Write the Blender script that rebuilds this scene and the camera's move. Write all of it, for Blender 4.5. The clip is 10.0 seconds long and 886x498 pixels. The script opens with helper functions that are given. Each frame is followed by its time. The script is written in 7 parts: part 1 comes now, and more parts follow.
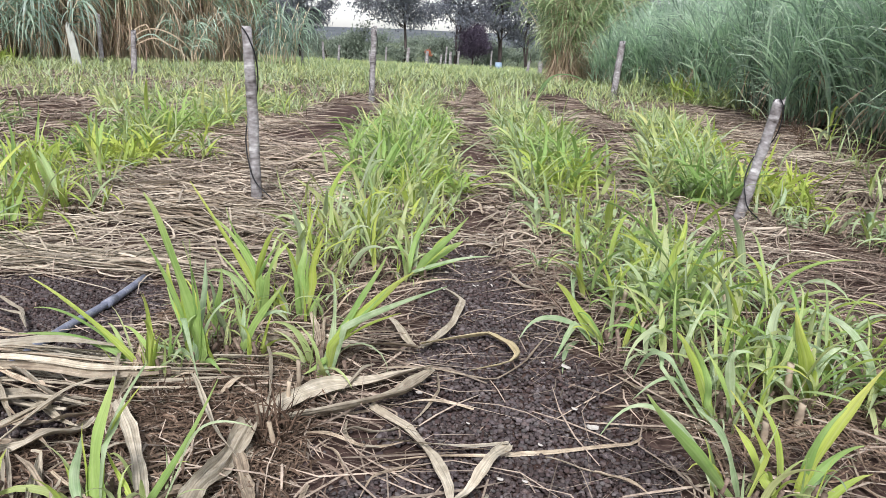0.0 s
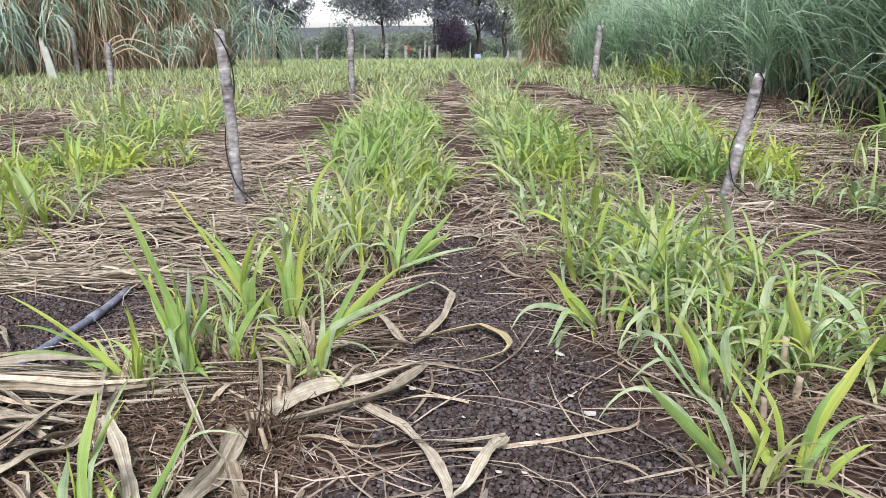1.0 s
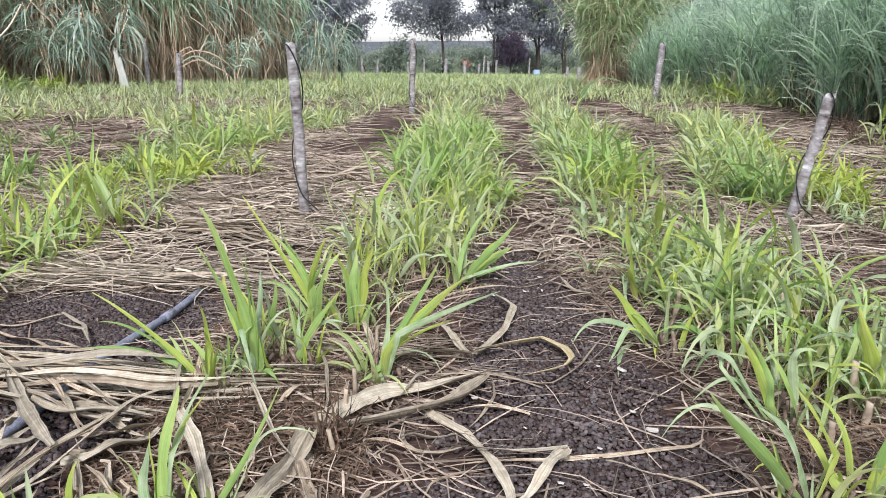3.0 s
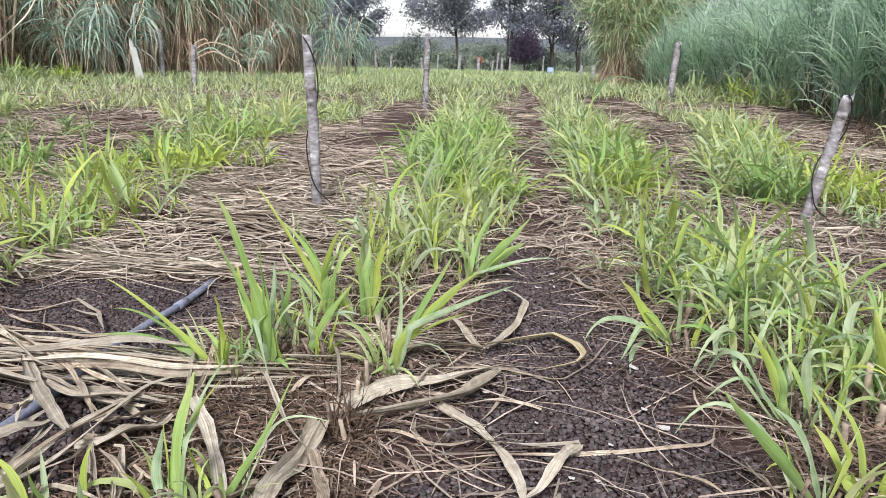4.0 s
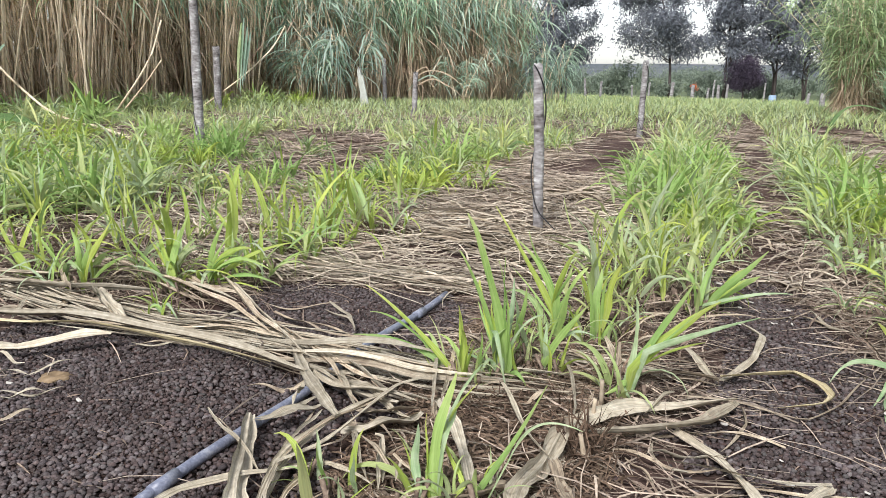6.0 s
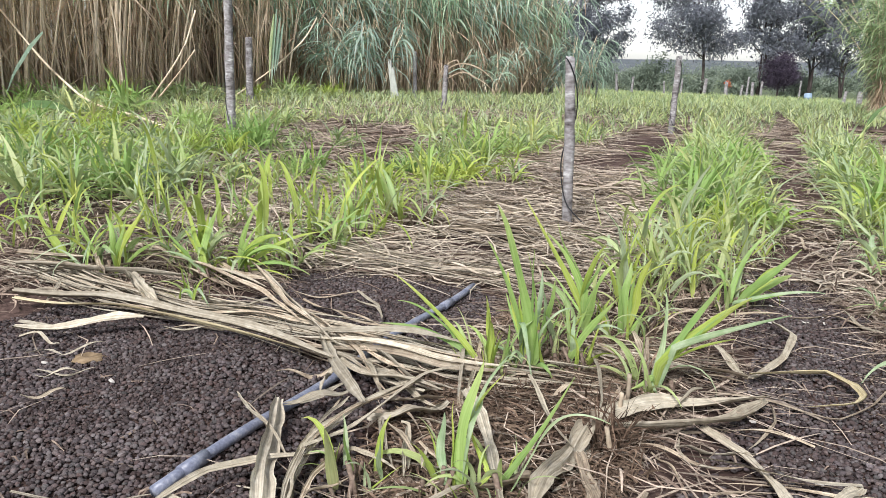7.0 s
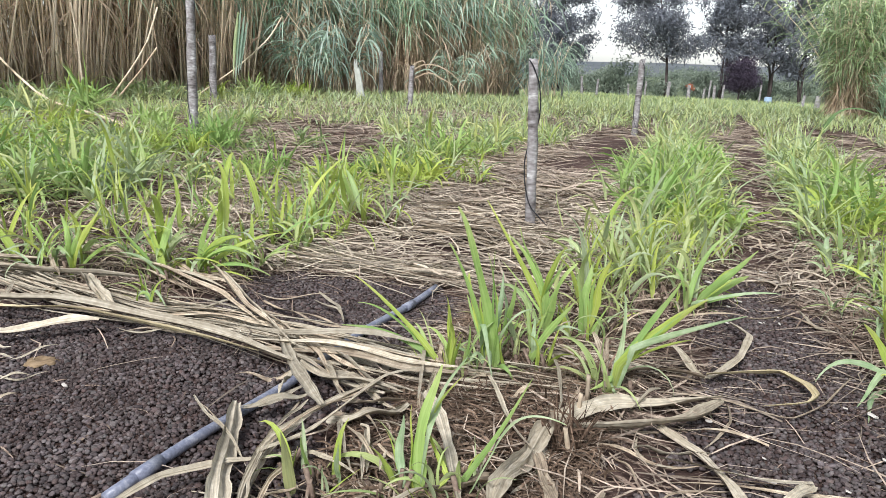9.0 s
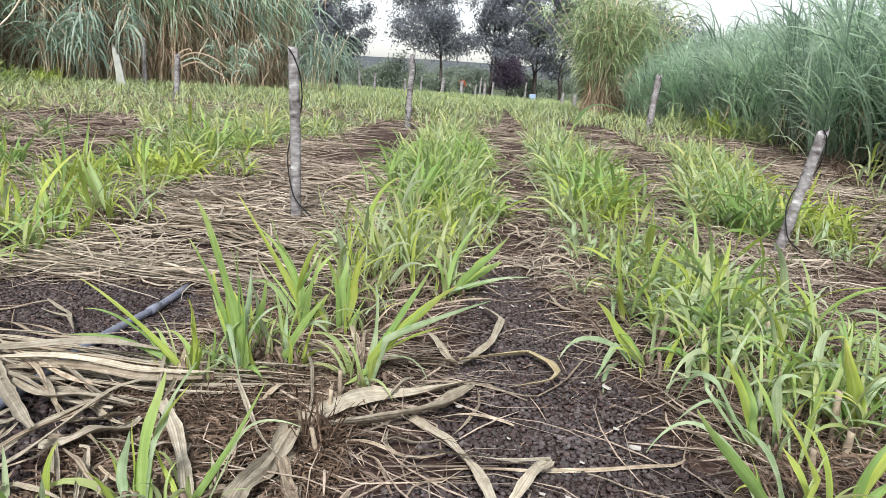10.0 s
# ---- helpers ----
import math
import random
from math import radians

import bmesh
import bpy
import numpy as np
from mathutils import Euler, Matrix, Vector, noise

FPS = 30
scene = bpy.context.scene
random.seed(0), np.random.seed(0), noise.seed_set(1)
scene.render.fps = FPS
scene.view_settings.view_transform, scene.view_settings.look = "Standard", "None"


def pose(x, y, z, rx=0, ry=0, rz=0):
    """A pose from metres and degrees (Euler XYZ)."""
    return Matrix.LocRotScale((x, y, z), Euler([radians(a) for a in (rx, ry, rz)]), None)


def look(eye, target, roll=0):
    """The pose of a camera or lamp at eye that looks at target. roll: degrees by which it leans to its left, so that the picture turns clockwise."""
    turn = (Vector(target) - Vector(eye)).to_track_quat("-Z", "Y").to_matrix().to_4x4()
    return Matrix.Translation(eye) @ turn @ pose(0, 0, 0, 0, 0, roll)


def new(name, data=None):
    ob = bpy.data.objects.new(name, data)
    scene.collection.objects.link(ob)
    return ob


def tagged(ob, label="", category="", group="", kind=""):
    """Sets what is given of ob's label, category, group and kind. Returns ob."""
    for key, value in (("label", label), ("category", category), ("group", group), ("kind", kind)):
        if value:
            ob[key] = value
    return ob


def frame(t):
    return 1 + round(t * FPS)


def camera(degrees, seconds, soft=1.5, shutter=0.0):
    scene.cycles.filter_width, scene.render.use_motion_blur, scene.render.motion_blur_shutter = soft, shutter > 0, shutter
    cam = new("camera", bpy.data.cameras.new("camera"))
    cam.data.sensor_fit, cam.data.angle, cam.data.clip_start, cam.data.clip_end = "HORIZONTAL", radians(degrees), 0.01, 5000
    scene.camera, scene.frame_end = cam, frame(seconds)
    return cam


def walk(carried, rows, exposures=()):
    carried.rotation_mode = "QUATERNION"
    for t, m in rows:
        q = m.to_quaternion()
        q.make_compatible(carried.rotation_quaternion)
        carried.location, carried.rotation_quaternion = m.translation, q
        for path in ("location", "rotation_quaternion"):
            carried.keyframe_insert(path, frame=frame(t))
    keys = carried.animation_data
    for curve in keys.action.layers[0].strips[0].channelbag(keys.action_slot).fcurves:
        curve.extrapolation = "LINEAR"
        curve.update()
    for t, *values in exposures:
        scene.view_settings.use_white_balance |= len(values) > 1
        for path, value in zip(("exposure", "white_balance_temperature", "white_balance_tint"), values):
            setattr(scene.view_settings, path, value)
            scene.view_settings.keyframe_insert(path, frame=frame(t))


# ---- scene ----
cam = camera(59.1, 10.0, soft=0.55)
PATH = [
    (0, (0.052, 0.022, 0.795), (-0.012, 1.955, 0.284), 2.7),
    (0.2, (0.062, 0.014, 0.8), (0.029, 1.952, 0.31), 2.7),
    (0.5, (0.066, 0.061, 0.787), (0.048, 1.983, 0.234), -1.9),
    (1, (0.063, 0.048, 0.784), (0.023, 1.978, 0.26), -0.5),
    (1.5, (0.052, 0.031, 0.787), (-0.043, 1.962, 0.277), -0.3),
    (2, (0.044, 0.028, 0.785), (-0.058, 1.961, 0.283), 0.1),
    (2.5, (0.039, 0.02, 0.787), (-0.12, 1.954, 0.3), -0.3),
    (4, (0.023, 0.011, 0.779), (-0.176, 1.938, 0.281), 1.2),
    (4.5, (0.02, 0.008, 0.778), (-0.193, 1.932, 0.275), 1.7),
    (5, (0.015, 0.013, 0.78), (-0.159, 1.946, 0.296), 1.5),
    (5.2, (0.012, 0.022, 0.773), (-0.185, 1.954, 0.293), 1.4),
    (5.5, (-0.037, -0.021, 0.793), (-0.438, 1.886, 0.341), 1.0),
    (5.7, (-0.045, -0.045, 0.78), (-0.601, 1.829, 0.357), 1.2),
    (6, (-0.065, -0.083, 0.78), (-0.754, 1.741, 0.337), 1.0),
    (6.2, (-0.079, -0.087, 0.779), (-0.854, 1.703, 0.337), 0.8),
    (7.5, (-0.061, -0.091, 0.771), (-0.789, 1.712, 0.303), 2.4),
    (8, (-0.059, -0.091, 0.771), (-0.781, 1.715, 0.303), 2.7),
    (8.5, (-0.055, -0.092, 0.771), (-0.779, 1.714, 0.307), 2.7),
    (9, (-0.056, -0.081, 0.775), (-0.728, 1.747, 0.319), 2.3),
    (9.2, (-0.032, -0.064, 0.773), (-0.594, 1.805, 0.336), 2.5),
    (9.5, (-0.012, -0.034, 0.77), (-0.396, 1.879, 0.331), 3.1),
    (9.7, (0.016, -0.002, 0.761), (-0.243, 1.932, 0.322), 3.5),
    (10, (0.018, 0.004, 0.76), (-0.124, 1.949, 0.318), 3.9),
]
walk(cam, [(t, look(eye, target, roll)) for t, eye, target, roll in PATH],
     [(0.0, 0.62, 6350, 13), (2.5, 0.65, 6250, 14), (5.0, 0.67, 6250, 15), (5.6, 0.67, 6450, 10), (8.0, 0.65, 6350, 12), (9.2, 0.64, 6350, 10), (10.0, 0.58, 6450, 10)])

# ---- light ----
SUN_ELEV, SUN_TURN = 46.0, 182.0
world = bpy.data.worlds.new("overcast_sky")
scene.world = world
world.use_nodes = True
wn = world.node_tree.nodes
sky = wn.new("ShaderNodeTexSky")
sky.sky_type = "NISHITA"
sky.sun_disc = False
sky.sun_elevation, sky.sun_rotation = radians(SUN_ELEV), radians(SUN_TURN)
sky.dust_density, sky.air_density, sky.ozone_density = 1.0, 1.0, 1.2
grey = wn.new("ShaderNodeHueSaturation")
grey.inputs["Saturation"].default_value = 0.3
world.node_tree.links.new(sky.outputs[0], grey.inputs["Color"])
world.node_tree.links.new(grey.outputs[0], wn["Background"].inputs[0])
wn["Background"].inputs[1].default_value = 0.122
lamp = new("sun", bpy.data.lights.new("sun", "SUN"))
lamp.data.energy, lamp.data.angle, lamp.data.color = 2.6, radians(14), (1.0, 0.99, 1.0)
lamp.matrix_world = look((0, 0, 30), (30 / math.tan(radians(SUN_ELEV)) * -math.sin(radians(SUN_TURN)),
                                      30 / math.tan(radians(SUN_ELEV)) * -math.cos(radians(SUN_TURN)), 0))


# ---- materials ----
def material(name, stops, scale=8.0, fine=60.0, rough=0.7, bump=0.15, through_light=0.0, island=0.0, each=0.0,
             along=None, hues=None, streak=0.0, rib=None, stretch=(1, 1, 1), specular=0.3, metal=0.0, fibres=4.5):
    """Two scales of noise through a colour ramp; along = colours from base to tip; island and each vary brightness."""
    m = bpy.data.materials.new(name)
    m.use_nodes = True
    nt = m.node_tree
    n, link = nt.nodes, nt.links.new
    bsdf = n["Principled BSDF"]
    bsdf.inputs["Roughness"].default_value = rough
    bsdf.inputs["Metallic"].default_value = metal
    bsdf.inputs["Specular IOR Level"].default_value = specular
    tc = n.new("ShaderNodeTexCoord")
    mp = n.new("ShaderNodeMapping")
    mp.inputs["Scale"].default_value = stretch
    link(tc.outputs["Object"], mp.inputs[0])
    big, small = n.new("ShaderNodeTexNoise"), n.new("ShaderNodeTexNoise")
    big.inputs["Scale"].default_value, small.inputs["Scale"].default_value = scale, fine
    big.inputs["Detail"].default_value, small.inputs["Detail"].default_value = 3, 3
    link(mp.outputs[0], big.inputs["Vector"])
    link(mp.outputs[0], small.inputs["Vector"])
    add = n.new("ShaderNodeMath")
    add.operation = "MULTIPLY_ADD"
    link(small.outputs[0], add.inputs[0])
    add.inputs[1].default_value = 0.5
    half = n.new("ShaderNodeMath")
    half.operation = "MULTIPLY"
    half.inputs[1].default_value = 0.5
    link(big.outputs[0], half.inputs[0])
    link(half.outputs[0], add.inputs[2])
    spread = n.new("ShaderNodeMapRange")
    spread.inputs["From Min"].default_value, spread.inputs["From Max"].default_value = 0.32, 0.68
    link(add.outputs[0], spread.inputs[0])
    ramp = n.new("ShaderNodeValToRGB")
    el = ramp.color_ramp.elements
    while len(el) < len(stops):
        el.new(0.5)
    for k, c in enumerate(stops):
        el[k].position = k / (len(stops) - 1)
        el[k].color = (*c, 1)
    link(spread.outputs[0], ramp.inputs[0])
    colour = ramp.outputs[0]
    if along:
        at = n.new("ShaderNodeAttribute")
        at.attribute_name = "along"
        r2 = n.new("ShaderNodeValToRGB")
        e2 = r2.color_ramp.elements
        while len(e2) < len(along):
            e2.new(0.5)
        for k, c in enumerate(along):
            e2[k].position = k / (len(along) - 1)
            e2[k].color = (*c, 1)
        link(at.outputs["Fac"], r2.inputs[0])
        mx = n.new("ShaderNodeMix")
        mx.data_type = "RGBA"
        mx.inputs[0].default_value = 0.55
        link(colour, mx.inputs[6])
        link(r2.outputs[0], mx.inputs[7])
        colour = mx.outputs[2]
    if hues:
        geo, info = n.new("ShaderNodeNewGeometry"), n.new("ShaderNodeObjectInfo")
        total, part_of = n.new("ShaderNodeMath"), n.new("ShaderNodeMath")
        total.operation, part_of.operation = "MULTIPLY_ADD", "FRACT"
        link(geo.outputs["Random Per Island"], total.inputs[0])
        total.inputs[1].default_value = 7.3
        link(info.outputs["Random"], total.inputs[2])
        link(total.outputs[0], part_of.inputs[0])
        r3 = n.new("ShaderNodeValToRGB")
        e3 = r3.color_ramp.elements
        while len(e3) < len(hues):
            e3.new(0.5)
        for k, c in enumerate(hues):
            e3[k].position = k / (len(hues) - 1)
            e3[k].color = (*c, 1)
        link(part_of.outputs[0], r3.inputs[0])
        mh = n.new("ShaderNodeMix")
        mh.data_type = "RGBA"
        mh.inputs[0].default_value = 0.55
        link(colour, mh.inputs[6])
        link(r3.outputs[0], mh.inputs[7])
        colour = mh.outputs[2]
    height = add.outputs[0]
    if streak:
        a1, a2, g2, o2 = n.new("ShaderNodeAttribute"), n.new("ShaderNodeAttribute"), n.new("ShaderNodeNewGeometry"), n.new("ShaderNodeObjectInfo")
        a1.attribute_name, a2.attribute_name = "across", "along"
        xyz = n.new("ShaderNodeCombineXYZ")
        link(a1.outputs["Fac"], xyz.inputs[0])
        link(a2.outputs["Fac"], xyz.inputs[1])
        seedy = n.new("ShaderNodeMath")
        link(g2.outputs["Random Per Island"], seedy.inputs[0])
        link(o2.outputs["Random"], seedy.inputs[1])
        link(seedy.outputs[0], xyz.inputs[2])
        m2 = n.new("ShaderNodeMapping")
        m2.inputs["Scale"].default_value = (fibres, 1.6, 40.0)
        link(xyz.outputs[0], m2.inputs[0])
        fibre = n.new("ShaderNodeTexNoise")
        fibre.inputs["Scale"].default_value, fibre.inputs["Detail"].default_value = 1.0, 4
        link(m2.outputs[0], fibre.inputs["Vector"])
        mr = n.new("ShaderNodeMapRange")
        mr.inputs["From Min"].default_value, mr.inputs["From Max"].default_value = 0.3, 0.7
        mr.inputs["To Min"].default_value, mr.inputs["To Max"].default_value = 1 - streak, 1 + streak
        link(fibre.outputs[0], mr.inputs[0])
        ml = n.new("ShaderNodeMix")
        ml.data_type, ml.blend_type, ml.clamp_result = "RGBA", "MULTIPLY", False
        ml.inputs[0].default_value = 1.0
        link(colour, ml.inputs[6])
        link(mr.outputs[0], ml.inputs[7])
        colour = ml.outputs[2]
        height = fibre.outputs[0]
        if rib:
            ab, ed = n.new("ShaderNodeMath"), n.new("ShaderNodeMapRange")
            ab.operation = "ABSOLUTE"
            link(a1.outputs["Fac"], ab.inputs[0])
            ed.inputs["From Min"].default_value, ed.inputs["From Max"].default_value = 0.2, 0.06
            ed.inputs["To Max"].default_value = 0.22
            link(ab.outputs[0], ed.inputs[0])
            mb = n.new("ShaderNodeMix")
            mb.data_type = "RGBA"
            link(ed.outputs[0], mb.inputs[0])
            link(colour, mb.inputs[6])
            mb.inputs[7].default_value = (*rib, 1)
            colour = mb.outputs[2]
    hsv = n.new("ShaderNodeHueSaturation")
    link(colour, hsv.inputs["Color"])
    if island or each:
        geo, info = n.new("ShaderNodeNewGeometry"), n.new("ShaderNodeObjectInfo")
        a = n.new("ShaderNodeMath")
        a.operation = "MULTIPLY_ADD"
        link(geo.outputs["Random Per Island"], a.inputs[0])
        a.inputs[1].default_value, a.inputs[2].default_value = island, 1 - (island + each) / 2
        b = n.new("ShaderNodeMath")
        b.operation = "MULTIPLY_ADD"
        link(info.outputs["Random"], b.inputs[0])
        b.inputs[1].default_value = each
        link(a.outputs[0], b.inputs[2])
        link(b.outputs[0], hsv.inputs["Value"])
        h = n.new("ShaderNodeMapRange")
        h.inputs["From Min"].default_value, h.inputs["From Max"].default_value = 0.5, 1.5
        h.inputs["To Min"].default_value, h.inputs["To Max"].default_value = 0.535, 0.465
        link(b.outputs[0], h.inputs[0])
        if through_light:
            link(h.outputs[0], hsv.inputs["Hue"])
    link(hsv.outputs[0], bsdf.inputs["Base Color"])
    if bump:
        bp = n.new("ShaderNodeBump")
        bp.inputs["Strength"].default_value, bp.inputs["Distance"].default_value = bump, 0.01
        link(height, bp.inputs["Height"])
        link(bp.outputs[0], bsdf.inputs["Normal"])
    if through_light:
        tr = n.new("ShaderNodeBsdfTranslucent")
        link(hsv.outputs[0], tr.inputs[0])
        mix = n.new("ShaderNodeMixShader")
        mix.inputs[0].default_value = through_light
        link(bsdf.outputs[0], mix.inputs[1])
        link(tr.outputs[0], mix.inputs[2])
        link(mix.outputs[0], n["Material Output"].inputs[0])
    return m


SOIL = material("soil", [(0.03, 0.019, 0.016), (0.076, 0.049, 0.041), (0.15, 0.1, 0.082)], 3.0, 45.0, 0.95, 0.9, specular=0.1)


def pasture_beyond(m, start, end):
    """Beyond the fence the soil is covered with short green pasture."""
    nt = m.node_tree
    n, link = nt.nodes, nt.links.new
    bsdf = n["Principled BSDF"]
    old = bsdf.inputs["Base Color"].links[0].from_socket
    tc, sep, mr, nz, ramp, mx = [n.new("ShaderNode" + k) for k in ("TexCoord", "SeparateXYZ", "MapRange", "TexNoise", "ValToRGB", "Mix")]
    link(tc.outputs["Object"], sep.inputs[0])
    link(sep.outputs["Y"], mr.inputs[0])
    mr.inputs["From Min"].default_value, mr.inputs["From Max"].default_value = start, end
    link(tc.outputs["Object"], nz.inputs["Vector"])
    nz.inputs["Scale"].default_value, nz.inputs["Detail"].default_value = 0.35, 5
    ramp.color_ramp.elements[0].color, ramp.color_ramp.elements[1].color = (0.075, 0.1, 0.055, 1), (0.17, 0.2, 0.11, 1)
    link(nz.outputs[0], ramp.inputs[0])
    mx.data_type = "RGBA"
    link(mr.outputs[0], mx.inputs[0])
    link(old, mx.inputs[6])
    link(ramp.outputs[0], mx.inputs[7])
    link(mx.outputs[2], bsdf.inputs["Base Color"])


pasture_beyond(SOIL, 17, 24)
PELLET = material("pellet", [(0.03, 0.02, 0.019), (0.068, 0.051, 0.05), (0.19, 0.165, 0.165)], 3.5, 240.0, 0.85, 0.5, island=0.9, specular=0.2, hues=[(0.052, 0.033, 0.028), (0.115, 0.098, 0.1), (0.085, 0.05, 0.041), (0.086, 0.07, 0.066), (0.19, 0.172, 0.165), (0.125, 0.09, 0.078), (0.1, 0.1, 0.094)])
CRUMB = material("manure_crumb", [(0.035, 0.025, 0.023), (0.075, 0.056, 0.052), (0.18, 0.148, 0.138)], 2.5, 200.0, 0.95, 0.5, island=1.0, specular=0.1)
STRAW = material("straw", [(0.172, 0.13, 0.1), (0.325, 0.258, 0.198), (0.51, 0.43, 0.34)], 2.0, 90.0, 0.7, 0.2, island=1.2, each=0.2, specular=0.25)
DUFF = material("brown_duff", [(0.066, 0.042, 0.029), (0.16, 0.11, 0.077), (0.32, 0.235, 0.165)], 3.0, 90.0, 0.9, 0.2, island=1.1, specular=0.1)
CHAFF = material("chaff", [(0.087, 0.06, 0.047), (0.2, 0.146, 0.112), (0.37, 0.29, 0.22)], 2.0, 90.0, 0.85, 0.2, island=1.0, specular=0.15)
BLEACHED = material("bleached_straw", [(0.26, 0.205, 0.155), (0.44, 0.37, 0.28), (0.6, 0.53, 0.42)], 2.0, 90.0, 0.7, 0.2, island=1.0, specular=0.25)
DRYLEAF = material("bleached_leaf", [(0.29, 0.245, 0.18), (0.44, 0.385, 0.29), (0.6, 0.545, 0.435)], 5.0, 50.0, 0.65, 0.5, each=0.45, streak=0.32, specular=0.3, fibres=9.0)
STRAWLEAF = material("withered_leaf", [(0.2, 0.148, 0.105), (0.4, 0.325, 0.235), (0.57, 0.49, 0.37)], 4.0, 40.0, 0.7, 0.45, island=0.35, each=0.5, streak=0.45, specular=0.25, fibres=8.0)
DRYYELLOW = material("yellowing_leaf", [(0.38, 0.31, 0.17), (0.5, 0.42, 0.25), (0.58, 0.5, 0.33)], 3.0, 30.0, 0.65, 0.4, each=0.2, streak=0.3, specular=0.3)
CHIP = material("pale_pith", [(0.48, 0.43, 0.37), (0.6, 0.56, 0.5), (0.68, 0.65, 0.6)], 40.0, 200.0, 0.8, 0.2)
GREENS = [(0.19, 0.315, 0.12), (0.36, 0.475, 0.17), (0.52, 0.57, 0.18), (0.67, 0.635, 0.29), (0.42, 0.51, 0.3), (0.55, 0.61, 0.46), (0.47, 0.55, 0.22)]
LEAF = material("leaf", [(0.238, 0.358, 0.15), (0.378, 0.478, 0.215), (0.505, 0.568, 0.31)], 5.0, 40.0, 0.52, 0.25, 0.34, island=0.5, each=0.25,
                along=[(0.46, 0.46, 0.27), (0.33, 0.45, 0.18), (0.33, 0.45, 0.2), (0.47, 0.51, 0.26)], hues=GREENS, streak=0.17, rib=(0.5, 0.58, 0.3), specular=0.32)
LEAF_YELLOW = material("yellow_green_leaf", [(0.32, 0.43, 0.09), (0.44, 0.52, 0.12), (0.56, 0.59, 0.19)], 5.0, 40.0, 0.52, 0.25, 0.36, each=0.3,
                       along=[(0.44, 0.5, 0.18), (0.4, 0.52, 0.09), (0.4, 0.52, 0.09), (0.54, 0.54, 0.16)], streak=0.17, rib=(0.56, 0.62, 0.3), specular=0.32)
LEAF_BLUE = material("blue_green_leaf", [(0.23, 0.35, 0.16), (0.36, 0.46, 0.25), (0.51, 0.58, 0.39)], 5.0, 40.0, 0.45, 0.25, 0.25, each=0.35, streak=0.17, rib=(0.5, 0.6, 0.42), specular=0.4)
LEAF_VIVID = material("vivid_green_leaf", [(0.215, 0.365, 0.115), (0.33, 0.475, 0.16), (0.44, 0.555, 0.225)], 5.0, 40.0, 0.5, 0.25, 0.36, each=0.35,
                      along=[(0.4, 0.46, 0.2), (0.31, 0.48, 0.12), (0.31, 0.48, 0.12), (0.46, 0.52, 0.18)], streak=0.12, rib=(0.46, 0.58, 0.26), specular=0.35)
LEAF_DARK = material("dark_green_leaf", [(0.07, 0.13, 0.05), (0.11, 0.19, 0.07), (0.17, 0.25, 0.1)], 5.0, 40.0, 0.5, 0.25, 0.2, streak=0.2, specular=0.35)
TALL = material("tall_leaf", [(0.17, 0.3, 0.17), (0.33, 0.47, 0.31), (0.52, 0.62, 0.5)], 1.5, 30.0, 0.42, 0.1, 0.4, island=0.9, each=0.3, specular=0.5)
BANK_GREEN = material("bank_leaf", [(0.27, 0.43, 0.27), (0.5, 0.66, 0.48), (0.7, 0.79, 0.67)], 1.5, 30.0, 0.4, 0.1, 0.6, island=0.9, each=0.35, specular=0.5)
TALL_PALE = material("pale_tall_leaf", [(0.22, 0.35, 0.25), (0.38, 0.5, 0.39), (0.55, 0.65, 0.55)], 1.5, 30.0, 0.4, 0.1, 0.4, island=0.6, each=0.3, specular=0.6)
TALL_YELLOW = material("yellowish_tall_leaf", [(0.25, 0.36, 0.17), (0.42, 0.53, 0.28), (0.57, 0.65, 0.4)], 1.5, 30.0, 0.45, 0.1, 0.4, island=0.8, each=0.2, specular=0.45)
DRYTALL = material("dry_tall_leaf", [(0.3, 0.22, 0.14), (0.52, 0.41, 0.28), (0.68, 0.59, 0.44)], 1.5, 30.0, 0.7, 0.1, 0.3, island=0.9)
CANE = material("cane", [(0.38, 0.27, 0.18), (0.66, 0.54, 0.38), (0.8, 0.72, 0.57)], 3.0, 60.0, 0.6, 0.15, island=0.9, stretch=(1, 1, 0.2))
WOOD = material("weathered_wood", [(0.065, 0.055, 0.052), (0.2, 0.182, 0.178), (0.35, 0.335, 0.33), (0.72, 0.71, 0.69)], 13.0, 60.0, 0.9, 0.9, each=0.15, stretch=(0.45, 0.45, 1), specular=0.1)
BARK = material("bark", [(0.03, 0.025, 0.025), (0.08, 0.065, 0.06), (0.14, 0.12, 0.11)], 6.0, 40.0, 0.95, 0.8, stretch=(1, 1, 0.3), specular=0.1)
# Distance haze over the far trees is mixed into this pale blue-grey leaf colour.
CROWN = material("hazed_tree_leaf", [(0.115, 0.125, 0.15), (0.195, 0.21, 0.24), (0.3, 0.31, 0.335)], 0.8, 9.0, 0.6, 0.0, 0.25, island=0.5)
# Grey-green scrub leaves, paled here to include the haze at that distance.
SHRUB = material("hazed_shrub_leaf", [(0.16, 0.2, 0.15), (0.25, 0.3, 0.23), (0.36, 0.4, 0.32)], 0.4, 6.0, 0.6, 0.0, 0.3, island=0.6)
DARKBUSH = material("purple_leaf", [(0.04, 0.03, 0.048), (0.075, 0.057, 0.085), (0.12, 0.098, 0.125)], 1.0, 9.0, 0.6, 0.0, 0.1, island=0.8)
RUST = material("flame_leaf", [(0.4, 0.1, 0.04), (0.6, 0.18, 0.08), (0.65, 0.25, 0.12)], 3.0, 20.0, 0.6, 0.0, 0.2, island=0.5)
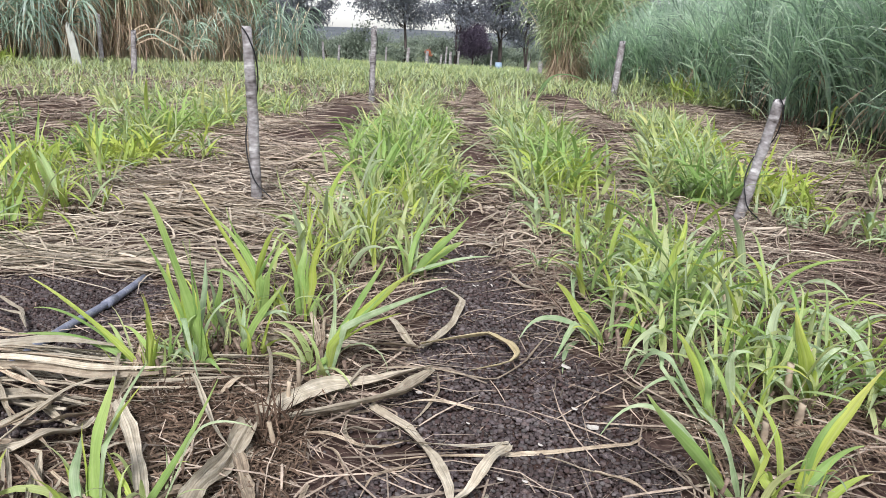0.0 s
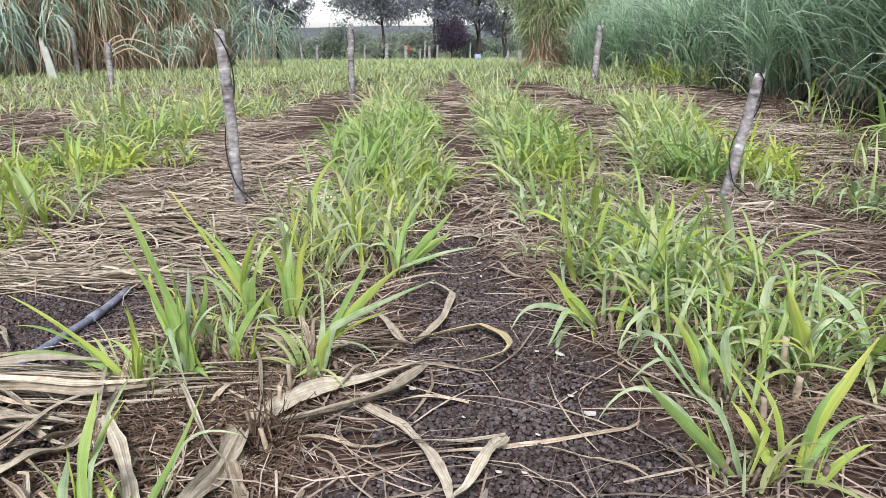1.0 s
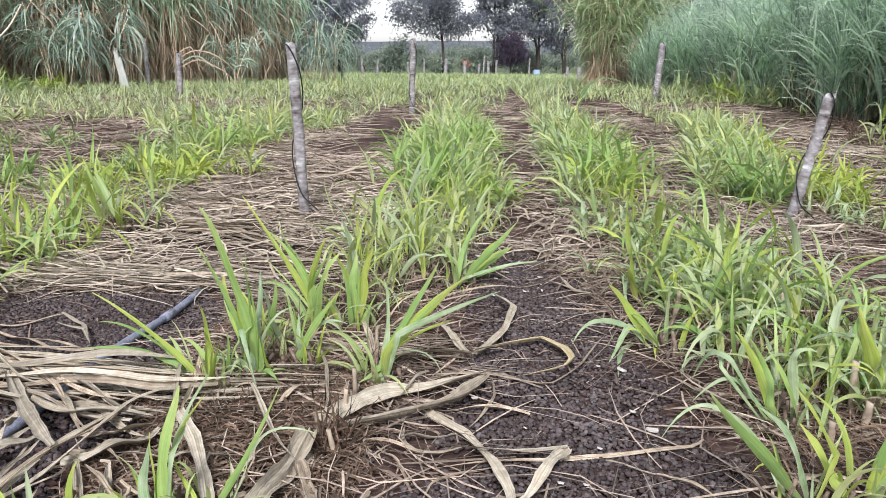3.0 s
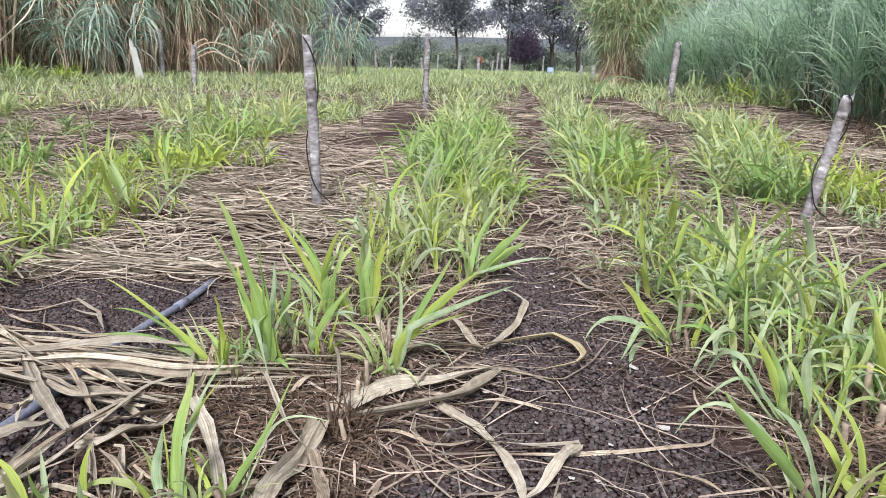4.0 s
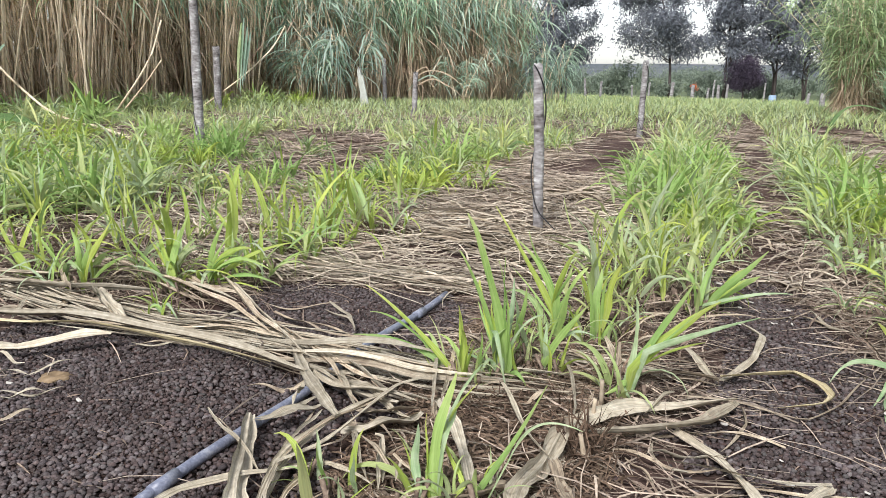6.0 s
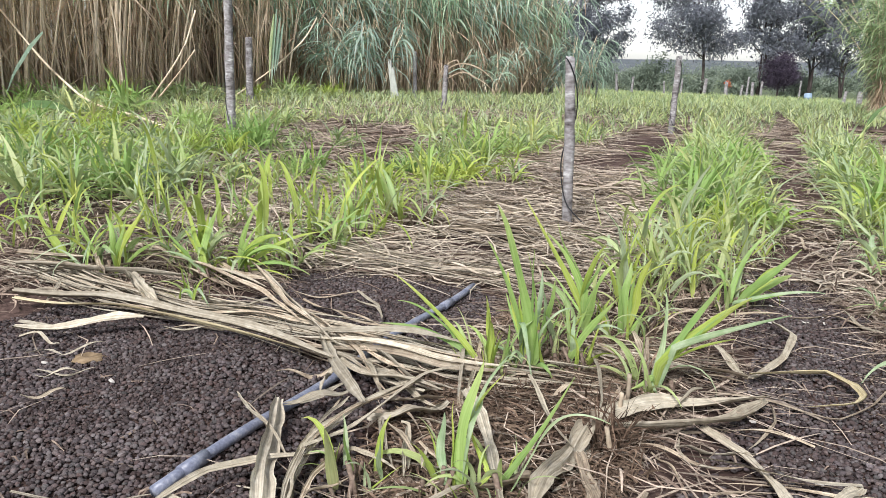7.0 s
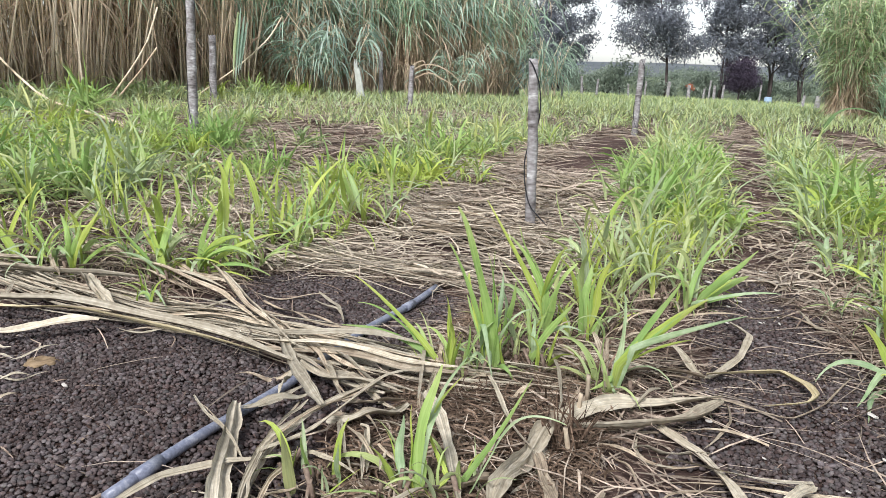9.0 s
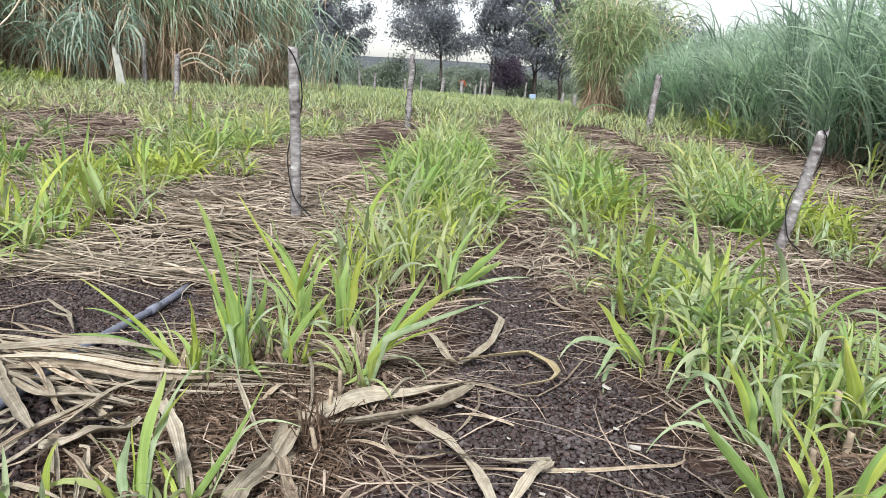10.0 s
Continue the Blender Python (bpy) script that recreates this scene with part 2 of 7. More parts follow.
# Green ridge greyed and blued in its base colour to imitate air haze.
HILL = material("hazed_hillside", [(0.1, 0.115, 0.125), (0.145, 0.16, 0.17), (0.2, 0.205, 0.2)], 0.02, 0.3, 1.0, 0.0, specular=0.0)
PIPE = material("blue_plastic", [(0.12, 0.13, 0.175), (0.2, 0.215, 0.28), (0.38, 0.39, 0.43)], 20.0, 150.0, 0.36, 0.15, specular=0.5)
WIRE = material("black_cable", [(0.012, 0.012, 0.014), (0.02, 0.02, 0.022)], 20.0, 90.0, 0.5, 0.05)
PALE = material("pale_painted_board", [(0.36, 0.38, 0.33), (0.48, 0.5, 0.44), (0.55, 0.57, 0.52)], 6.0, 60.0, 0.8, 0.2)
BLUE = material("faded_blue_drum", [(0.2, 0.3, 0.42), (0.3, 0.4, 0.52), (0.4, 0.49, 0.58)], 4.0, 40.0, 0.6, 0.1)
PATCH = material("ochre_crust", [(0.15, 0.105, 0.065), (0.24, 0.17, 0.1), (0.32, 0.235, 0.15)], 20.0, 90.0, 0.95, 0.4, specular=0.1)


# ---- geometry helpers ----
def ground_z(x, y):
    """Height of the ground: level near by, falling gently towards the fence, with small humps."""
    x, y = np.asarray(x, float), np.asarray(y, float)
    fall = -0.0165 * np.clip(y - 16, 0, 46)
    hump = 0.012 * np.sin(3.1 * x + 1.3 * y) * np.sin(2.3 * y - 1.1 * x) + 0.006 * np.sin(9.7 * x + 2.0) * np.sin(8.3 * y + 4.1 * x)
    return fall + hump * np.clip(1.3 - np.abs(y) / 25, 0.1, 1)


class Bag:
    """Gathers strips, tubes and blobs into one mesh."""

    def __init__(self):
        self.v, self.f, self.a, self.c, self.n = [], [], [], [], 0

    def add(self, v, f, a, across=0.0):
        self.c.append(np.broadcast_to(across, v.shape[:-1]).reshape(-1))
        self.v.append(v.reshape(-1, 3))
        self.f.extend((f + self.n).tolist())
        self.a.append(np.broadcast_to(a, v.shape[:-1]).reshape(-1))
        self.n += len(self.v[-1])

    def mesh(self, name, mat, smooth=True):
        me = bpy.data.meshes.new(name)
        v = np.concatenate(self.v)
        me.from_pydata(v.tolist(), [], self.f)
        at = me.attributes.new("along", "FLOAT", "POINT")
        at.data.foreach_set("value", np.concatenate(self.a).astype(np.float32))
        ac = me.attributes.new("across", "FLOAT", "POINT")
        ac.data.foreach_set("value", np.concatenate(self.c).astype(np.float32))
        me.polygons.foreach_set("use_smooth", np.full(len(me.polygons), smooth))
        me.materials.append(mat)
        return me


def strips(bag, C, S, W, U=None, fold=0.0):
    """Bands along the lines C (N, n, 3), S sideways, W wide; with fold a valley runs along the middle."""
    N, n, _ = C.shape
    a = np.broadcast_to(np.linspace(0, 1, n)[None, :, None], (N, n, 3 if fold else 2))
    half = S * W[..., None] / 2
    cols = [C - half, C - U * (W * fold)[..., None], C + half] if fold else [C - half, C + half]
    v = np.stack(cols, 2)
    c = len(cols)
    q = np.arange(N)[:, None, None] * n * c + np.arange(n - 1)[None, :, None] * c + np.arange(c - 1)[None, None, :]
    f = np.stack([q, q + 1, q + c + 1, q + c], -1).reshape(-1, 4)
    bag.add(v, f, a, np.linspace(-1, 1, c)[None, None, :])


def blades(bag, rng, base, az, elev, length, droop, width, n=7, fold=0.18, roll=0.3, floor=None, power=1.4):
    """Leaf blades that rise at elev and bend over by droop (radians)."""
    base, az, elev, length, droop, width = [np.asarray(k, float) for k in (base, az, elev, length, droop, width)]
    N = len(az)
    s = np.linspace(0, 1, n)
    th = elev[:, None] - droop[:, None] * s[None] ** np.reshape(power, (-1, 1))
    sway = rng.normal(0, 0.25, N)[:, None] * s[None]
    h = np.stack([np.cos(az[:, None] + sway), np.sin(az[:, None] + sway), np.zeros((N, n))], -1)
    T = h * np.cos(th)[..., None]
    T[..., 2] = np.sin(th)
    step = np.concatenate([np.zeros((N, 1, 3)), (T[:, 1:] + T[:, :-1]) / 2], 1) * (length / (n - 1))[:, None, None]
    C = base[:, None] + np.cumsum(step, 1)
    if floor is not None:
        C[..., 2] = np.maximum(C[..., 2], floor)
    S0 = np.stack([-h[..., 1], h[..., 0], np.zeros((N, n))], -1)
    U0 = np.cross(T, S0)
    r = rng.normal(0, roll, N)[:, None, None] + (rng.normal(0, roll * 1.5, N)[:, None] * s[None])[..., None]
    S = S0 * np.cos(r) + U0 * np.sin(r)
    prof = np.minimum(1, 0.5 + s / 0.3) * np.clip(1.02 - s ** 1.9, 0.03, 1)
    strips(bag, C, S, width[:, None] * prof[None], np.cross(T, S), fold)
    return C


def tubes(bag, P, R, sides=5):
    """Round stems along the lines P (N, n, 3) with radii R (N, n)."""
    N, n, _ = P.shape
    T = np.gradient(P, axis=1)
    T /= np.linalg.norm(T, axis=-1, keepdims=True) + 1e-9
    ref = np.where(np.abs(T[..., 2:3]) > 0.9, np.array([1.0, 0, 0]), np.array([0, 0, 1.0]))
    X = np.cross(T, ref)
    X /= np.linalg.norm(X, axis=-1, keepdims=True) + 1e-9
    Y = np.cross(T, X)
    ang = np.linspace(0, 2 * math.pi, sides, endpoint=False)
    v = P[:, :, None] + R[:, :, None, None] * (X[:, :, None] * np.cos(ang)[:, None] + Y[:, :, None] * np.sin(ang)[:, None])
    k = np.arange(sides)
    q = np.arange(N)[:, None, None] * n * sides + np.arange(n - 1)[None, :, None] * sides
    f = np.stack(np.broadcast_arrays(q + k, q + (k + 1) % sides, q + sides + (k + 1) % sides, q + sides + k), -1).reshape(-1, 4)
    bag.add(v, f, np.broadcast_to(np.linspace(0, 1, n)[None, :, None], (N, n, sides)))
    caps = np.concatenate([(np.arange(N)[:, None] * n * sides + k[::-1]), (np.arange(N)[:, None] * n * sides + (n - 1) * sides + k)])
    bag.f.extend((caps + bag.n - N * n * sides).tolist())


def part(name, me, parent, label=""):
    ob = new(name, me)
    ob.parent = parent
    if label:
        tagged(ob, label)
    return ob


def thing(name, me, label, category, group="", kind=""):
    return tagged(new(name, me), label, category, group, kind)


# ---- ground ----
def graded(near, far, step, grow):
    """Coordinates from -far to far, step apart within near and wider beyond."""
    out = [0.0]
    while out[-1] < far:
        out.append(out[-1] + (step if out[-1] < near else (out[-1] - near) * grow + step))
    return out


def build_ground():
    gx = graded(3.2, 2500, 0.055, 0.22)
    gx = np.array([-k for k in gx[:0:-1]] + gx)
    gy = graded(7, 2500, 0.055, 0.2)
    gb = graded(1, 2500, 0.2, 0.4)
    gy = np.array([-k for k in gb[:0:-1]] + gy)
    X, Y = np.meshgrid(gx, gy)
    rng = np.random.default_rng(3)
    Z = ground_z(X, Y)
    near = (np.abs(X) < 4.5) & (Y > 0) & (Y < 9)
    Z = Z - 0.004 + near * rng.normal(0, 0.003, X.shape)
    b = Bag()
    n = len(gx)
    q = (np.arange(len(gy) - 1)[:, None] * n + np.arange(n - 1)[None]).reshape(-1)
    b.add(np.stack([X, Y, Z], -1), np.stack([q, q + 1, q + n + 1, q + n], -1), 0.0)
    thing("ground", b.mesh("ground", SOIL), "dark brown field soil under straw litter", "ground", kind="structure")


build_ground()


def build_hill():
    """A long low ridge far beyond the fence."""
    b = Bag()
    xs = np.linspace(-900, 900, 61)
    ys = np.linspace(420, 1100, 14)
    X, Y = np.meshgrid(xs, ys)
    k = np.clip((Y - 420) / 280, 0, 1)
    Z = -1.5 + 12.0 * k * k * (3 - 2 * k) + 0.9 * np.sin(X / 70) * k + 0.5 * np.sin(X / 23 + Y / 40) * k
    n = len(xs)
    q = (np.arange(len(ys) - 1)[:, None] * n + np.arange(n - 1)[None]).reshape(-1)
    b.add(np.stack([X, Y, Z], -1), np.stack([q, q + 1, q + n + 1, q + n], -1), 0.0)
    thing("distant_hill", b.mesh("distant_hill", HILL), "long low green hill on the skyline, haze in its colour", "hill", kind="structure")


build_hill()


# ---- posts ----
def post_mesh(seed, height, r0, r1, knots=5):
    rng = np.random.default_rng(seed)
    n, sides = 15, 12
    z = np.linspace(-0.08, height, n)
    k = (z + 0.08) / (height + 0.08)
    wob = np.cumsum(rng.normal(0, 0.0009, (n, 2)), 0)
    wob -= wob[0] + (wob[-1] - wob[0]) * k[:, None]
    P = np.stack([wob[:, 0], wob[:, 1], z], -1)[None]
    R = (r0 + (r1 - r0) * k) * (1 + rng.normal(0, 0.035, n))
    b = Bag()
    tubes(b, P, R[None], sides)
    v = b.v[0].reshape(n, sides, 3)
    v[:, :, :2] += rng.normal(0, 0.0016, (n, sides, 2))
    v[-1, :, 2] += rng.normal(0, 0.01, sides)
    return b.mesh("post", WOOD), P[0], R


def cable_mesh(points, radius=0.0032):
    cu = bpy.data.curves.new("cable", "CURVE")
    cu.dimensions = "3D"
    sp = cu.splines.new("NURBS")
    sp.points.add(len(points) - 1)
    for p, c in zip(sp.points, points):
        p.co = (*c, 1)
    sp.use_endpoint_u, sp.order_u = True, 3
    cu.bevel_depth, cu.bevel_resolution = radius, 2
    ob = bpy.data.objects.new("cable", cu)
    me = bpy.data.meshes.new_from_object(ob)
    me.materials.clear()
    me.materials.append(WIRE)
    return me


def wooden_post(x, y, tip, height, r0, r1, seed, label, cable=True, group="posts in the field"):
    """A stake whose top leans to tip (x, y)."""
    root = tagged(new("wooden_post"), label, "post", group)
    z0 = float(ground_z(x, y))
    me, P, R = post_mesh(seed, height, r0, r1)
    d = Vector((tip[0] - x, tip[1] - y, height)).normalized()
    root.matrix_world = Matrix.Translation((x, y, z0)) @ Vector((0, 0, 1)).rotation_difference(d).to_matrix().to_4x4()
    part("stake", me, root)
    if cable:
        top, r = height, r1 + 0.006
        pts = [(-0.012, -r, top + 0.004), (0.004, -r - 0.004, top * 0.985), (r * 0.7, -r * 0.8, top * 0.93), (r + 0.006, -0.01, top * 0.86), (r + 0.012, 0.0, top * 0.76),
               (r + 0.003, 0.012, top * 0.66), (r * 0.4, r, top * 0.6), (-r * 0.6, r * 0.9, top * 0.52), (-r - 0.004, 0.0, top * 0.42), (-r - 0.002, -0.012, top * 0.32),
               (-r * 0.5, -r - 0.004, top * 0.22), (r * 0.3, -r - 0.014, top * 0.13), (0.075, -r - 0.03, 0.05), (0.12, -r - 0.035, 0.008)]
        part("cable", cable_mesh(pts), root, "thin black cable wound down the stake")
    return root


wooden_post(-1.0, 3.76, (-1.035, 3.76), 0.825, 0.0265, 0.0245, 11, "grey lichen-spotted wooden stake with black cable")
wooden_post(-1.30, 10.2, (-1.28, 10.2), 0.95, 0.039, 0.034, 12, "grey weathered wooden stake standing beside grass row")
wooden_post(1.372, 3.86, (1.492, 3.86), 0.615, 0.026, 0.027, 13, "short leaning grey stake with black cable")
wooden_post(2.29, 13.2, (2.36, 13.2), 0.95, 0.056, 0.05, 14, "grey leaning stake before the tall grass")
wooden_post(-4.90, 6.10, (-4.90, 6.10), 1.62, 0.044, 0.039, 15, "tall pale ringed wooden stake in young grass")
wooden_post(-5.4, 12.5, (-5.37, 12.5), 0.75, 0.05, 0.038, 16, "thin dark-topped stake in young grass")


# ---- blue irrigation pipe ----
def build_pipe():
    root = tagged(new("irrigation_pipe"), "blue-grey plastic irrigation pipe lying on manure", "pipe")
    b = Bag()
    t = np.linspace(0, 1, 24)
    x = -1.015 + 0.040 * t + 0.01 * np.sin(5 * t)
    y = 0.871 + 1.519 * t
    P = np.stack([x, y, ground_z(x, y) + 0.018], -1)[None]
    tubes(b, P, np.full((1, 24), 0.0112), 14)
    part("tube", b.mesh("tube", PIPE), root)
    for k in (0.07, 0.86):
        i = int(k * 23)
        b = Bag()
        tubes(b, P[:, i:i + 2] + np.array([0, 0, 0.0]), np.full((1, 2), 0.0138), 14)
        part("coupling", b.mesh("coupling", PIPE), root)
    return root


build_pipe()


# ---- trees, shrubs and fence ----
def tree(x, y, height, crown, seed, label, mat=None, trunk_r=0.09, leaves=5200, low=0.3, leaf=0.12, stems=1, name="tree", bow=None, side=0.0):
    """A tapered trunk with forking limbs; leaves in loose clusters round the limb ends. crown: half width."""
    rng = np.random.default_rng(seed)
    root = tagged(new(name), label, "tree" if name == "tree" else "shrub")
    root.location = (x, y, float(ground_z(x, y)) - 0.05)
    tb = Bag()
    ends = []
    for k in range(stems):
        n = 9
        s = np.linspace(0, 1, n)
        off = rng.normal(0, 0.12, 2) * (stems > 1)
        wob = np.cumsum(rng.normal(0, 0.05 * height / 6, (n, 2)), 0) + (s[:, None] * rng.normal(0, 0.12 * height * (0.4 + 0.3 * stems), 2) if bow is None else np.stack([bow * s ** 1.3, 0 * s], -1))
        P = np.stack([off[0] + wob[:, 0], off[1] + wob[:, 1], s * height * 0.85], -1)
        tubes(tb, P[None], (trunk_r * (1 - 0.75 * s))[None], 7)
        for _ in range(22 if name == "tree" else 10):
            t = rng.uniform(low, 1.0)
            i = min(int(t * (n - 1)), n - 2)
            p0 = P[i] + (P[i + 1] - P[i]) * (t * (n - 1) - i)
            az, el = rng.uniform(0, 6.28), rng.uniform(0.1, 1.0)
            az += side * math.sin(az)
            ln = crown * rng.uniform(0.5, 1.0) * (1.15 - 0.5 * t)
            u = np.linspace(0, 1, 5)
            q = p0 + np.stack([np.cos(az) * math.cos(el) * ln * u, np.sin(az) * math.cos(el) * ln * u, math.sin(el) * ln * u + 0.1 * ln * u * u], -1)
            q[1:] += rng.normal(0, 0.04 * ln, (4, 3))
            tubes(tb, q[None], (trunk_r * 0.35 * (1 - 0.8 * u) * (1.2 - t * 0.6))[None], 5)
            ends += [q[2], q[3], q[4], q[4]]
    part("trunk", tb.mesh("trunk", BARK), root, "dark slender trunk and limbs")
    ends = np.array(ends)
    N = leaves * stems
    knots = ends[rng.integers(0, len(ends), 70 * stems)] + rng.normal(0, crown * 0.09, (70 * stems, 3))
    c = knots[rng.integers(0, len(knots), N)] if name == "tree" else ends[rng.integers(0, len(ends), N)]
    sp = crown * (0.105 if name == "tree" else 0.23)
    pos = c + rng.normal(0, sp, (N, 3)) * np.array([1, 1, 0.75])
    b = Bag()
    blades(b, rng, pos, rng.uniform(0, 6.28, N), rng.uniform(-1.2, 0.6, N), leaf * rng.uniform(0.7, 1.5, N), rng.uniform(0, 0.8, N), leaf * 0.75 * rng.uniform(0.7, 1.3, N), 2, 0.0, 1.0)
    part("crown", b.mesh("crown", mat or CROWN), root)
    return root


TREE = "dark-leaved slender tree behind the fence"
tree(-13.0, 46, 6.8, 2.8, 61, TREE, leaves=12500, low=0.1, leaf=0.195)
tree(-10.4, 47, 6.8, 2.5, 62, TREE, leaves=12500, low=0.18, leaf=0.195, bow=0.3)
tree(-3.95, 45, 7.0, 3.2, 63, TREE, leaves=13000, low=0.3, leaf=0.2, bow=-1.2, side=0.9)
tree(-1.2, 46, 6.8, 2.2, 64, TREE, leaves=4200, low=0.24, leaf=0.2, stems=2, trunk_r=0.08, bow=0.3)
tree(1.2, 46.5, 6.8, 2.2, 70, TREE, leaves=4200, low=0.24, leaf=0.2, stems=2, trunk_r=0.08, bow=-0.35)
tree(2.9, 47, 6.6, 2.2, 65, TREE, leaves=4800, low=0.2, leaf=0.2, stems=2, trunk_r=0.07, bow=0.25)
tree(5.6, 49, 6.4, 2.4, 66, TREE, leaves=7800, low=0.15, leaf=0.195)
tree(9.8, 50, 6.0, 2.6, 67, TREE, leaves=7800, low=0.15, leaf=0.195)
tree(-0.3, 44, 1.9, 1.05, 68, "dense dark purple-leaved bush behind the fence", DARKBUSH, 0.06, 12000, 0.2, 0.11, name="bush")
tree(-2.62, 42, 0.9, 0.25, 69, "small flame-orange flowering shrub by the fence", RUST, 0.02, 350, 0.7, 0.07, name="bush")


def scrub():
    rng = np.random.default_rng(71)
    for k in range(90):
        y = rng.uniform(45, 110)
        x = rng.uniform(-0.33, 0.3) * y
        h = rng.uniform(0.6, 1.5) * (0.65 + y / 120)
        tree(x, y, h, h * 0.9, 700 + k, "grey-green scrub bush beyond the fence", SHRUB, 0.04, 800, 0.1, 0.14 + y / 800, name="bush")


scrub()


def fence():
    rng = np.random.default_rng(81)
    FENCE = "thin grey wooden fence post at the field edge"
    for x, y, h, r in ((-5.25, 24, 0.85, 0.035), (-6.25, 36, 0.8, 0.06), (-5.1, 38, 0.65, 0.05), (-4.35, 38, 0.8, 0.05), (-3.5, 40, 0.85, 0.09), (-2.52, 40, 0.75, 0.09),
                       (-1.85, 40, 0.6, 0.06), (-1.62, 40.5, 1.0, 0.05), (-1.35, 40, 0.75, 0.08), (-1.0, 41, 0.8, 0.06), (0.6, 36, 0.85, 0.04), (1.88, 30, 0.5, 0.06), (2.2, 28, 0.5, 0.09),
                       (-7.0, 36.5, 0.9, 0.06), (-6.55, 23.5, 1.0, 0.08)):
        wooden_post(x, y, (x + rng.normal(0, 0.04), y), h, r, r * 0.85, 90 + int(x * 10), FENCE, False, "fence posts at the field edge")


fence()


def drum():
    b = Bag()
    z = np.array([0, 0.02, 0.2, 0.21, 0.23, 0.24, 0.42, 0.45])
    P = np.stack([z * 0, z * 0, z], -1)[None]
    tubes(b, P, np.array([[0.2, 0.21, 0.21, 0.22, 0.22, 0.21, 0.21, 0.19]]), 20)
    ob = thing("plastic_drum", b.mesh("plastic_drum", BLUE), "faded pale blue plastic drum by the fence", "drum")
    ob.location = (1.0, 38, float(ground_z(1.0, 38)))
    ob.scale = (0.75, 0.75, 0.8)


drum()


# ---- tall elephant grass ----
def tall_clump(seed, canes, height, leafy_from, leaf_n, radius=0.35, dead=0.25, lean=0.16, leaf_w=0.022, leaf_l=0.75, hang=(1.0, 2.3), thick=(0.006, 0.011), green=None, fade=1.3, rise=(0.5, 1.25), arc=1.4, cane=None):
    """Meshes of one tall clump: canes, green leaves, dry leaves."""
    rng = np.random.default_rng(seed)
    a = rng.uniform(0, 2 * math.pi, canes)
    r = radius * np.sqrt(rng.uniform(0, 1, canes))
    base = np.stack([r * np.cos(a), r * np.sin(a), np.full(canes, -0.05)], -1)
    h = height * rng.uniform(0.75, 1.08, canes)
    out = a + rng.normal(0, 0.7, canes)
    tilt = np.where(rng.uniform(0, 1, canes) < 0.15, 1.6, 0.75) * np.abs(rng.normal(0, lean, canes)) + 0.02
    s = np.linspace(0, 1, 5)
    bend = tilt[:, None] * s[None] * (0.6 + 0.8 * s[None])
    P = np.empty((canes, 5, 3))
    P[..., 0] = base[:, None, 0] + h[:, None] * bend * np.cos(out)[:, None] + rng.normal(0, 0.012, (canes, 5))
    P[..., 1] = base[:, None, 1] + h[:, None] * bend * np.sin(out)[:, None] + rng.normal(0, 0.012, (canes, 5))
    P[..., 2] = base[:, None, 2] + h[:, None] * s[None]
    cb = Bag()
    tubes(cb, P, rng.uniform(*thick, canes)[:, None] * (1 - 0.5 * s[None]), 4)
    gb, db = Bag(), Bag()
    N = canes * leaf_n
    who = rng.integers(0, canes, N)
    t = leafy_from + (1 - leafy_from) * rng.uniform(0, 1, N) ** 0.8
    k = np.clip((t * 4).astype(int), 0, 3)
    fr = t * 4 - k
    at = P[who, k] * (1 - fr)[:, None] + P[who, k + 1] * fr[:, None]
    az = out[who] + rng.normal(0, 1.3, N)
    up = rng.uniform(*rise, N)
    dry = rng.uniform(0, 1, N) < dead * 1.7 * (1 - t) ** fade
    for bag, sel in ((gb, ~dry), (db, dry)):
        m = int(sel.sum())
        if m:
            if bag is gb:
                blades(gb, rng, at[sel], az[sel], up[sel], leaf_l * rng.uniform(0.55, 1.2, m), rng.uniform(*hang, m), leaf_w * rng.uniform(0.6, 1.2, m), 5, 0.0, 0.5, 0.01, arc)
            else:
                blades(db, rng, at[sel], az[sel], rng.uniform(-1.1, -0.2, m), leaf_l * rng.uniform(0.4, 1.0, m), rng.uniform(0.4, 0.9, m), leaf_w * rng.uniform(0.3, 0.9, m), 5, 0.0, 0.7, 0.01, 0.6)
    return [(nm, bg.mesh(nm, mt)) for nm, bg, mt in (("stalk_mass", cb, cane or CANE), ("foliage", gb, green or TALL), ("dry_foliage", db, DRYTALL)) if bg.n]


def place_clumps(kinds, spots, label, seed, group):
    rng = np.random.default_rng(seed)
    for x, y, sc in spots:
        k = int(rng.integers(0, len(kinds)))
        m = Matrix.Translation((x, y, float(ground_z(x, y)))) @ Matrix.Rotation(rng.uniform(0, 6.28), 4, "Z")
        root = tagged(new("tall_grass_clump"), label, "tall grass", group)
        for nm, me in kinds[k]:
            tagged(part(nm, me, root), kind="stuff")
        root.matrix_world = m @ Matrix.Diagonal((sc, sc, sc * rng.uniform(0.9, 1.1), 1))


def along_line(points, step, seed, depth, sideways, jitter=0.2):
    """Spots along a bent line, in several ranks going back from it."""
    rng = np.random.default_rng(seed)
    pts = np.array(points, float)
    seg = np.linalg.norm(np.diff(pts, axis=0), axis=1)
    cum = np.concatenate([[0], np.cumsum(seg)])
    out = []
    for rank in range(depth):
        for d in np.arange(rng.uniform(0, step), cum[-1], step):
            x = np.interp(d, cum, pts[:, 0]) + sideways[0] * rank + rng.normal(0, jitter)
            y = np.interp(d, cum, pts[:, 1]) + sideways[1] * rank + rng.normal(0, jitter)
            out.append((x, y, rng.uniform(0.85, 1.15)))
    return out


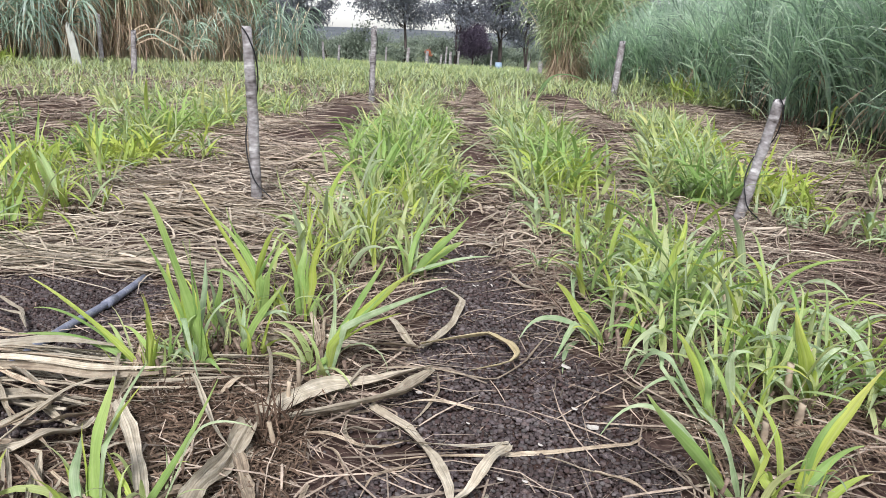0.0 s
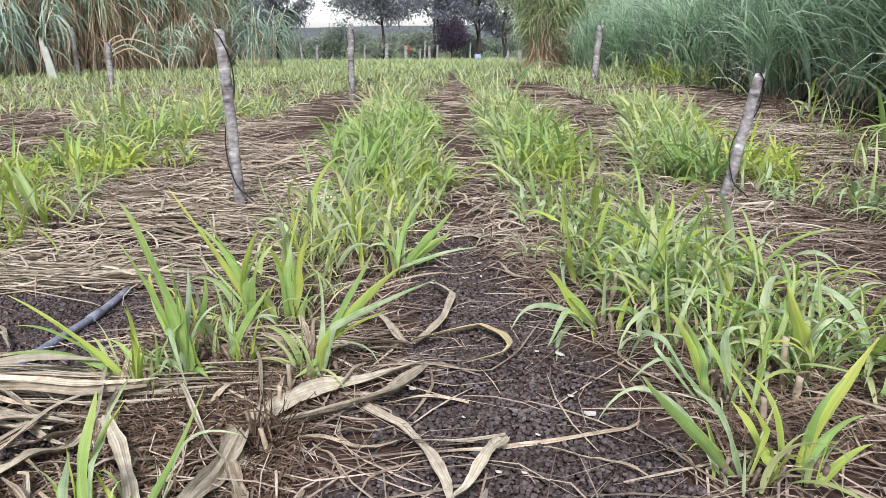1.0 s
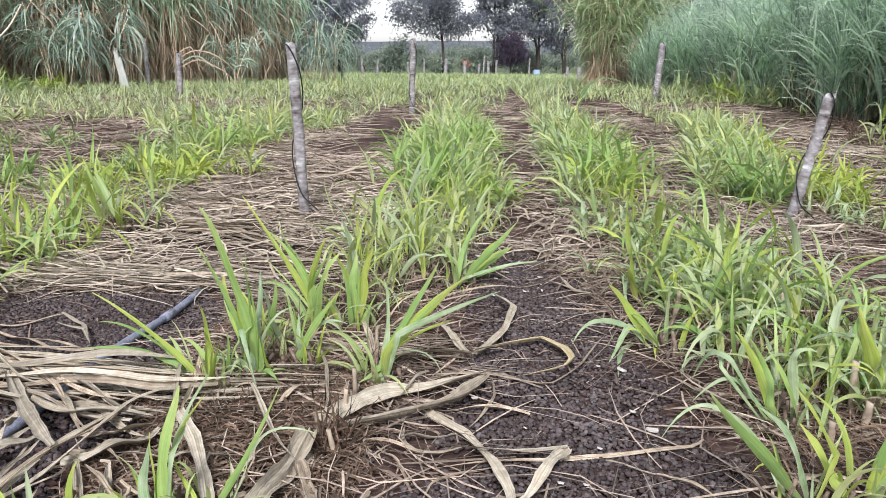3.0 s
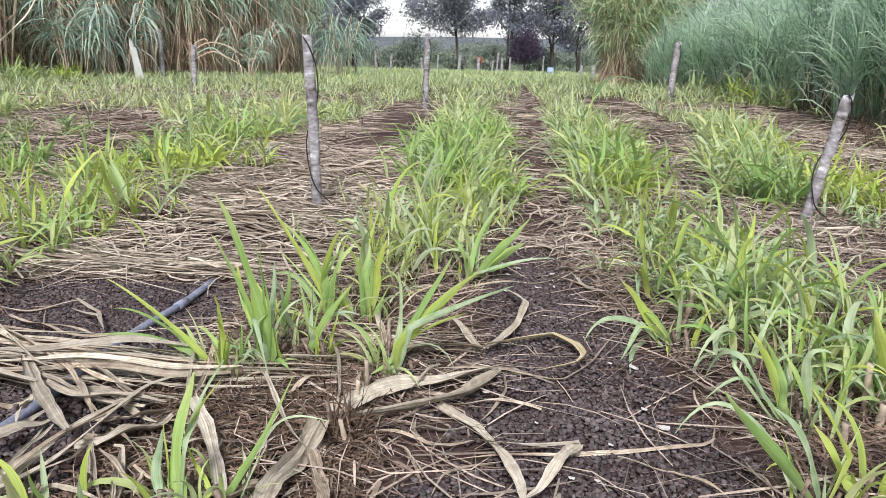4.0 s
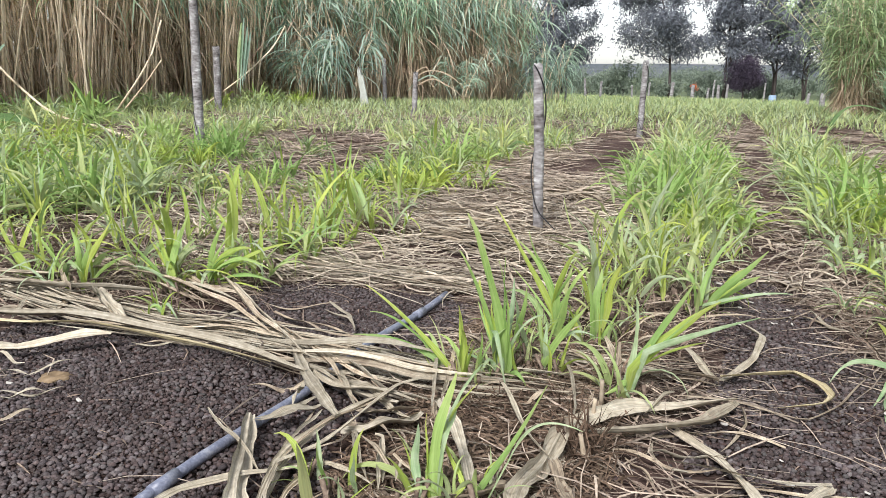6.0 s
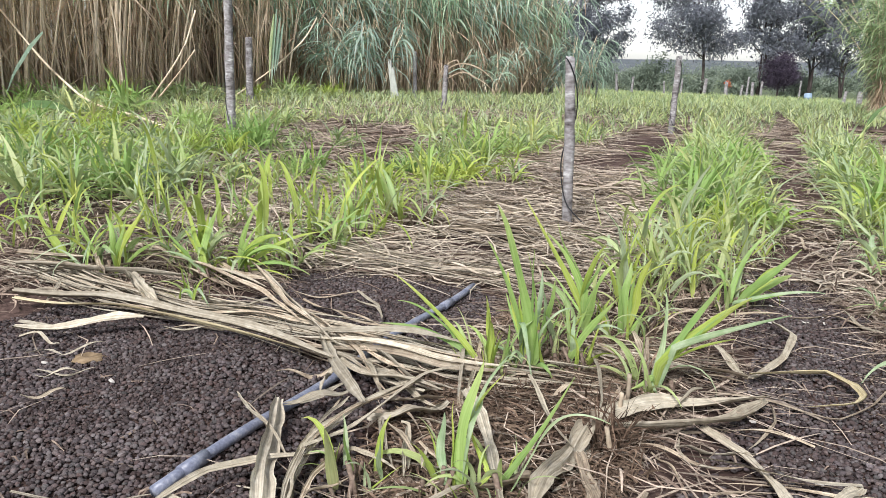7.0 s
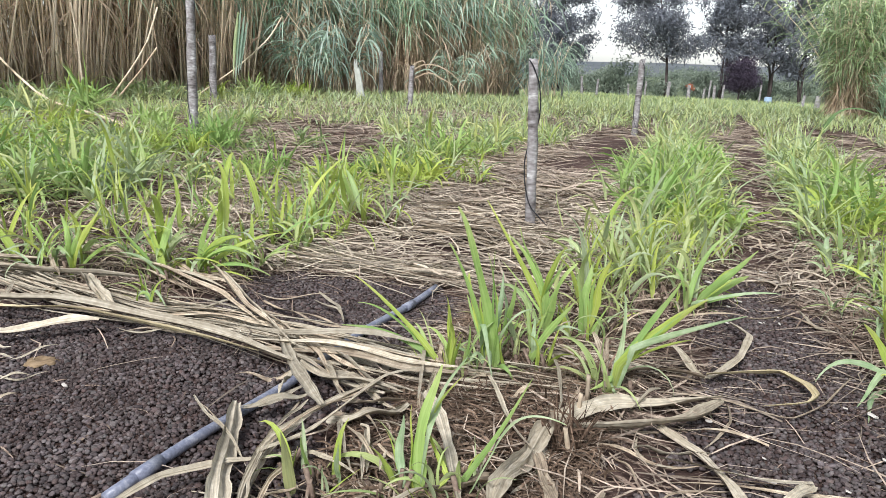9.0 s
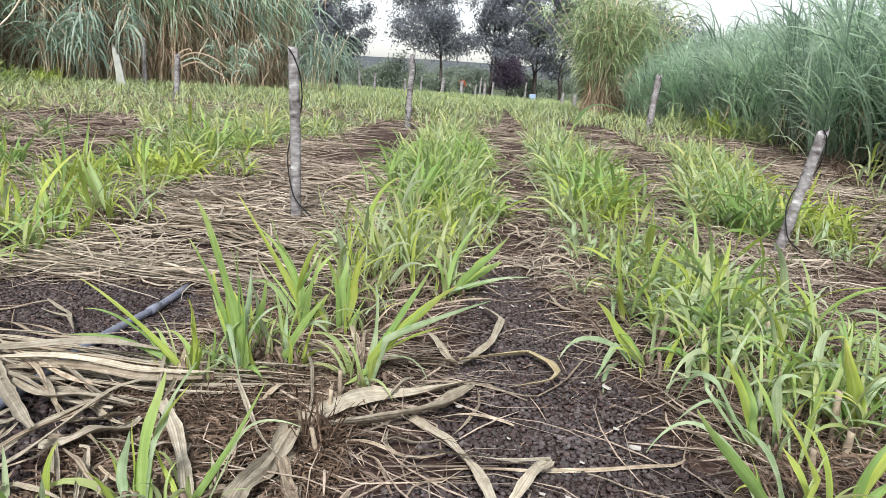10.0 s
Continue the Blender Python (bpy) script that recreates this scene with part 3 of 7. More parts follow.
DRY_KINDS = [tall_clump(100 + k, 27, 3.3, 0.1, 5, 0.5, 1.5, 0.1, 0.036, 0.7, (1.4, 2.0), (0.009, 0.027), TALL_YELLOW, 1.0, (0.1, 0.7), 0.45) for k in range(7)]
MIXED_KINDS = [tall_clump(110 + k, 42, 3.4, 0.12, 8, 0.46, 1.9, 0.1, 0.034, 1.0, (1.1, 1.7), (0.009, 0.022), TALL, 1.3, (-0.1, 0.7), 0.3) for k in range(5)]
LEAFY_KINDS = [tall_clump(120 + k, 40, 3.5, 0.14, 13, 0.44, 2.2, 0.1, 0.042, 1.1, (1.2, 1.8), (0.009, 0.017), TALL_PALE if k % 2 else TALL, 1.7, (-0.1, 0.8), 0.3) for k in range(6)]
BANK_KINDS = [tall_clump(140 + k, 24, 1.15 + 0.15 * (k % 4), 0.02, 21, 0.42, 0.1, 0.12, 0.027, 0.92, (0.6, 2.7), green=BANK_GREEN, rise=(0.9, 1.5), arc=2.0, cane=TALL) for k in range(8)]
PLUME_KINDS = [tall_clump(180 + k, 9, 1.7, 0.35, 24, 0.2, 0.15, 0.3, 0.036, 0.85, (1.7, 2.3), (0.010, 0.016), TALL_PALE, rise=(0.2, 1.0), arc=0.5) for k in range(4)]
TOWER_KINDS = [tall_clump(160 + k, 60, 2.7, 0.1, 24, 0.13, 1.6, 0.22, 0.03, 0.75, (1.6, 2.5), (0.006, 0.012), TALL_YELLOW, 3.2, (0.3, 1.2), 0.8) for k in range(3)]
LEFT = "tall grass stand beside the field"
left_line = along_line([(-9.8, 4.0), (-10.1, 6.5), (-10.4, 8.5), (-11.1, 10.4)], 0.7, 1, 4, (-0.75, 0.1), 0.3)
place_clumps(DRY_KINDS, left_line, "tall elephant grass with bare tan canes", 5, LEFT)
place_clumps(MIXED_KINDS, along_line([(-11.1, 10.8), (-11.3, 13.0), (-11.0, 15.4)], 0.6, 9, 3, (-0.7, 0.15)), "tall elephant grass with tan canes and green leaves", 10, LEFT)
place_clumps(LEAFY_KINDS, along_line([(-10.9, 15.6), (-9.8, 17.6), (-8.3, 19.4), (-7.4, 21.6), (-6.6, 23.2)], 0.6, 2, 3, (-0.75, 0.6)),
             "tall elephant grass with drooping blue-green leaves", 6, LEFT)
place_clumps(PLUME_KINDS, [(-9.3, 15.6, 1.05), (-8.7, 16.3, 1.15), (-7.0, 19.4, 0.9), (-5.7, 22.4, 1.0), (-5.5, 23.6, 1.15)],
             "drooping blue-green grass plume leaning over the field", 12, LEFT)
place_clumps(BANK_KINDS, along_line([(4.35, 3.8), (4.15, 5.8), (4.35, 7.6), (4.65, 10.3), (4.45, 12.6), (4.2, 14.6), (4.3, 18.5), (4.2, 21.5)], 0.48, 3, 2, (0.75, 0.05)),
             "dense arching blue-green elephant grass", 7, "grass bank beside the field")
place_clumps(BANK_KINDS, [(3.2, 17.6, 0.75), (3.45, 18.4, 0.85), (3.0, 18.6, 0.7), (3.7, 17.2, 0.85), (3.5, 19.3, 1.0)], "light green grass bush beside the tower", 14, "grass bank beside the field")
place_clumps(TOWER_KINDS, [(1.95, 19.3, 0.95), (2.2, 19.5, 1.05), (2.6, 20.0, 1.1), (2.3, 20.1, 1.05), (2.95, 20.4, 1.1)], "tall grass tower with brown dry base", 8, "grass tower")


def fallen_cane(points, radius):
    b = Bag()
    q = smooth_line(points, 18)
    tubes(b, q[None], (radius * np.linspace(0.8, 1.0, 18))[None], 7)
    thing("fallen_cane", b.mesh("fallen_cane", CANE), "long pale dry cane leaning out of the grass", "cane", "fallen canes")


def smooth_line(points, n, passes=None):
    """n points along a rounded line through the given ones."""
    p = np.array(points, float)
    t = np.concatenate([[0], np.cumsum(np.linalg.norm(np.diff(p, axis=0), axis=1))])
    s = np.linspace(0, t[-1], n * 4)
    q = np.stack([np.interp(s, t, p[:, k]) for k in range(3)], -1)
    for _ in range(n * 2 if passes is None else passes):
        q[1:-1] = (q[:-2] + 2 * q[1:-1] + q[2:]) / 4
    return q[np.linspace(0, len(q) - 1, n).round().astype(int)]


fallen_cane([(-9.8, 7.6, 1.32), (-8.82, 7.4, 0.63), (-7.66, 7.0, 0.17), (-6.95, 6.85, 0.12), (-6.35, 6.5, 0.1), (-5.6, 6.1, 0.05)], 0.017)
fallen_cane([(-8.13, 9.5, 1.44), (-8.25, 9.4, 0.95), (-8.41, 9.3, 0.63), (-8.9, 9.2, 0.02)], 0.017)
fallen_cane([(-8.0, 9.3, 0.87), (-8.22, 9.2, 0.54), (-8.7, 9.1, 0.02)], 0.015)
fallen_cane([(-8.25, 13.0, 1.53), (-8.24, 12.6, 1.15), (-8.65, 12.2, 0.62), (-9.5, 12.0, 0.02)], 0.017)
fallen_cane([(-9.75, 9.5, 1.49), (-9.57, 9.4, 0.99), (-9.4, 9.3, 0.02)], 0.015)


def pale_board():
    """A weathered slab, leaning, split and worn at the top."""
    rng = np.random.default_rng(88)
    n, m = 12, 6
    k = np.linspace(0, 1, n)[:, None]
    u = np.linspace(-1, 1, m)[None]
    wide = 0.105 * (1 - 0.35 * k) * (1 + 0.06 * np.sin(9 * k))
    x = -0.16 * k + wide * u + rng.normal(0, 0.004, (n, m))
    z = -0.04 + 0.72 * k + (k ** 6) * (-0.13 * np.maximum(u, 0) + 0.05 * np.sin(7 * u))
    front = np.stack([x, -0.02 - 0.012 * (1 - u * u) + rng.normal(0, 0.002, (n, m)), z], -1)
    back = np.stack([x, 0.02 + 0 * x, z], -1)
    v = np.concatenate([front.reshape(-1, 3), back.reshape(-1, 3)])
    q = (np.arange(n - 1)[:, None] * m + np.arange(m - 1)[None]).reshape(-1)
    f = [list(t) for t in zip(q, q + 1, q + m + 1, q + m)] + [[c + n * m for c in t] for t in zip(q, q + m, q + m + 1, q + 1)]
    rim = list(range(m)) + [r * m + m - 1 for r in range(1, n)] + [(n - 1) * m + c for c in range(m - 2, -1, -1)] + [r * m for r in range(n - 2, 0, -1)]
    f += [[b, a, a + n * m, b + n * m] for a, b in zip(rim, rim[1:] + rim[:1])]
    me = bpy.data.meshes.new("leaning_board")
    me.from_pydata(v.tolist(), [], [[int(c) for c in t] for t in f])
    me.materials.append(PALE)
    ob = thing("leaning_board", me, "pale weathered board leaning before tall grass", "board")
    ob.matrix_world = Matrix.Translation((-7.66, 15.2, float(ground_z(-7.66, 15.2)) - 0.02)) @ Matrix.Diagonal((0.85, 1, 1.2, 1))


pale_board()
wooden_post(-9.06, 12.0, (-9.06, 12.0), 1.15, 0.068, 0.062, 17, "broad grey post before the tall grass", True)
wooden_post(-8.05, 17.0, (-8.08, 17.0), 1.05, 0.05, 0.045, 18, "thin grey post before the tall grass", False)


# ---- young grass ----
def clump_mesh(seed, tillers, height, spread, per=5, width=0.022, n=5, mat=None):
    rng = np.random.default_rng(seed)
    a = rng.uniform(0, 2 * math.pi, tillers)
    r = spread * np.sqrt(rng.uniform(0, 1, tillers))
    base = np.stack([r * np.cos(a), r * np.sin(a), np.zeros(tillers)], -1)
    N = tillers * per
    who = np.repeat(np.arange(tillers), per)
    lvl = np.tile(np.linspace(0, 1, per), tillers)
    at = base[who] + np.stack([0.02 * np.cos(a[who]) * lvl, 0.02 * np.sin(a[who]) * lvl, height * 0.3 * lvl], -1)
    az = rng.uniform(0, 6.28, tillers)[who] + np.tile(np.arange(per) % 2 * math.pi, tillers) + rng.normal(0, 0.6, N)
    up = np.clip(rng.normal(1.1, 0.3, N) - 0.4 * (1 - lvl), 0.2, 1.5)
    b = Bag()
    blades(b, rng, at, az, up, height * rng.uniform(0.5, 1.3, N), rng.uniform(0.3, 2.7, N), width * rng.uniform(0.45, 1.6, N), n, 0.15, 0.5, 0.005, rng.uniform(0.7, 3.0, N))
    return b.mesh("grass_clump", mat or LEAF)


def stubble_mesh(seed, n=9, spread=0.07):
    """Short cut stems left at the foot of a clump."""
    rng = np.random.default_rng(seed)
    a, r = rng.uniform(0, 6.28, n), spread * np.sqrt(rng.uniform(0, 1, n))
    h = rng.uniform(0.025, 0.08, n)
    p0 = np.stack([r * np.cos(a), r * np.sin(a), np.full(n, -0.01)], -1)
    p1 = p0 + np.stack([0.5 * h * rng.normal(0, 0.6, n), 0.5 * h * rng.normal(0, 0.6, n), h], -1)
    b = Bag()
    tubes(b, np.stack([p0, (p0 + p1) / 2, p1], 1), rng.uniform(0.003, 0.006, n)[:, None] * np.ones((1, 3)), 6)
    return b.mesh("stubble", CHAFF)


ROWS = {
    "R": [(0.74, 1.78), (0.62, 2.2), (0.56, 2.7), (0.45, 4.0), (0.46, 6.0), (0.48, 8.7), (0.45, 14.0)],
    "Rf": [(0.75, 2.7), (0.62, 3.8), (0.6, 6.0), (0.58, 8.7)],
    "Rb": [(1.02, 1.85), (0.85, 2.25), (0.66, 2.75)],
    "Rc": [(0.84, 1.78), (0.78, 2.0), (0.7, 2.5), (0.68, 3.2)],
    "Rd": [(1.35, 1.95), (1.1, 2.35), (0.92, 2.8)],
    "Re": [(0.52, 2.25), (0.5, 2.6), (0.5, 3.05)],
    "Lh": [(-0.62, 1.95), (-0.5, 2.1), (-0.4, 2.3), (-0.42, 2.5)],
    "R2c": [(2.05, 2.8), (1.95, 3.2), (1.85, 3.7)],
    "L": [(-0.42, 2.45), (-0.36, 2.8), (-0.33, 3.6), (-0.6, 7.6), (-0.74, 11.7), (-0.85, 14)],
    "Lc": [(-0.28, 2.75), (-0.22, 3.4), (-0.3, 5.0), (-0.45, 7.6)],
    "Lb": [(-0.34, 2.7), (-0.32, 3.6), (-0.58, 7.6), (-0.72, 11)],
    "R2": [(1.28, 4.2), (1.38, 4.6), (1.85, 7.7), (2.0, 12.2), (2.1, 14)],
    "R2b": [(1.78, 3.4), (1.62, 4.4), (1.9, 7.7), (2.15, 12.2)],
    "L2c": [(-2.25, 2.3), (-1.98, 2.7), (-1.75, 3.2)],
    "L2": [(-2.45, 2.1), (-2.05, 2.9), (-1.8, 3.4), (-2.2, 5.3), (-2.39, 7.3), (-2.25, 10.2)],
    "L2b": [(-2.75, 2.1), (-2.3, 3.1), (-2.5, 5.3), (-2.7, 7.3)],
    "L3": [(-3.05, 2.4), (-3.1, 4.5), (-3.6, 7.9), (-3.9, 10.9)],
    "L4": [(-3.7, 2.8), (-4.1, 5.0), (-4.7, 8.0), (-5.1, 11.0)],
    "L5": [(-4.5, 3.3), (-5.4, 7.0), (-6.2, 11.0)],
    "L6": [(-5.6, 4.0), (-6.6, 8.0), (-7.4, 11.0)],
    "L7": [(-6.8, 4.8), (-7.9, 9.0), (-8.7, 12.0)],
    "L8": [(-8.3, 6.2), (-9.3, 9.5), (-10.0, 12.0)],
}
CLUMPS = [clump_mesh(200 + k, 10 + k % 5, 0.23 + 0.025 * (k % 4), 0.15, 6, 0.0175, 5, LEAF_YELLOW if k % 4 == 1 else LEAF_VIVID if k % 4 == 3 else LEAF) for k in range(16)]
STUBBLE = [stubble_mesh(230 + k) for k in range(5)]
YOUNG = "bright green young grass clump sprouting through straw"
IN_ROWS = "young grass clumps in rows"


def single_leaf(seed, length, droop, width, mat, power=None):
    rng = np.random.default_rng(seed)
    b = Bag()
    blades(b, rng, np.zeros((1, 3)), np.zeros(1), np.zeros(1) + 1.45, np.array([length]), np.array([droop]), np.array([width]), 9, 0.2, 0.35, None, power or 0.9 + 0.5 * (seed % 6))
    return b.mesh("leaf", mat)


UPRIGHT = [single_leaf(260 + k, 0.16 + 0.024 * (k % 5), 0.3 + 0.33 * (k % 7), 0.009 + 0.0055 * (k % 4), LEAF_YELLOW if k % 3 == 0 else LEAF) for k in range(24)]
OUTER = [single_leaf(290 + k, 0.16 + 0.026 * (k % 5), 1.5 + 0.38 * (k % 5), 0.009 + 0.0045 * (k % 4), LEAF_BLUE if k % 2 else LEAF, 0.8 + 0.25 * (k % 4)) for k in range(24)]
SINGLE = UPRIGHT + OUTER[::2]
BROAD_UP = [single_leaf(340 + k, 0.2 + 0.03 * (k % 6), 0.35 + 0.3 * (k % 6), 0.012 + 0.004 * (k % 4), LEAF if k % 4 == 0 else LEAF_VIVID if k % 4 == 1 else LEAF_YELLOW) for k in range(24)]
BROAD_OUT = [single_leaf(370 + k, 0.22 + 0.03 * (k % 5), 1.3 + 0.3 * (k % 6), 0.012 + 0.004 * (k % 4), LEAF_BLUE if k % 6 == 0 else LEAF_YELLOW if k % 4 == 1 else LEAF, 0.8 + 0.25 * (k % 4)) for k in range(24)]
RICH_UP = [single_leaf(400 + k, 0.19 + 0.028 * (k % 6), 0.5 + 0.35 * (k % 6), 0.011 + 0.0042 * (k % 4), (LEAF_VIVID, LEAF, LEAF_YELLOW, LEAF)[k % 4]) for k in range(24)]
RICH_OUT = [single_leaf(430 + k, 0.2 + 0.03 * (k % 5), 1.4 + 0.36 * (k % 6), 0.011 + 0.004 * (k % 4), (LEAF, LEAF_BLUE, LEAF_VIVID)[k % 3], 0.8 + 0.25 * (k % 4)) for k in range(24)]
WITHERED = [single_leaf(330 + k, 0.12 + 0.02 * (k % 4), 1.2 + 0.25 * (k % 5), 0.007 + 0.003 * (k % 3), STRAWLEAF) for k in range(10)]


def near_clump(x, y, rng, size, breadth, count):
    """A clump near the camera: leaning shoots of upright leaves with older leaves hanging outward, each a piece of its own."""
    root = tagged(new("grass_clump"), YOUNG, "grass", IN_ROWS)
    root.location = (x, y, float(ground_z(x, y)))
    tagged(part("stubble", STUBBLE[int(rng.integers(0, 5))], root, "short tan cut stems"), kind="stuff")
    for shoot in range(max(3, count // 5)):
        a, r = rng.uniform(0, 6.28), 0.115 * math.sqrt(rng.uniform(0, 1))
        axis = Matrix.Translation((r * math.cos(a), r * math.sin(a), 0.0)) @ Matrix.Rotation(a, 4, "Z") @ Matrix.Rotation(abs(rng.normal(0.2, 0.28)), 4, "Y")
        turn = rng.uniform(0, 6.28)
        big = size * rng.uniform(0.65, 1.2)
        for k in range(5):
            old = k > (0 if breadth[0] > 0.6 else 1) and rng.uniform() < 0.88
            kinds = (BROAD_OUT if old else BROAD_UP) if x < -1.4 else (RICH_OUT if old else RICH_UP) if breadth[0] > 0.6 and y < 3.3 else UPRIGHT if not old else OUTER if breadth[0] > 0.6 else OUTER[::2] + UPRIGHT[5::7]
            ob = part("leaf", kinds[int(rng.integers(0, len(kinds)))], root)
            s = big * rng.uniform(0.8, 1.1) * (0.85 if old else 1.0)
            z = big * (rng.uniform(0.01, 0.09) if old else 0.02 + 0.05 * k)
            ob.matrix_local = axis @ Matrix.Translation((0, 0, z)) @ Matrix.Rotation(turn + math.pi * k + rng.normal(0, 0.5), 4, "Z") @ Matrix.Rotation(abs(rng.normal(0.05, 0.12)) + (0.35 if old else 0), 4, "Y") @ Matrix.Diagonal((s, s * rng.uniform(*breadth), s, 1))
    for k in range(6):
        a = rng.uniform(0, 6.28)
        ob = part("withered_leaf", WITHERED[int(rng.integers(0, 10))], root, "withered brown leaf")
        ob.matrix_local = Matrix.Translation((0.09 * math.cos(a), 0.09 * math.sin(a), 0.01)) @ Matrix.Rotation(a + rng.normal(0, 0.6), 4, "Z") @ Matrix.Rotation(rng.uniform(0.3, 1.0), 4, "Y")
    return root


def bare_patch(x, y):
    """Patches of trodden straw where no clump grows."""
    return any(((x - a) / r) ** 2 + ((y - b) / (r * 1.5)) ** 2 < 1 for a, b, r in ((-2.8, 5.15, 0.34), (-3.2, 6.3, 0.42), (-4.1, 7.5, 0.5), (-4.8, 8.1, 0.5)))


def plant_rows():
    rng = np.random.default_rng(21)
    far = []
    for row, pts in ROWS.items():
        pts = np.array(pts)
        y = pts[0, 1]
        while y < min(pts[-1, 1], 8.5):
            wide = 0.1 if row[0] == "R" or row in ("L", "Lb", "Lc", "Lh") else 0.22
            x = np.interp(y, pts[:, 1], pts[:, 0]) + rng.normal(0, wide)
            s = rng.uniform(0.7, 1.15)
            gap = math.sin(1.9 * x + 0.8 * y) + math.sin(2.7 * y - 1.2 * x) + rng.normal(0, 0.5)
            if x < -2.3 and y > 4.3 and (gap < -0.6 or bare_patch(x, y)):
                y += 0.25
                continue
            if y < 4.0 and x > -3.6:
                big = 1.05 if row[:2] in ("L2", "L3") else 0.8 if row == "Lh" else 0.92 if row in ("Rb", "Rc", "Rd") else 0.75 if row == "Re" else 0.84 if row in ("R", "Rf") else 1.08
                near_clump(x, y, rng, s * big, (0.75, 1.5) if row[0] == "R" else (0.5, 1.2), int(rng.integers(12, 16)) if row == "Lh" else int(rng.integers(26, 36) if row == "Re" else rng.integers(42, 56) if row[0] == "R" else rng.integers(36, 48) if x > -1.4 else rng.integers(13, 20)))
            else:
                kind = CLUMPS[int(rng.integers(0, len(CLUMPS)))]
                s *= 1.0 if row[0] == "L" and row not in ("L", "Lb", "Lc") else 1.0
                m = Matrix.Translation((x, y, float(ground_z(x, y)))) @ Matrix.Rotation(rng.uniform(0, 6.28), 4, "Z") @ Matrix.Diagonal((s, s, s * rng.uniform(0.8, 1.15), 1))
                if y < 6.6:
                    thing("grass_clump", kind, YOUNG, "grass", IN_ROWS).matrix_world = m
                else:
                    far.append((kind, m))
            y += rng.uniform(0.17, 0.34) * (0.95 if row[0] == "L" and row != "L" else 1.0)
    b = Bag()
    for me, m in far:
        n = len(me.vertices)
        v, a, c = np.empty(n * 3), np.empty(n), np.empty(n)
        me.vertices.foreach_get("co", v)
        me.attributes["along"].data.foreach_get("value", a)
        me.attributes["across"].data.foreach_get("value", c)
        r = np.array(m)
        b.add(v.reshape(-1, 3) @ r[:3, :3].T + r[:3, 3], np.array([p.vertices[:] for p in me.polygons]), a, c)
    thing("far_grass_rows", b.mesh("far_grass_rows", LEAF), "young green grass rows running on across the field", "grass", kind="stuff")


plant_rows()


def field_clumps():
    """Yellow-green clumps standing apart between the straw swaths."""
    rng = np.random.default_rng(29)
    for x, y, size, count in ((-1.96, 2.11, 1.15, 30), (-1.84, 2.22, 1.05, 25), (-1.75, 2.33, 0.7, 20), (-2.21, 1.95, 1.1, 25), (-1.76, 2.71, 1.0, 25), (-1.86, 2.76, 1.0, 20), (-1.93, 2.97, 1.05, 30),
                              (-1.66, 3.24, 0.95, 30), (-1.84, 3.47, 1.05, 35), (-2.04, 3.64, 1.0, 25), (-1.96, 3.88, 1.0, 25), (-1.8, 4.76, 1.0, 35), (-1.72, 4.95, 0.95, 35), (-1.92, 4.62, 1.0, 30),
                              (-2.15, 5.4, 1.0, 30), (-2.0, 5.15, 1.05, 30), (-2.45, 5.5, 1.0, 30), (-1.95, 6.5, 1.0, 25), (-2.12, 6.74, 1.0, 25), (-1.85, 7.57, 1.0, 25), (-1.98, 7.7, 1.0, 25)):
        near_clump(x, y, rng, size, (0.7, 1.3), count)


field_clumps()


def foot_tufts():
    """Tall thin yellow-green tufts standing apart before the grass bank."""
    rng = np.random.default_rng(31)
    for x, y, size in ((3.6, 9.9, 1.9), (3.1, 7.0, 1.7), (2.88, 6.25, 1.5), (2.76, 5.82, 1.5), (2.48, 4.65, 1.5), (3.15, 6.5, 1.4)):
        near_clump(x, y, rng, size, (0.45, 0.8), 15)


foot_tufts()


def row_trash():
    """Brown dead sheaths and broken stems standing at the foot of the clumps."""
    rng = np.random.default_rng(27)
    spots = []
    for row, pts in ROWS.items():
        pts = np.array(pts)
        top = min(pts[-1, 1], 9.0)
        m = int((top - pts[0, 1]) * 170)
        y = rng.uniform(pts[0, 1] - 0.1, top, m)
        spots.append(np.stack([np.interp(y, pts[:, 1], pts[:, 0]) + rng.normal(0, 0.13, m), y], -1))
    p = np.concatenate(spots)
    N = len(p)
    b = Bag()
    blades(b, rng, np.stack([p[:, 0], p[:, 1], ground_z(p[:, 0], p[:, 1])], -1), rng.uniform(0, 6.28, N), rng.uniform(0.1, 1.4, N), rng.uniform(0.04, 0.16, N), rng.uniform(0, 1.8, N),
           rng.uniform(0.003, 0.009, N), 4, 0.0, 0.6, 0.004)
    thing("dead_stubble", b.mesh("dead_stubble", CHAFF), "brown dead sheaths at the foot of grass clumps", "stubble", kind="stuff")


row_trash()


def scatter_clumps():
    """Loose clumps where the rows run together."""
    rng = np.random.default_rng(23)
    for k in range(46):
        x, y = rng.uniform(-7.5, -3.2), rng.uniform(2.5, 5.6)
        if y < 1.2 - 0.55 * x - 0.6:
            y += 1.2
        if bare_patch(x, y):
            continue
        ob = thing("grass_clump", CLUMPS[int(rng.integers(0, len(CLUMPS)))], YOUNG, "grass", IN_ROWS)
        s = rng.uniform(0.85, 1.3)
        ob.matrix_world = Matrix.Translation((x, y, float(ground_z(x, y)))) @ Matrix.Rotation(rng.uniform(0, 6.28), 4, "Z") @ Matrix.Diagonal((s, s, s, 1))


scatter_clumps()


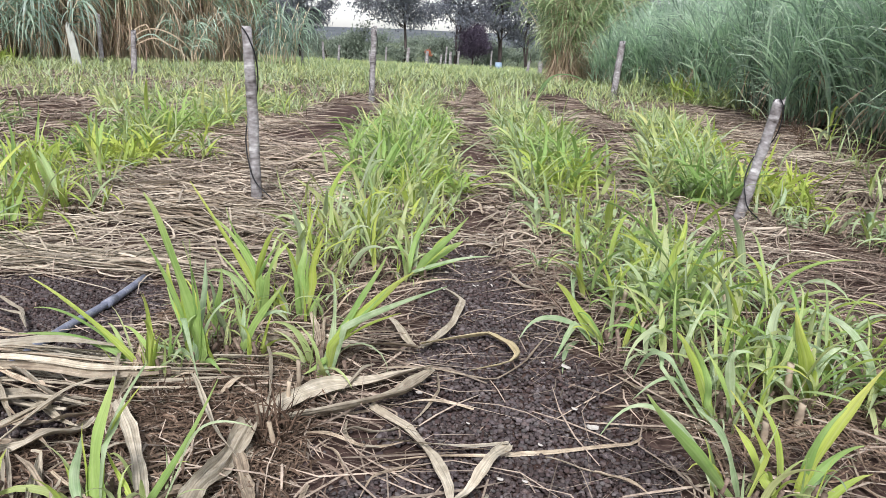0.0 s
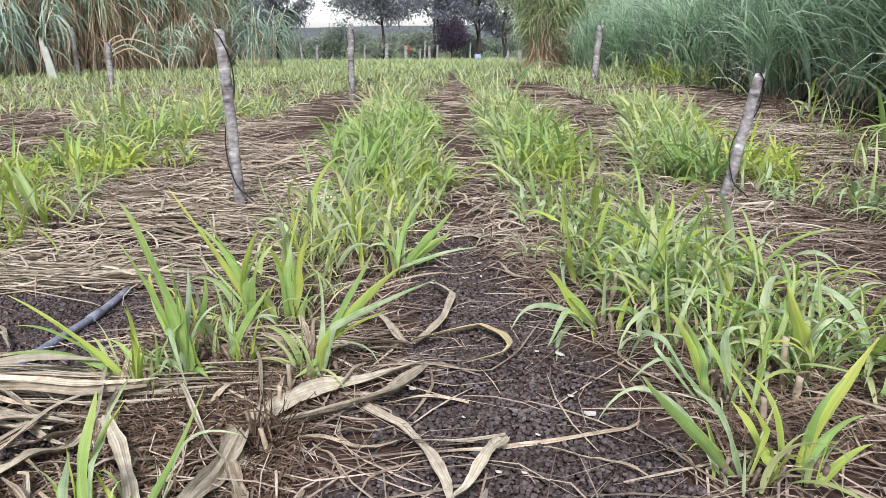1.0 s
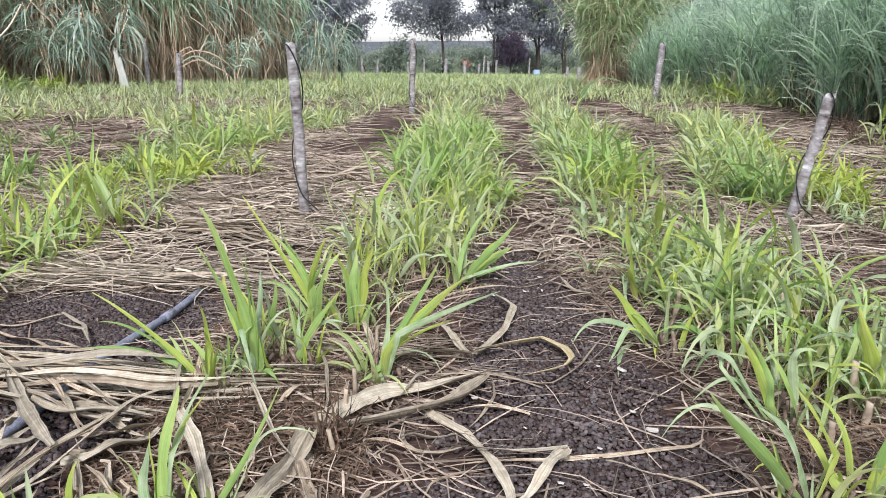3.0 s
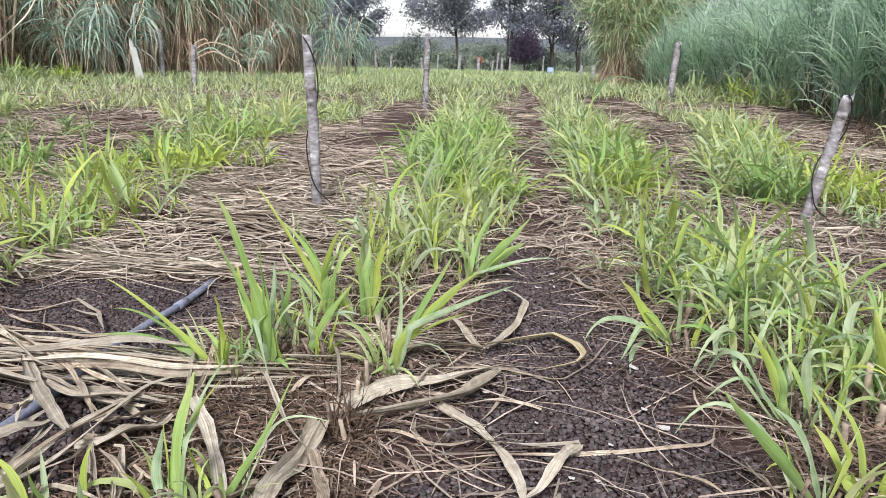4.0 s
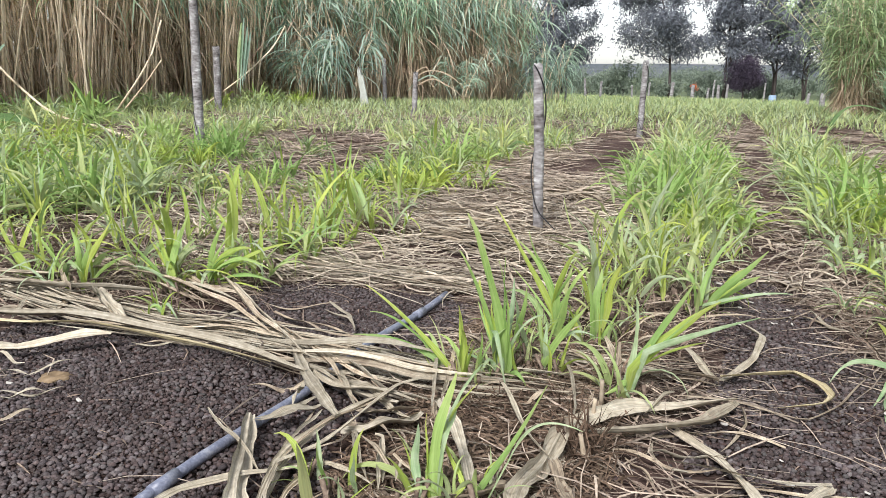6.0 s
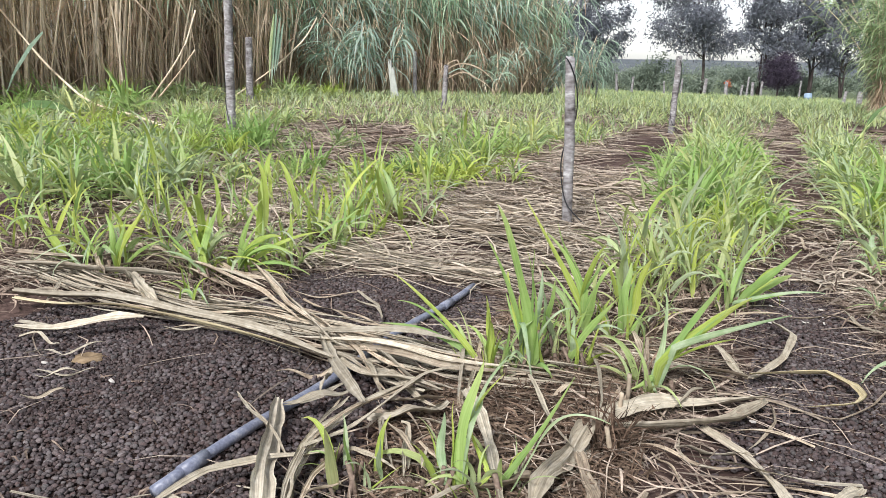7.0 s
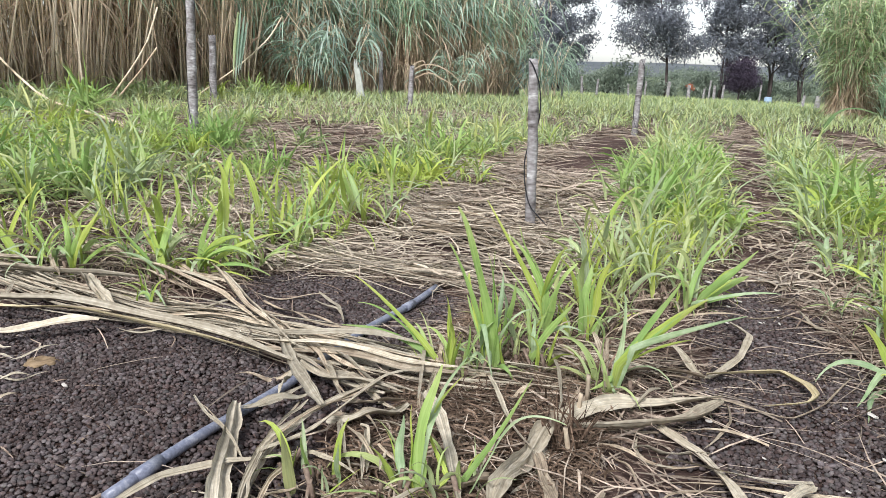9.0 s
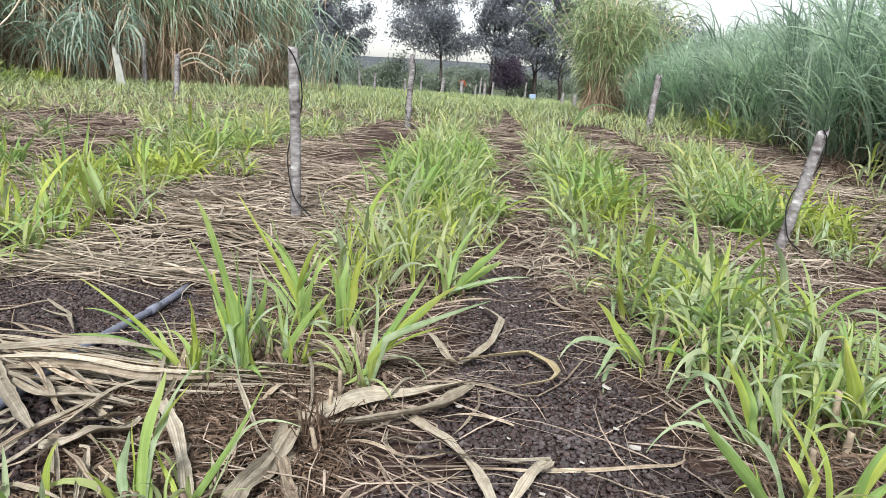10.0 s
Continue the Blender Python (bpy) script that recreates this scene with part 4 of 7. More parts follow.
def edge_tufts():
    """Taller tufts at the foot of the tall grass."""
    rng = np.random.default_rng(25)
    for k in range(22):
        y = rng.uniform(6.5, 15.5)
        x = np.interp(y, [6, 11, 15.5], [-9.2, -10.4, -9.9]) + rng.uniform(0.0, 1.4)
        ob = thing("grass_clump", CLUMPS[int(rng.integers(0, len(CLUMPS)))], "ragged green grass tuft before the tall grass", "grass", IN_ROWS)
        s = rng.uniform(1.1, 1.7)
        ob.matrix_world = Matrix.Translation((x, y, float(ground_z(x, y)))) @ Matrix.Rotation(rng.uniform(0, 6.28), 4, "Z") @ Matrix.Diagonal((s, s, s * 1.1, 1))


edge_tufts()


def bank_tufts():
    """Light green tufts at the foot of the grass bank."""
    rng = np.random.default_rng(28)
    for y in np.concatenate([[5.2], np.arange(12.4, 19.0, 0.8)]):
        x = np.interp(y, [3.6, 5.6, 7.6, 10.3, 12.6, 14.6, 18.5], [3.1, 3.3, 3.7, 4.05, 3.8, 3.5, 3.7]) + rng.normal(0, 0.12)
        ob = thing("grass_clump", CLUMPS[int(rng.integers(0, len(CLUMPS)))], "light green grass tuft before the tall grass bank", "grass", IN_ROWS)
        s = rng.uniform(1.2, 2.0)
        ob.matrix_world = Matrix.Translation((x, y, float(ground_z(x, y)))) @ Matrix.Rotation(rng.uniform(0, 6.28), 4, "Z") @ Matrix.Diagonal((s, s, s * 1.1, 1))


bank_tufts()


def far_grass():
    """The green cover of the far field, too dense to count."""
    rng = np.random.default_rng(31)
    N = 52000
    y = 8.2 + 33.8 * rng.uniform(0, 1, N) ** 1.6
    x = rng.uniform(-11.5, 4.3, N)
    keep = ~((np.abs(x + 0.02 * y - 0.25) < 0.22 - 0.02 * (y - 9))) & ~((x > -1.75) & (x < -0.95) & (y < 11.0)) & ~((x > 0.75) & (x < 1.6) & (y < 13.5)) & ~((x > 1.75 + 0.07 * y) & (y < 12.3))
    keep &= (np.sin(x * 5.2 + np.sin(y)) + np.sin(y * 1.9 + x) + rng.normal(0, 0.8, N) > -0.9 + 1.0 * (y < 12))
    x, y = x[keep], y[keep]
    N = len(x)
    b = Bag()
    base = np.stack([x, y, ground_z(x, y)], -1)
    blades(b, rng, base, rng.uniform(0, 6.28, N), rng.uniform(0.8, 1.45, N), rng.uniform(0.13, 0.33, N), rng.uniform(0.3, 1.6, N), rng.uniform(0.011, 0.022, N) * (1 + (y - 9) * 0.02), 4, 0.0, 0.4)
    thing("far_field_grass", b.mesh("far_field_grass", LEAF), "bright green young grass covering the far field", "grass", kind="stuff")


far_grass()


# ---- straw and manure ----
def pellet_area(x, y):
    """Where the manure lies open, with a ragged edge."""
    rag = 0.05 * np.sin(11 * x + 3 * y) + 0.04 * np.sin(17 * y + 5 * x) + 0.03 * np.sin(31 * (x - y))
    furrow = np.abs(x - (0.1 + 0.07 * (2.6 - y))) < 0.19 + 0.09 * np.clip(2.6 - y, -1, 1.5) + rag
    furrow &= (y > 0.85 + 1.5 * rag) & (y < 3.1 + 4 * rag)
    left = (x < -0.8 + rag) & (x > -2.2 + 1.5 * rag) & (y > 0.6 + 0.6 * rag) & (y < 1.6 - 0.2 * (x + 1.2) + rag)
    left2 = (x < -0.84 + rag) & (x > -1.65 + rag) & (y > 1.72) & (y < 2.42 + rag)
    return furrow | left | left2


def bare_earth(x, y):
    """How open the soil lies: 1 on the bare patches, 0 under full straw."""
    spots = ((-1.2, 7.0, 0.6, 1.9), (-1.3, 8.8, 0.4, 0.9), (0.1, 5.4, 0.28, 1.3), (0.05, 8.2, 0.3, 1.5), (1.1, 5.4, 0.3, 1.0), (1.15, 7.6, 0.3, 0.9), (-3.0, 6.0, 0.5, 0.6),
             (-1.2, 3.1, 0.3, 0.25), (2.4, 4.6, 0.4, 0.6), (-0.05, 3.5, 0.2, 0.4), (0.75, 2.9, 0.2, 0.3))
    k = sum(np.exp(-((x - a) / c) ** 2 - ((y - b) / d) ** 2) for a, b, c, d in spots)
    return np.clip(k + 0.35 * np.sin(3.7 * x + 1.1 * y) * np.sin(2.9 * y - 1.7 * x), 0, 1)


def litter(name, seed, N, box, width, length, mat, label, lift, pit=0.12, bias=0.0, curl=0.25):
    rng = np.random.default_rng(seed)
    x, y = rng.uniform(box[0], box[1], N), rng.uniform(box[2], box[3], N)
    if box[2] < 1:
        x, y = x + rng.normal(0, 0.35, N), np.where(y < 1.5, y - rng.exponential(0.3, N), y)
    keep = (~pellet_area(x, y) | (rng.uniform(0, 1, N) < pit)) & (rng.uniform(0, 1, N) > 0.97 * bare_earth(x, y))
    x, y = x[keep], y[keep]
    N = len(x)
    lay = 0.5 * np.sin(1.7 * x + 0.6 * y) + 0.4 * np.sin(2.9 * y)
    az = np.where(rng.uniform(0, 1, N) < bias, lay + rng.normal(0.0, 0.45, N), rng.uniform(0, 6.28, N))
    L = length * rng.uniform(0.35, 1.6, N)
    s = np.linspace(-0.5, 0.5, 4)
    ang = az[:, None] + rng.normal(0, curl, N)[:, None] * s[None] * 2
    C = np.empty((N, 4, 3))
    C[..., 0] = x[:, None] + L[:, None] * s[None] * np.cos(ang)
    C[..., 1] = y[:, None] + L[:, None] * s[None] * np.sin(ang)
    g = ground_z(C[..., 0], C[..., 1])
    C[..., 2] = g + 0.003 + lift * rng.uniform(0, 1, N)[:, None] ** 2 + rng.normal(0, 0.05, N)[:, None] * s[None] * L[:, None] + 0.006 * np.abs(rng.normal(0, 1, N))[:, None] * (0.25 - s[None] ** 2) * 4
    C[..., 2] = np.maximum(C[..., 2], g + 0.002)
    S = np.stack([-np.sin(ang), np.cos(ang), np.zeros_like(ang)], -1)
    r = rng.normal(0, 0.4, N)[:, None, None]
    S = S * np.cos(r) + np.array([0, 0, 1.0]) * np.sin(r)
    W = width * rng.uniform(0.4, 1.7, N)[:, None] * np.array([0.6, 1, 0.95, 0.25])[None]
    b = Bag()
    strips(b, C, S, W)
    thing(name, b.mesh(name, mat), label, "straw", kind="stuff")


litter("straw_litter", 41, 13000, (-3.4, 3.0, 0.7, 5.2), 0.0038, 0.24, STRAW, "pale dry straw strewn over the soil", 0.025, 0.04, 0.45)
litter("brown_straw", 44, 21000, (-3.4, 3.0, 0.7, 5.2), 0.004, 0.16, CHAFF, "dull brown rotting straw matted on the soil", 0.012, 0.03, 0.3)
litter("straw_litter", 42, 13000, (-9.0, 3.4, 5.0, 13.0), 0.008, 0.38, STRAW, "pale dry straw between the grass rows", 0.055, 1, 0.2, 0.4)
litter("brown_straw", 45, 10000, (-9.0, 3.4, 5.0, 13.0), 0.010, 0.3, CHAFF, "dull brown straw between the grass rows", 0.015, 1, 0.4)
litter("bleached_straw", 46, 3800, (-2.0, -0.55, 3.0, 9.5), 0.0065, 0.3, BLEACHED, "bleached straw swept round the stakes", 0.06, 1, 0.25, 0.45)
litter("bleached_straw", 47, 2300, (-0.3, 0.4, 3.0, 9.5), 0.0055, 0.24, BLEACHED, "bleached straw along the furrow", 0.045, 1, 0.15, 0.45)
litter("bleached_straw", 48, 2000, (0.7, 1.5, 3.0, 10.0), 0.0055, 0.3, BLEACHED, "bleached straw between the grass rows", 0.05, 1, 0.2, 0.45)
litter("bleached_straw", 49, 3500, (1.9, 3.0, 4.0, 9.0), 0.007, 0.3, BLEACHED, "bleached straw before the tall grass", 0.05, 1, 0.2, 0.45)
litter("fine_chaff", 53, 8500, (-0.8, -0.25, 1.02, 2.3), 0.0034, 0.06, DUFF, "brown chaff and broken sheaths round the tufts", 0.02, 0.05)
litter("straw_litter", 54, 600, (-0.8, -0.2, 1.02, 2.3), 0.0034, 0.15, STRAW, "short pale straw round the tufts", 0.025, 0.05)
litter("straw_litter", 55, 260, (-0.3, 0.7, 1.1, 3.4), 0.0028, 0.32, STRAW, "thin dry stems lying over the manure", 0.035, 1.0, 0.5, 0.5)
litter("brown_straw", 56, 3500, (0.55, 1.4, 1.4, 2.4), 0.003, 0.1, DUFF, "brown broken stems under the grass row", 0.03, 0.1)
litter("fine_chaff", 43, 26000, (-2.8, 2.4, 0.6, 4.0), 0.0032, 0.06, CHAFF, "fine brown chaff and broken straw", 0.008, 0.06)


def combed(seed, n, box, turn, sway, length, width, mat, label, lift=0.03):
    """Long dry stems and leaves combed one way in flowing swaths."""
    rng = np.random.default_rng(seed)
    x, y = rng.uniform(box[0], box[1], n), rng.uniform(box[2], box[3], n)
    keep = (~pellet_area(x, y) | (rng.uniform(0, 1, n) < 0.08)) & (rng.uniform(0, 1, n) > 0.93 * bare_earth(x, y))
    keep &= np.sin(2.3 * x + 1.9 * y) + np.sin(4.1 * y - 1.3 * x) + rng.normal(0, 0.7, n) > -0.7
    x, y = x[keep], y[keep]
    n = len(x)
    L = length * rng.uniform(0.35, 1.4, n)
    s = np.linspace(-0.5, 0.5, 7)
    flow = turn + sway * np.sin(1.1 * x + 0.7 * y) + 0.5 * sway * np.sin(3.3 * y + 1.2 * x) + rng.normal(0, 1, n) * np.where(rng.uniform(0, 1, n) < 0.5, 0.25, 0.9)
    ang = flow[:, None] + rng.normal(0, 1.3, n)[:, None] * s[None] + rng.normal(0, 0.5, n)[:, None] * s[None] ** 2 * 4
    step = (L / 6)[:, None]
    C = np.empty((n, 7, 3))
    C[..., 0] = x[:, None] + np.cumsum(np.cos(ang) * step, 1) - (L / 2)[:, None] * np.cos(flow)[:, None]
    C[..., 1] = y[:, None] + np.cumsum(np.sin(ang) * step, 1) - (L / 2)[:, None] * np.sin(flow)[:, None]
    g = ground_z(C[..., 0], C[..., 1])
    up = lift * rng.uniform(0, 1, n)[:, None] ** 1.6 * (1 + 0.5 * np.sin(s[None] * 6 + rng.uniform(0, 6, n)[:, None]))
    C[..., 2] = np.maximum(g + 0.003 + up, g + 0.003)
    S = np.stack([-np.sin(ang), np.cos(ang), np.zeros_like(ang)], -1)
    r = (rng.normal(0, 0.45, n)[:, None] + 0.5 * s[None] * rng.normal(0, 1, n)[:, None])[..., None]
    S = S * np.cos(r) + np.array([0, 0, 1.0]) * np.sin(r)
    W = width * rng.uniform(0.35, 1.8, n)[:, None] * np.array([0.5, 0.9, 1, 1, 0.95, 0.7, 0.2])[None]
    b = Bag()
    strips(b, C, S, W)
    thing("combed_straw", b.mesh("combed_straw", mat), label, "straw", kind="stuff")


SWATH = "pale dry stems combed into swaths over the soil"
combed(141, 2600, (-2.9, -0.55, 2.45, 4.3), -0.15, 0.35, 0.6, 0.0055, BLEACHED, SWATH, 0.05)
combed(142, 2400, (-2.6, -0.5, 4.0, 7.6), -0.35, 0.5, 0.6, 0.0065, STRAW, SWATH, 0.07)
combed(143, 2600, (-6.0, -2.4, 3.2, 8.0), 0.1, 0.6, 0.55, 0.0075, STRAW, SWATH, 0.08)
combed(144, 1000, (-0.35, 0.45, 2.7, 7.0), 1.2, 0.9, 0.35, 0.0055, STRAW, "dry stems trodden along the furrow", 0.04)
combed(145, 1500, (0.65, 1.6, 3.0, 9.0), 0.9, 0.8, 0.4, 0.006, STRAW, "pale dry stems between the grass rows", 0.05)
combed(149, 900, (2.3, 4.0, 8.0, 12.8), 0.5, 0.8, 0.5, 0.0085, STRAW, "dry stems before the tall grass bank", 0.05)
combed(146, 1100, (1.8, 3.1, 3.6, 8.5), 0.5, 0.8, 0.45, 0.006, CHAFF, "dry stems before the tall grass bank", 0.05)
combed(147, 900, (-0.5, 0.35, 7.0, 15.0), 1.3, 0.9, 0.4, 0.008, STRAW, "dry stems trodden along the furrow", 0.05)
combed(148, 1300, (-7.5, -2.0, 8.0, 13.0), 0.2, 0.7, 0.5, 0.009, STRAW, SWATH, 0.1)


def pellets(name, seed, detail, near, far):
    """Round manure pellets heaped side by side."""
    rng = np.random.default_rng(seed)
    bm = bmesh.new()
    if detail == 1:
        bmesh.ops.create_icosphere(bm, subdivisions=1, radius=1)
    else:
        bmesh.ops.create_uvsphere(bm, u_segments=6, v_segments=4, radius=1)
    bmesh.ops.triangulate(bm, faces=bm.faces[:])
    bv = np.array([v.co[:] for v in bm.verts])
    bf = np.array([[v.index for v in f.verts] for f in bm.faces])
    bm.free()
    step = 0.0102
    X, Y = np.meshgrid(np.arange(-2.1, 0.72, step), np.arange(near, far, step * 0.9))
    X = X + (np.arange(X.shape[0]) % 2)[:, None] * step / 2
    x, y = X.ravel() + rng.normal(0, 0.0034, X.size), Y.ravel() + rng.normal(0, 0.0034, X.size)
    stray = rng.uniform(0, 1, len(x)) < 0.05
    keep = (pellet_area(x, y) & (rng.uniform(0, 1, len(x)) < 0.93)) | (stray & (x > -1.0) & (x < 0.9) & (y < 2.6))
    x, y = x[keep], y[keep]
    N = len(x)
    r = 0.0053 * np.clip(rng.normal(1, 0.25, N), 0.4, 1.6)
    z = ground_z(x, y) + r * 0.1 + rng.uniform(0, 0.0045, N) + 0.003 * np.sin(23 * x) * np.sin(19 * y)
    q = rng.normal(0, 1, (N, 3, 3))
    q, _ = np.linalg.qr(q)
    sc = np.stack([r * rng.uniform(0.95, 1.5, N), r, r * rng.uniform(0.8, 1.05, N)], -1)
    lump = bv[None] * (1 + 0.13 * np.sin(3 * bv[None, :, :1] + rng.uniform(0, 6, N)[:, None, None]) + 0.1 * np.sin(4 * bv[None, :, 1:2] + rng.uniform(0, 6, N)[:, None, None]))
    v = np.einsum("nij,nkj->nki", q, lump * sc[:, None]) * np.array([1, 1, 0.68]) + np.stack([x, y, z], -1)[:, None]
    f = (bf[None] + (np.arange(N) * len(bv))[:, None, None]).reshape(-1, 3)
    b = Bag()
    b.add(v, f, 0.0)
    thing(name, b.mesh(name, PELLET), "dark brown dry manure pellets in the furrow", "manure", kind="stuff")


pellets("manure_pellets", 51, 2, 0.55, 1.6)
pellets("manure_pellets", 52, 1, 1.6, 3.4)


def crumbs(seed, n, near, far):
    """Broken crumbs and dust of the pellets, filling the hollows in drifts."""
    rng = np.random.default_rng(seed)
    x, y = rng.uniform(-2.1, 0.85, n), near + (far - near) * rng.uniform(0, 1, n) ** 1.3
    drift = np.sin(5.1 * x + 2.0 * y) * np.sin(4.3 * y - 1.7 * x) + 0.6 * np.sin(13 * x - 5 * y) * np.sin(11 * y + 3 * x)
    keep = pellet_area(x, y) & (rng.uniform(-1.1, 0.9, n) < drift)
    x, y, drift = x[keep], y[keep], drift[keep]
    N = len(x)
    bv = np.array([[1, 0, 0], [-1, 0, 0], [0, 1, 0], [0, -1, 0], [0, 0, 1], [0, 0, -1]], float)
    bf = np.array([[0, 2, 4], [2, 1, 4], [1, 3, 4], [3, 0, 4], [2, 0, 5], [1, 2, 5], [3, 1, 5], [0, 3, 5]])
    r = 0.0026 * np.clip(rng.normal(1, 0.45, N), 0.35, 2.2)
    z = ground_z(x, y) + rng.uniform(0.001, 0.0055, N) + 0.002 * np.clip(drift, 0, 1)
    q, _ = np.linalg.qr(rng.normal(0, 1, (N, 3, 3)))
    v = np.einsum("nij,nkj->nki", q, bv[None] * rng.uniform(0.6, 1.5, (N, 6, 1)) * r[:, None, None]) + np.stack([x, y, z], -1)[:, None]
    b = Bag()
    b.add(v, (bf[None] + (np.arange(N) * 6)[:, None, None]).reshape(-1, 3), 0.0)
    thing("manure_crumbs", b.mesh("manure_crumbs", CRUMB, False), "brown crumbled manure between the pellets", "manure", kind="stuff")


crumbs(53, 90000, 0.55, 3.0)


def dead_tuft(x, y, n, height, seed):
    """Broken brown stems and curled sheaths standing together."""
    rng = np.random.default_rng(seed)
    a, r = rng.uniform(0, 6.28, n), 0.05 * np.sqrt(rng.uniform(0, 1, n))
    base = np.stack([x + r * np.cos(a), y + r * np.sin(a), np.zeros(n)], -1)
    base[:, 2] = ground_z(base[:, 0], base[:, 1])
    b = Bag()
    blades(b, rng, base, rng.uniform(0, 6.28, n), rng.uniform(0.5, 1.5, n), height * rng.uniform(0.3, 1.1, n), rng.uniform(0, 2.4, n), rng.uniform(0.002, 0.007, n), 6, 0.3, 0.7, 0.004)
    thing("dead_tuft", b.mesh("dead_tuft", DUFF), "brown dead grass tuft with broken stems", "dry grass", "dead tufts")


dead_tuft(-0.311, 1.43, 120, 0.14, 1)
dead_tuft(-0.323, 1.87, 80, 0.12, 2)
dead_tuft(-0.41, 1.66, 45, 0.08, 3)
dead_tuft(-0.53, 1.84, 50, 0.09, 4)
dead_tuft(-0.25, 2.2, 50, 0.09, 5)
dead_tuft(-0.27, 1.34, 45, 0.07, 6)
dead_tuft(-0.57, 1.58, 40, 0.08, 7)
for k, (x, y) in enumerate(((-1.68, 3.18), (-1.76, 3.3), (-1.6, 3.3), (-1.82, 3.42), (-1.92, 2.93), (-1.8, 2.72), (-1.88, 4.7), (-1.74, 4.85), (-2.06, 5.2))):
    dead_tuft(x, y, 90, 0.14, 8 + k)


# ---- single plants, dry leaves and scraps near by ----
def grass_plant(x, y):
    root = tagged(new("grass_plant"), "young fodder grass plant with broad upright leaves", "grass", "single young plants")
    root.location = (x, y, float(ground_z(x, y)))
    tagged(part("stubble", STUBBLE[int(abs(x * 37 + y * 11)) % 5], root, "short tan cut stems"), kind="stuff")
    rng = np.random.default_rng(int(abs(x * 977 + y * 613) * 100) % 100000)
    for k in range(12):
        s, a = rng.uniform(0.35, 0.95), rng.uniform(0, 6.28)
        ob = part("leaf", SINGLE[int(rng.integers(0, len(SINGLE)))], root)
        ob.matrix_local = Matrix.Translation((0.045 * math.cos(a), 0.045 * math.sin(a), 0.0)) @ Matrix.Rotation(a + rng.normal(0, 0.8), 4, "Z") @ Matrix.Rotation(rng.normal(0.15, 0.3), 4, "Y") @ Matrix.Diagonal((s, s, s, 1))
    return root


def leaf(plant, start, bow, tip, width, turn, tint):
    """A folded blade from start to tip, bent towards bow; the foot joins the plant's base. Broad blades carry narrower ones fanned round them."""
    a, b, c = [np.array(k) - np.array(plant.location[:]) for k in (start, bow, tip)]
    mat, label = {"y": (LEAF_YELLOW, "yellow-green leaf"), "b": (LEAF_BLUE, "pale blue-green leaf"), "d": (LEAF_DARK, "dark green leaf")}.get(tint, (LEAF_VIVID, ""))
    one_blade(plant, a, b, c, width * (0.75 if plant.location.x < -1.5 else 0.95), turn, mat, label)
    if width > 0.024:
        rng = np.random.default_rng(int(abs(c[0] * 7919 + c[2] * 6007) * 1000) % 99991)
        for k in range(0 if plant.location.x > 0.3 else 1):
            swing = rng.uniform(0.1, 0.3) * rng.choice([-1, 1])
            size = rng.uniform(0.55, 0.85)
            ca, sa = math.cos(swing), math.sin(swing)
            bend = lambda p: a + size * np.array([ca * (p - a)[0] - sa * (p - a)[2], (p - a)[1] + 0.02 * swing, max(sa * (p - a)[0] + ca * (p - a)[2], 0.0)])
            one_blade(plant, a, bend(b), bend(c), width * rng.uniform(0.3, 0.5), turn + rng.normal(0, 0.3), LEAF_YELLOW if rng.uniform() < 0.35 else LEAF_VIVID, "")


def one_blade(plant, a, b, c, width, turn, mat, label):
    n = 13
    s = np.linspace(0, 1, n)[:, None]
    C = (1 - s) ** 2 * a + 2 * s * (1 - s) * b + s * s * c
    foot = np.array([a[0] * 0.35, a[1] * 0.35, 0.0])
    if a[2] > 0.02:
        lead = foot + (a - foot) * np.linspace(0, 0.85, 4)[:, None]
        C = np.concatenate([lead, C])
    k = np.linspace(0, 1, len(C))
    C = C + np.array([0.35, 0.2, 0])[None] * width * np.sin(k * 9 + turn * 5)[:, None] * 0.25
    C[:, 2] = np.maximum(C[:, 2], 0.004)
    T = np.gradient(C, axis=0)
    T /= np.linalg.norm(T, axis=1, keepdims=True) + 1e-9
    face = np.array([math.sin(turn), -math.cos(turn) * 0.8, 0.6])
    S = np.cross(T, face)
    S /= np.linalg.norm(S, axis=1, keepdims=True) + 1e-9
    tw = (turn * 0.8 * np.sin(k * 3.0) + 0.25 * np.sin(k * 11 + turn * 9))[:, None]
    U = np.cross(T, S)
    S, U = S * np.cos(tw) + U * np.sin(tw), np.cross(T, S * np.cos(tw) + U * np.sin(tw))
    prof = np.clip(0.32 + 1.9 * k, 0, 1) * np.clip(1.06 - k ** 1.7, 0.02, 1) ** 0.9 * (1 + 0.07 * np.sin(k * 23 + turn * 7))
    bag = Bag()
    strips(bag, C[None], S[None], (width * prof)[None], U[None], 0.16 + 0.12 * abs(turn))
    part("leaf", bag.mesh("leaf", mat), plant, label)


def stray_blade(points, width, mat, label):
    """One long broad leaf of the tall grass, hanging or lying by itself."""
    C = smooth_line(points, 16)
    k = np.linspace(0, 1, 16)
    T = np.gradient(C, axis=0)
    T /= np.linalg.norm(T, axis=1, keepdims=True) + 1e-9
    S = np.cross(T, np.array([0.45, 0.85, -0.3]))
    S /= np.linalg.norm(S, axis=1, keepdims=True) + 1e-9
    bag = Bag()
    strips(bag, C[None], S[None], (width * np.clip(0.4 + 2 * k, 0, 1) * np.clip(1 - k ** 4, 0.05, 1))[None], np.cross(T, S)[None], 0.15)
    thing("grass_frond", bag.mesh("grass_frond", mat), label, "grass leaf", "long leaves of the tall grass")


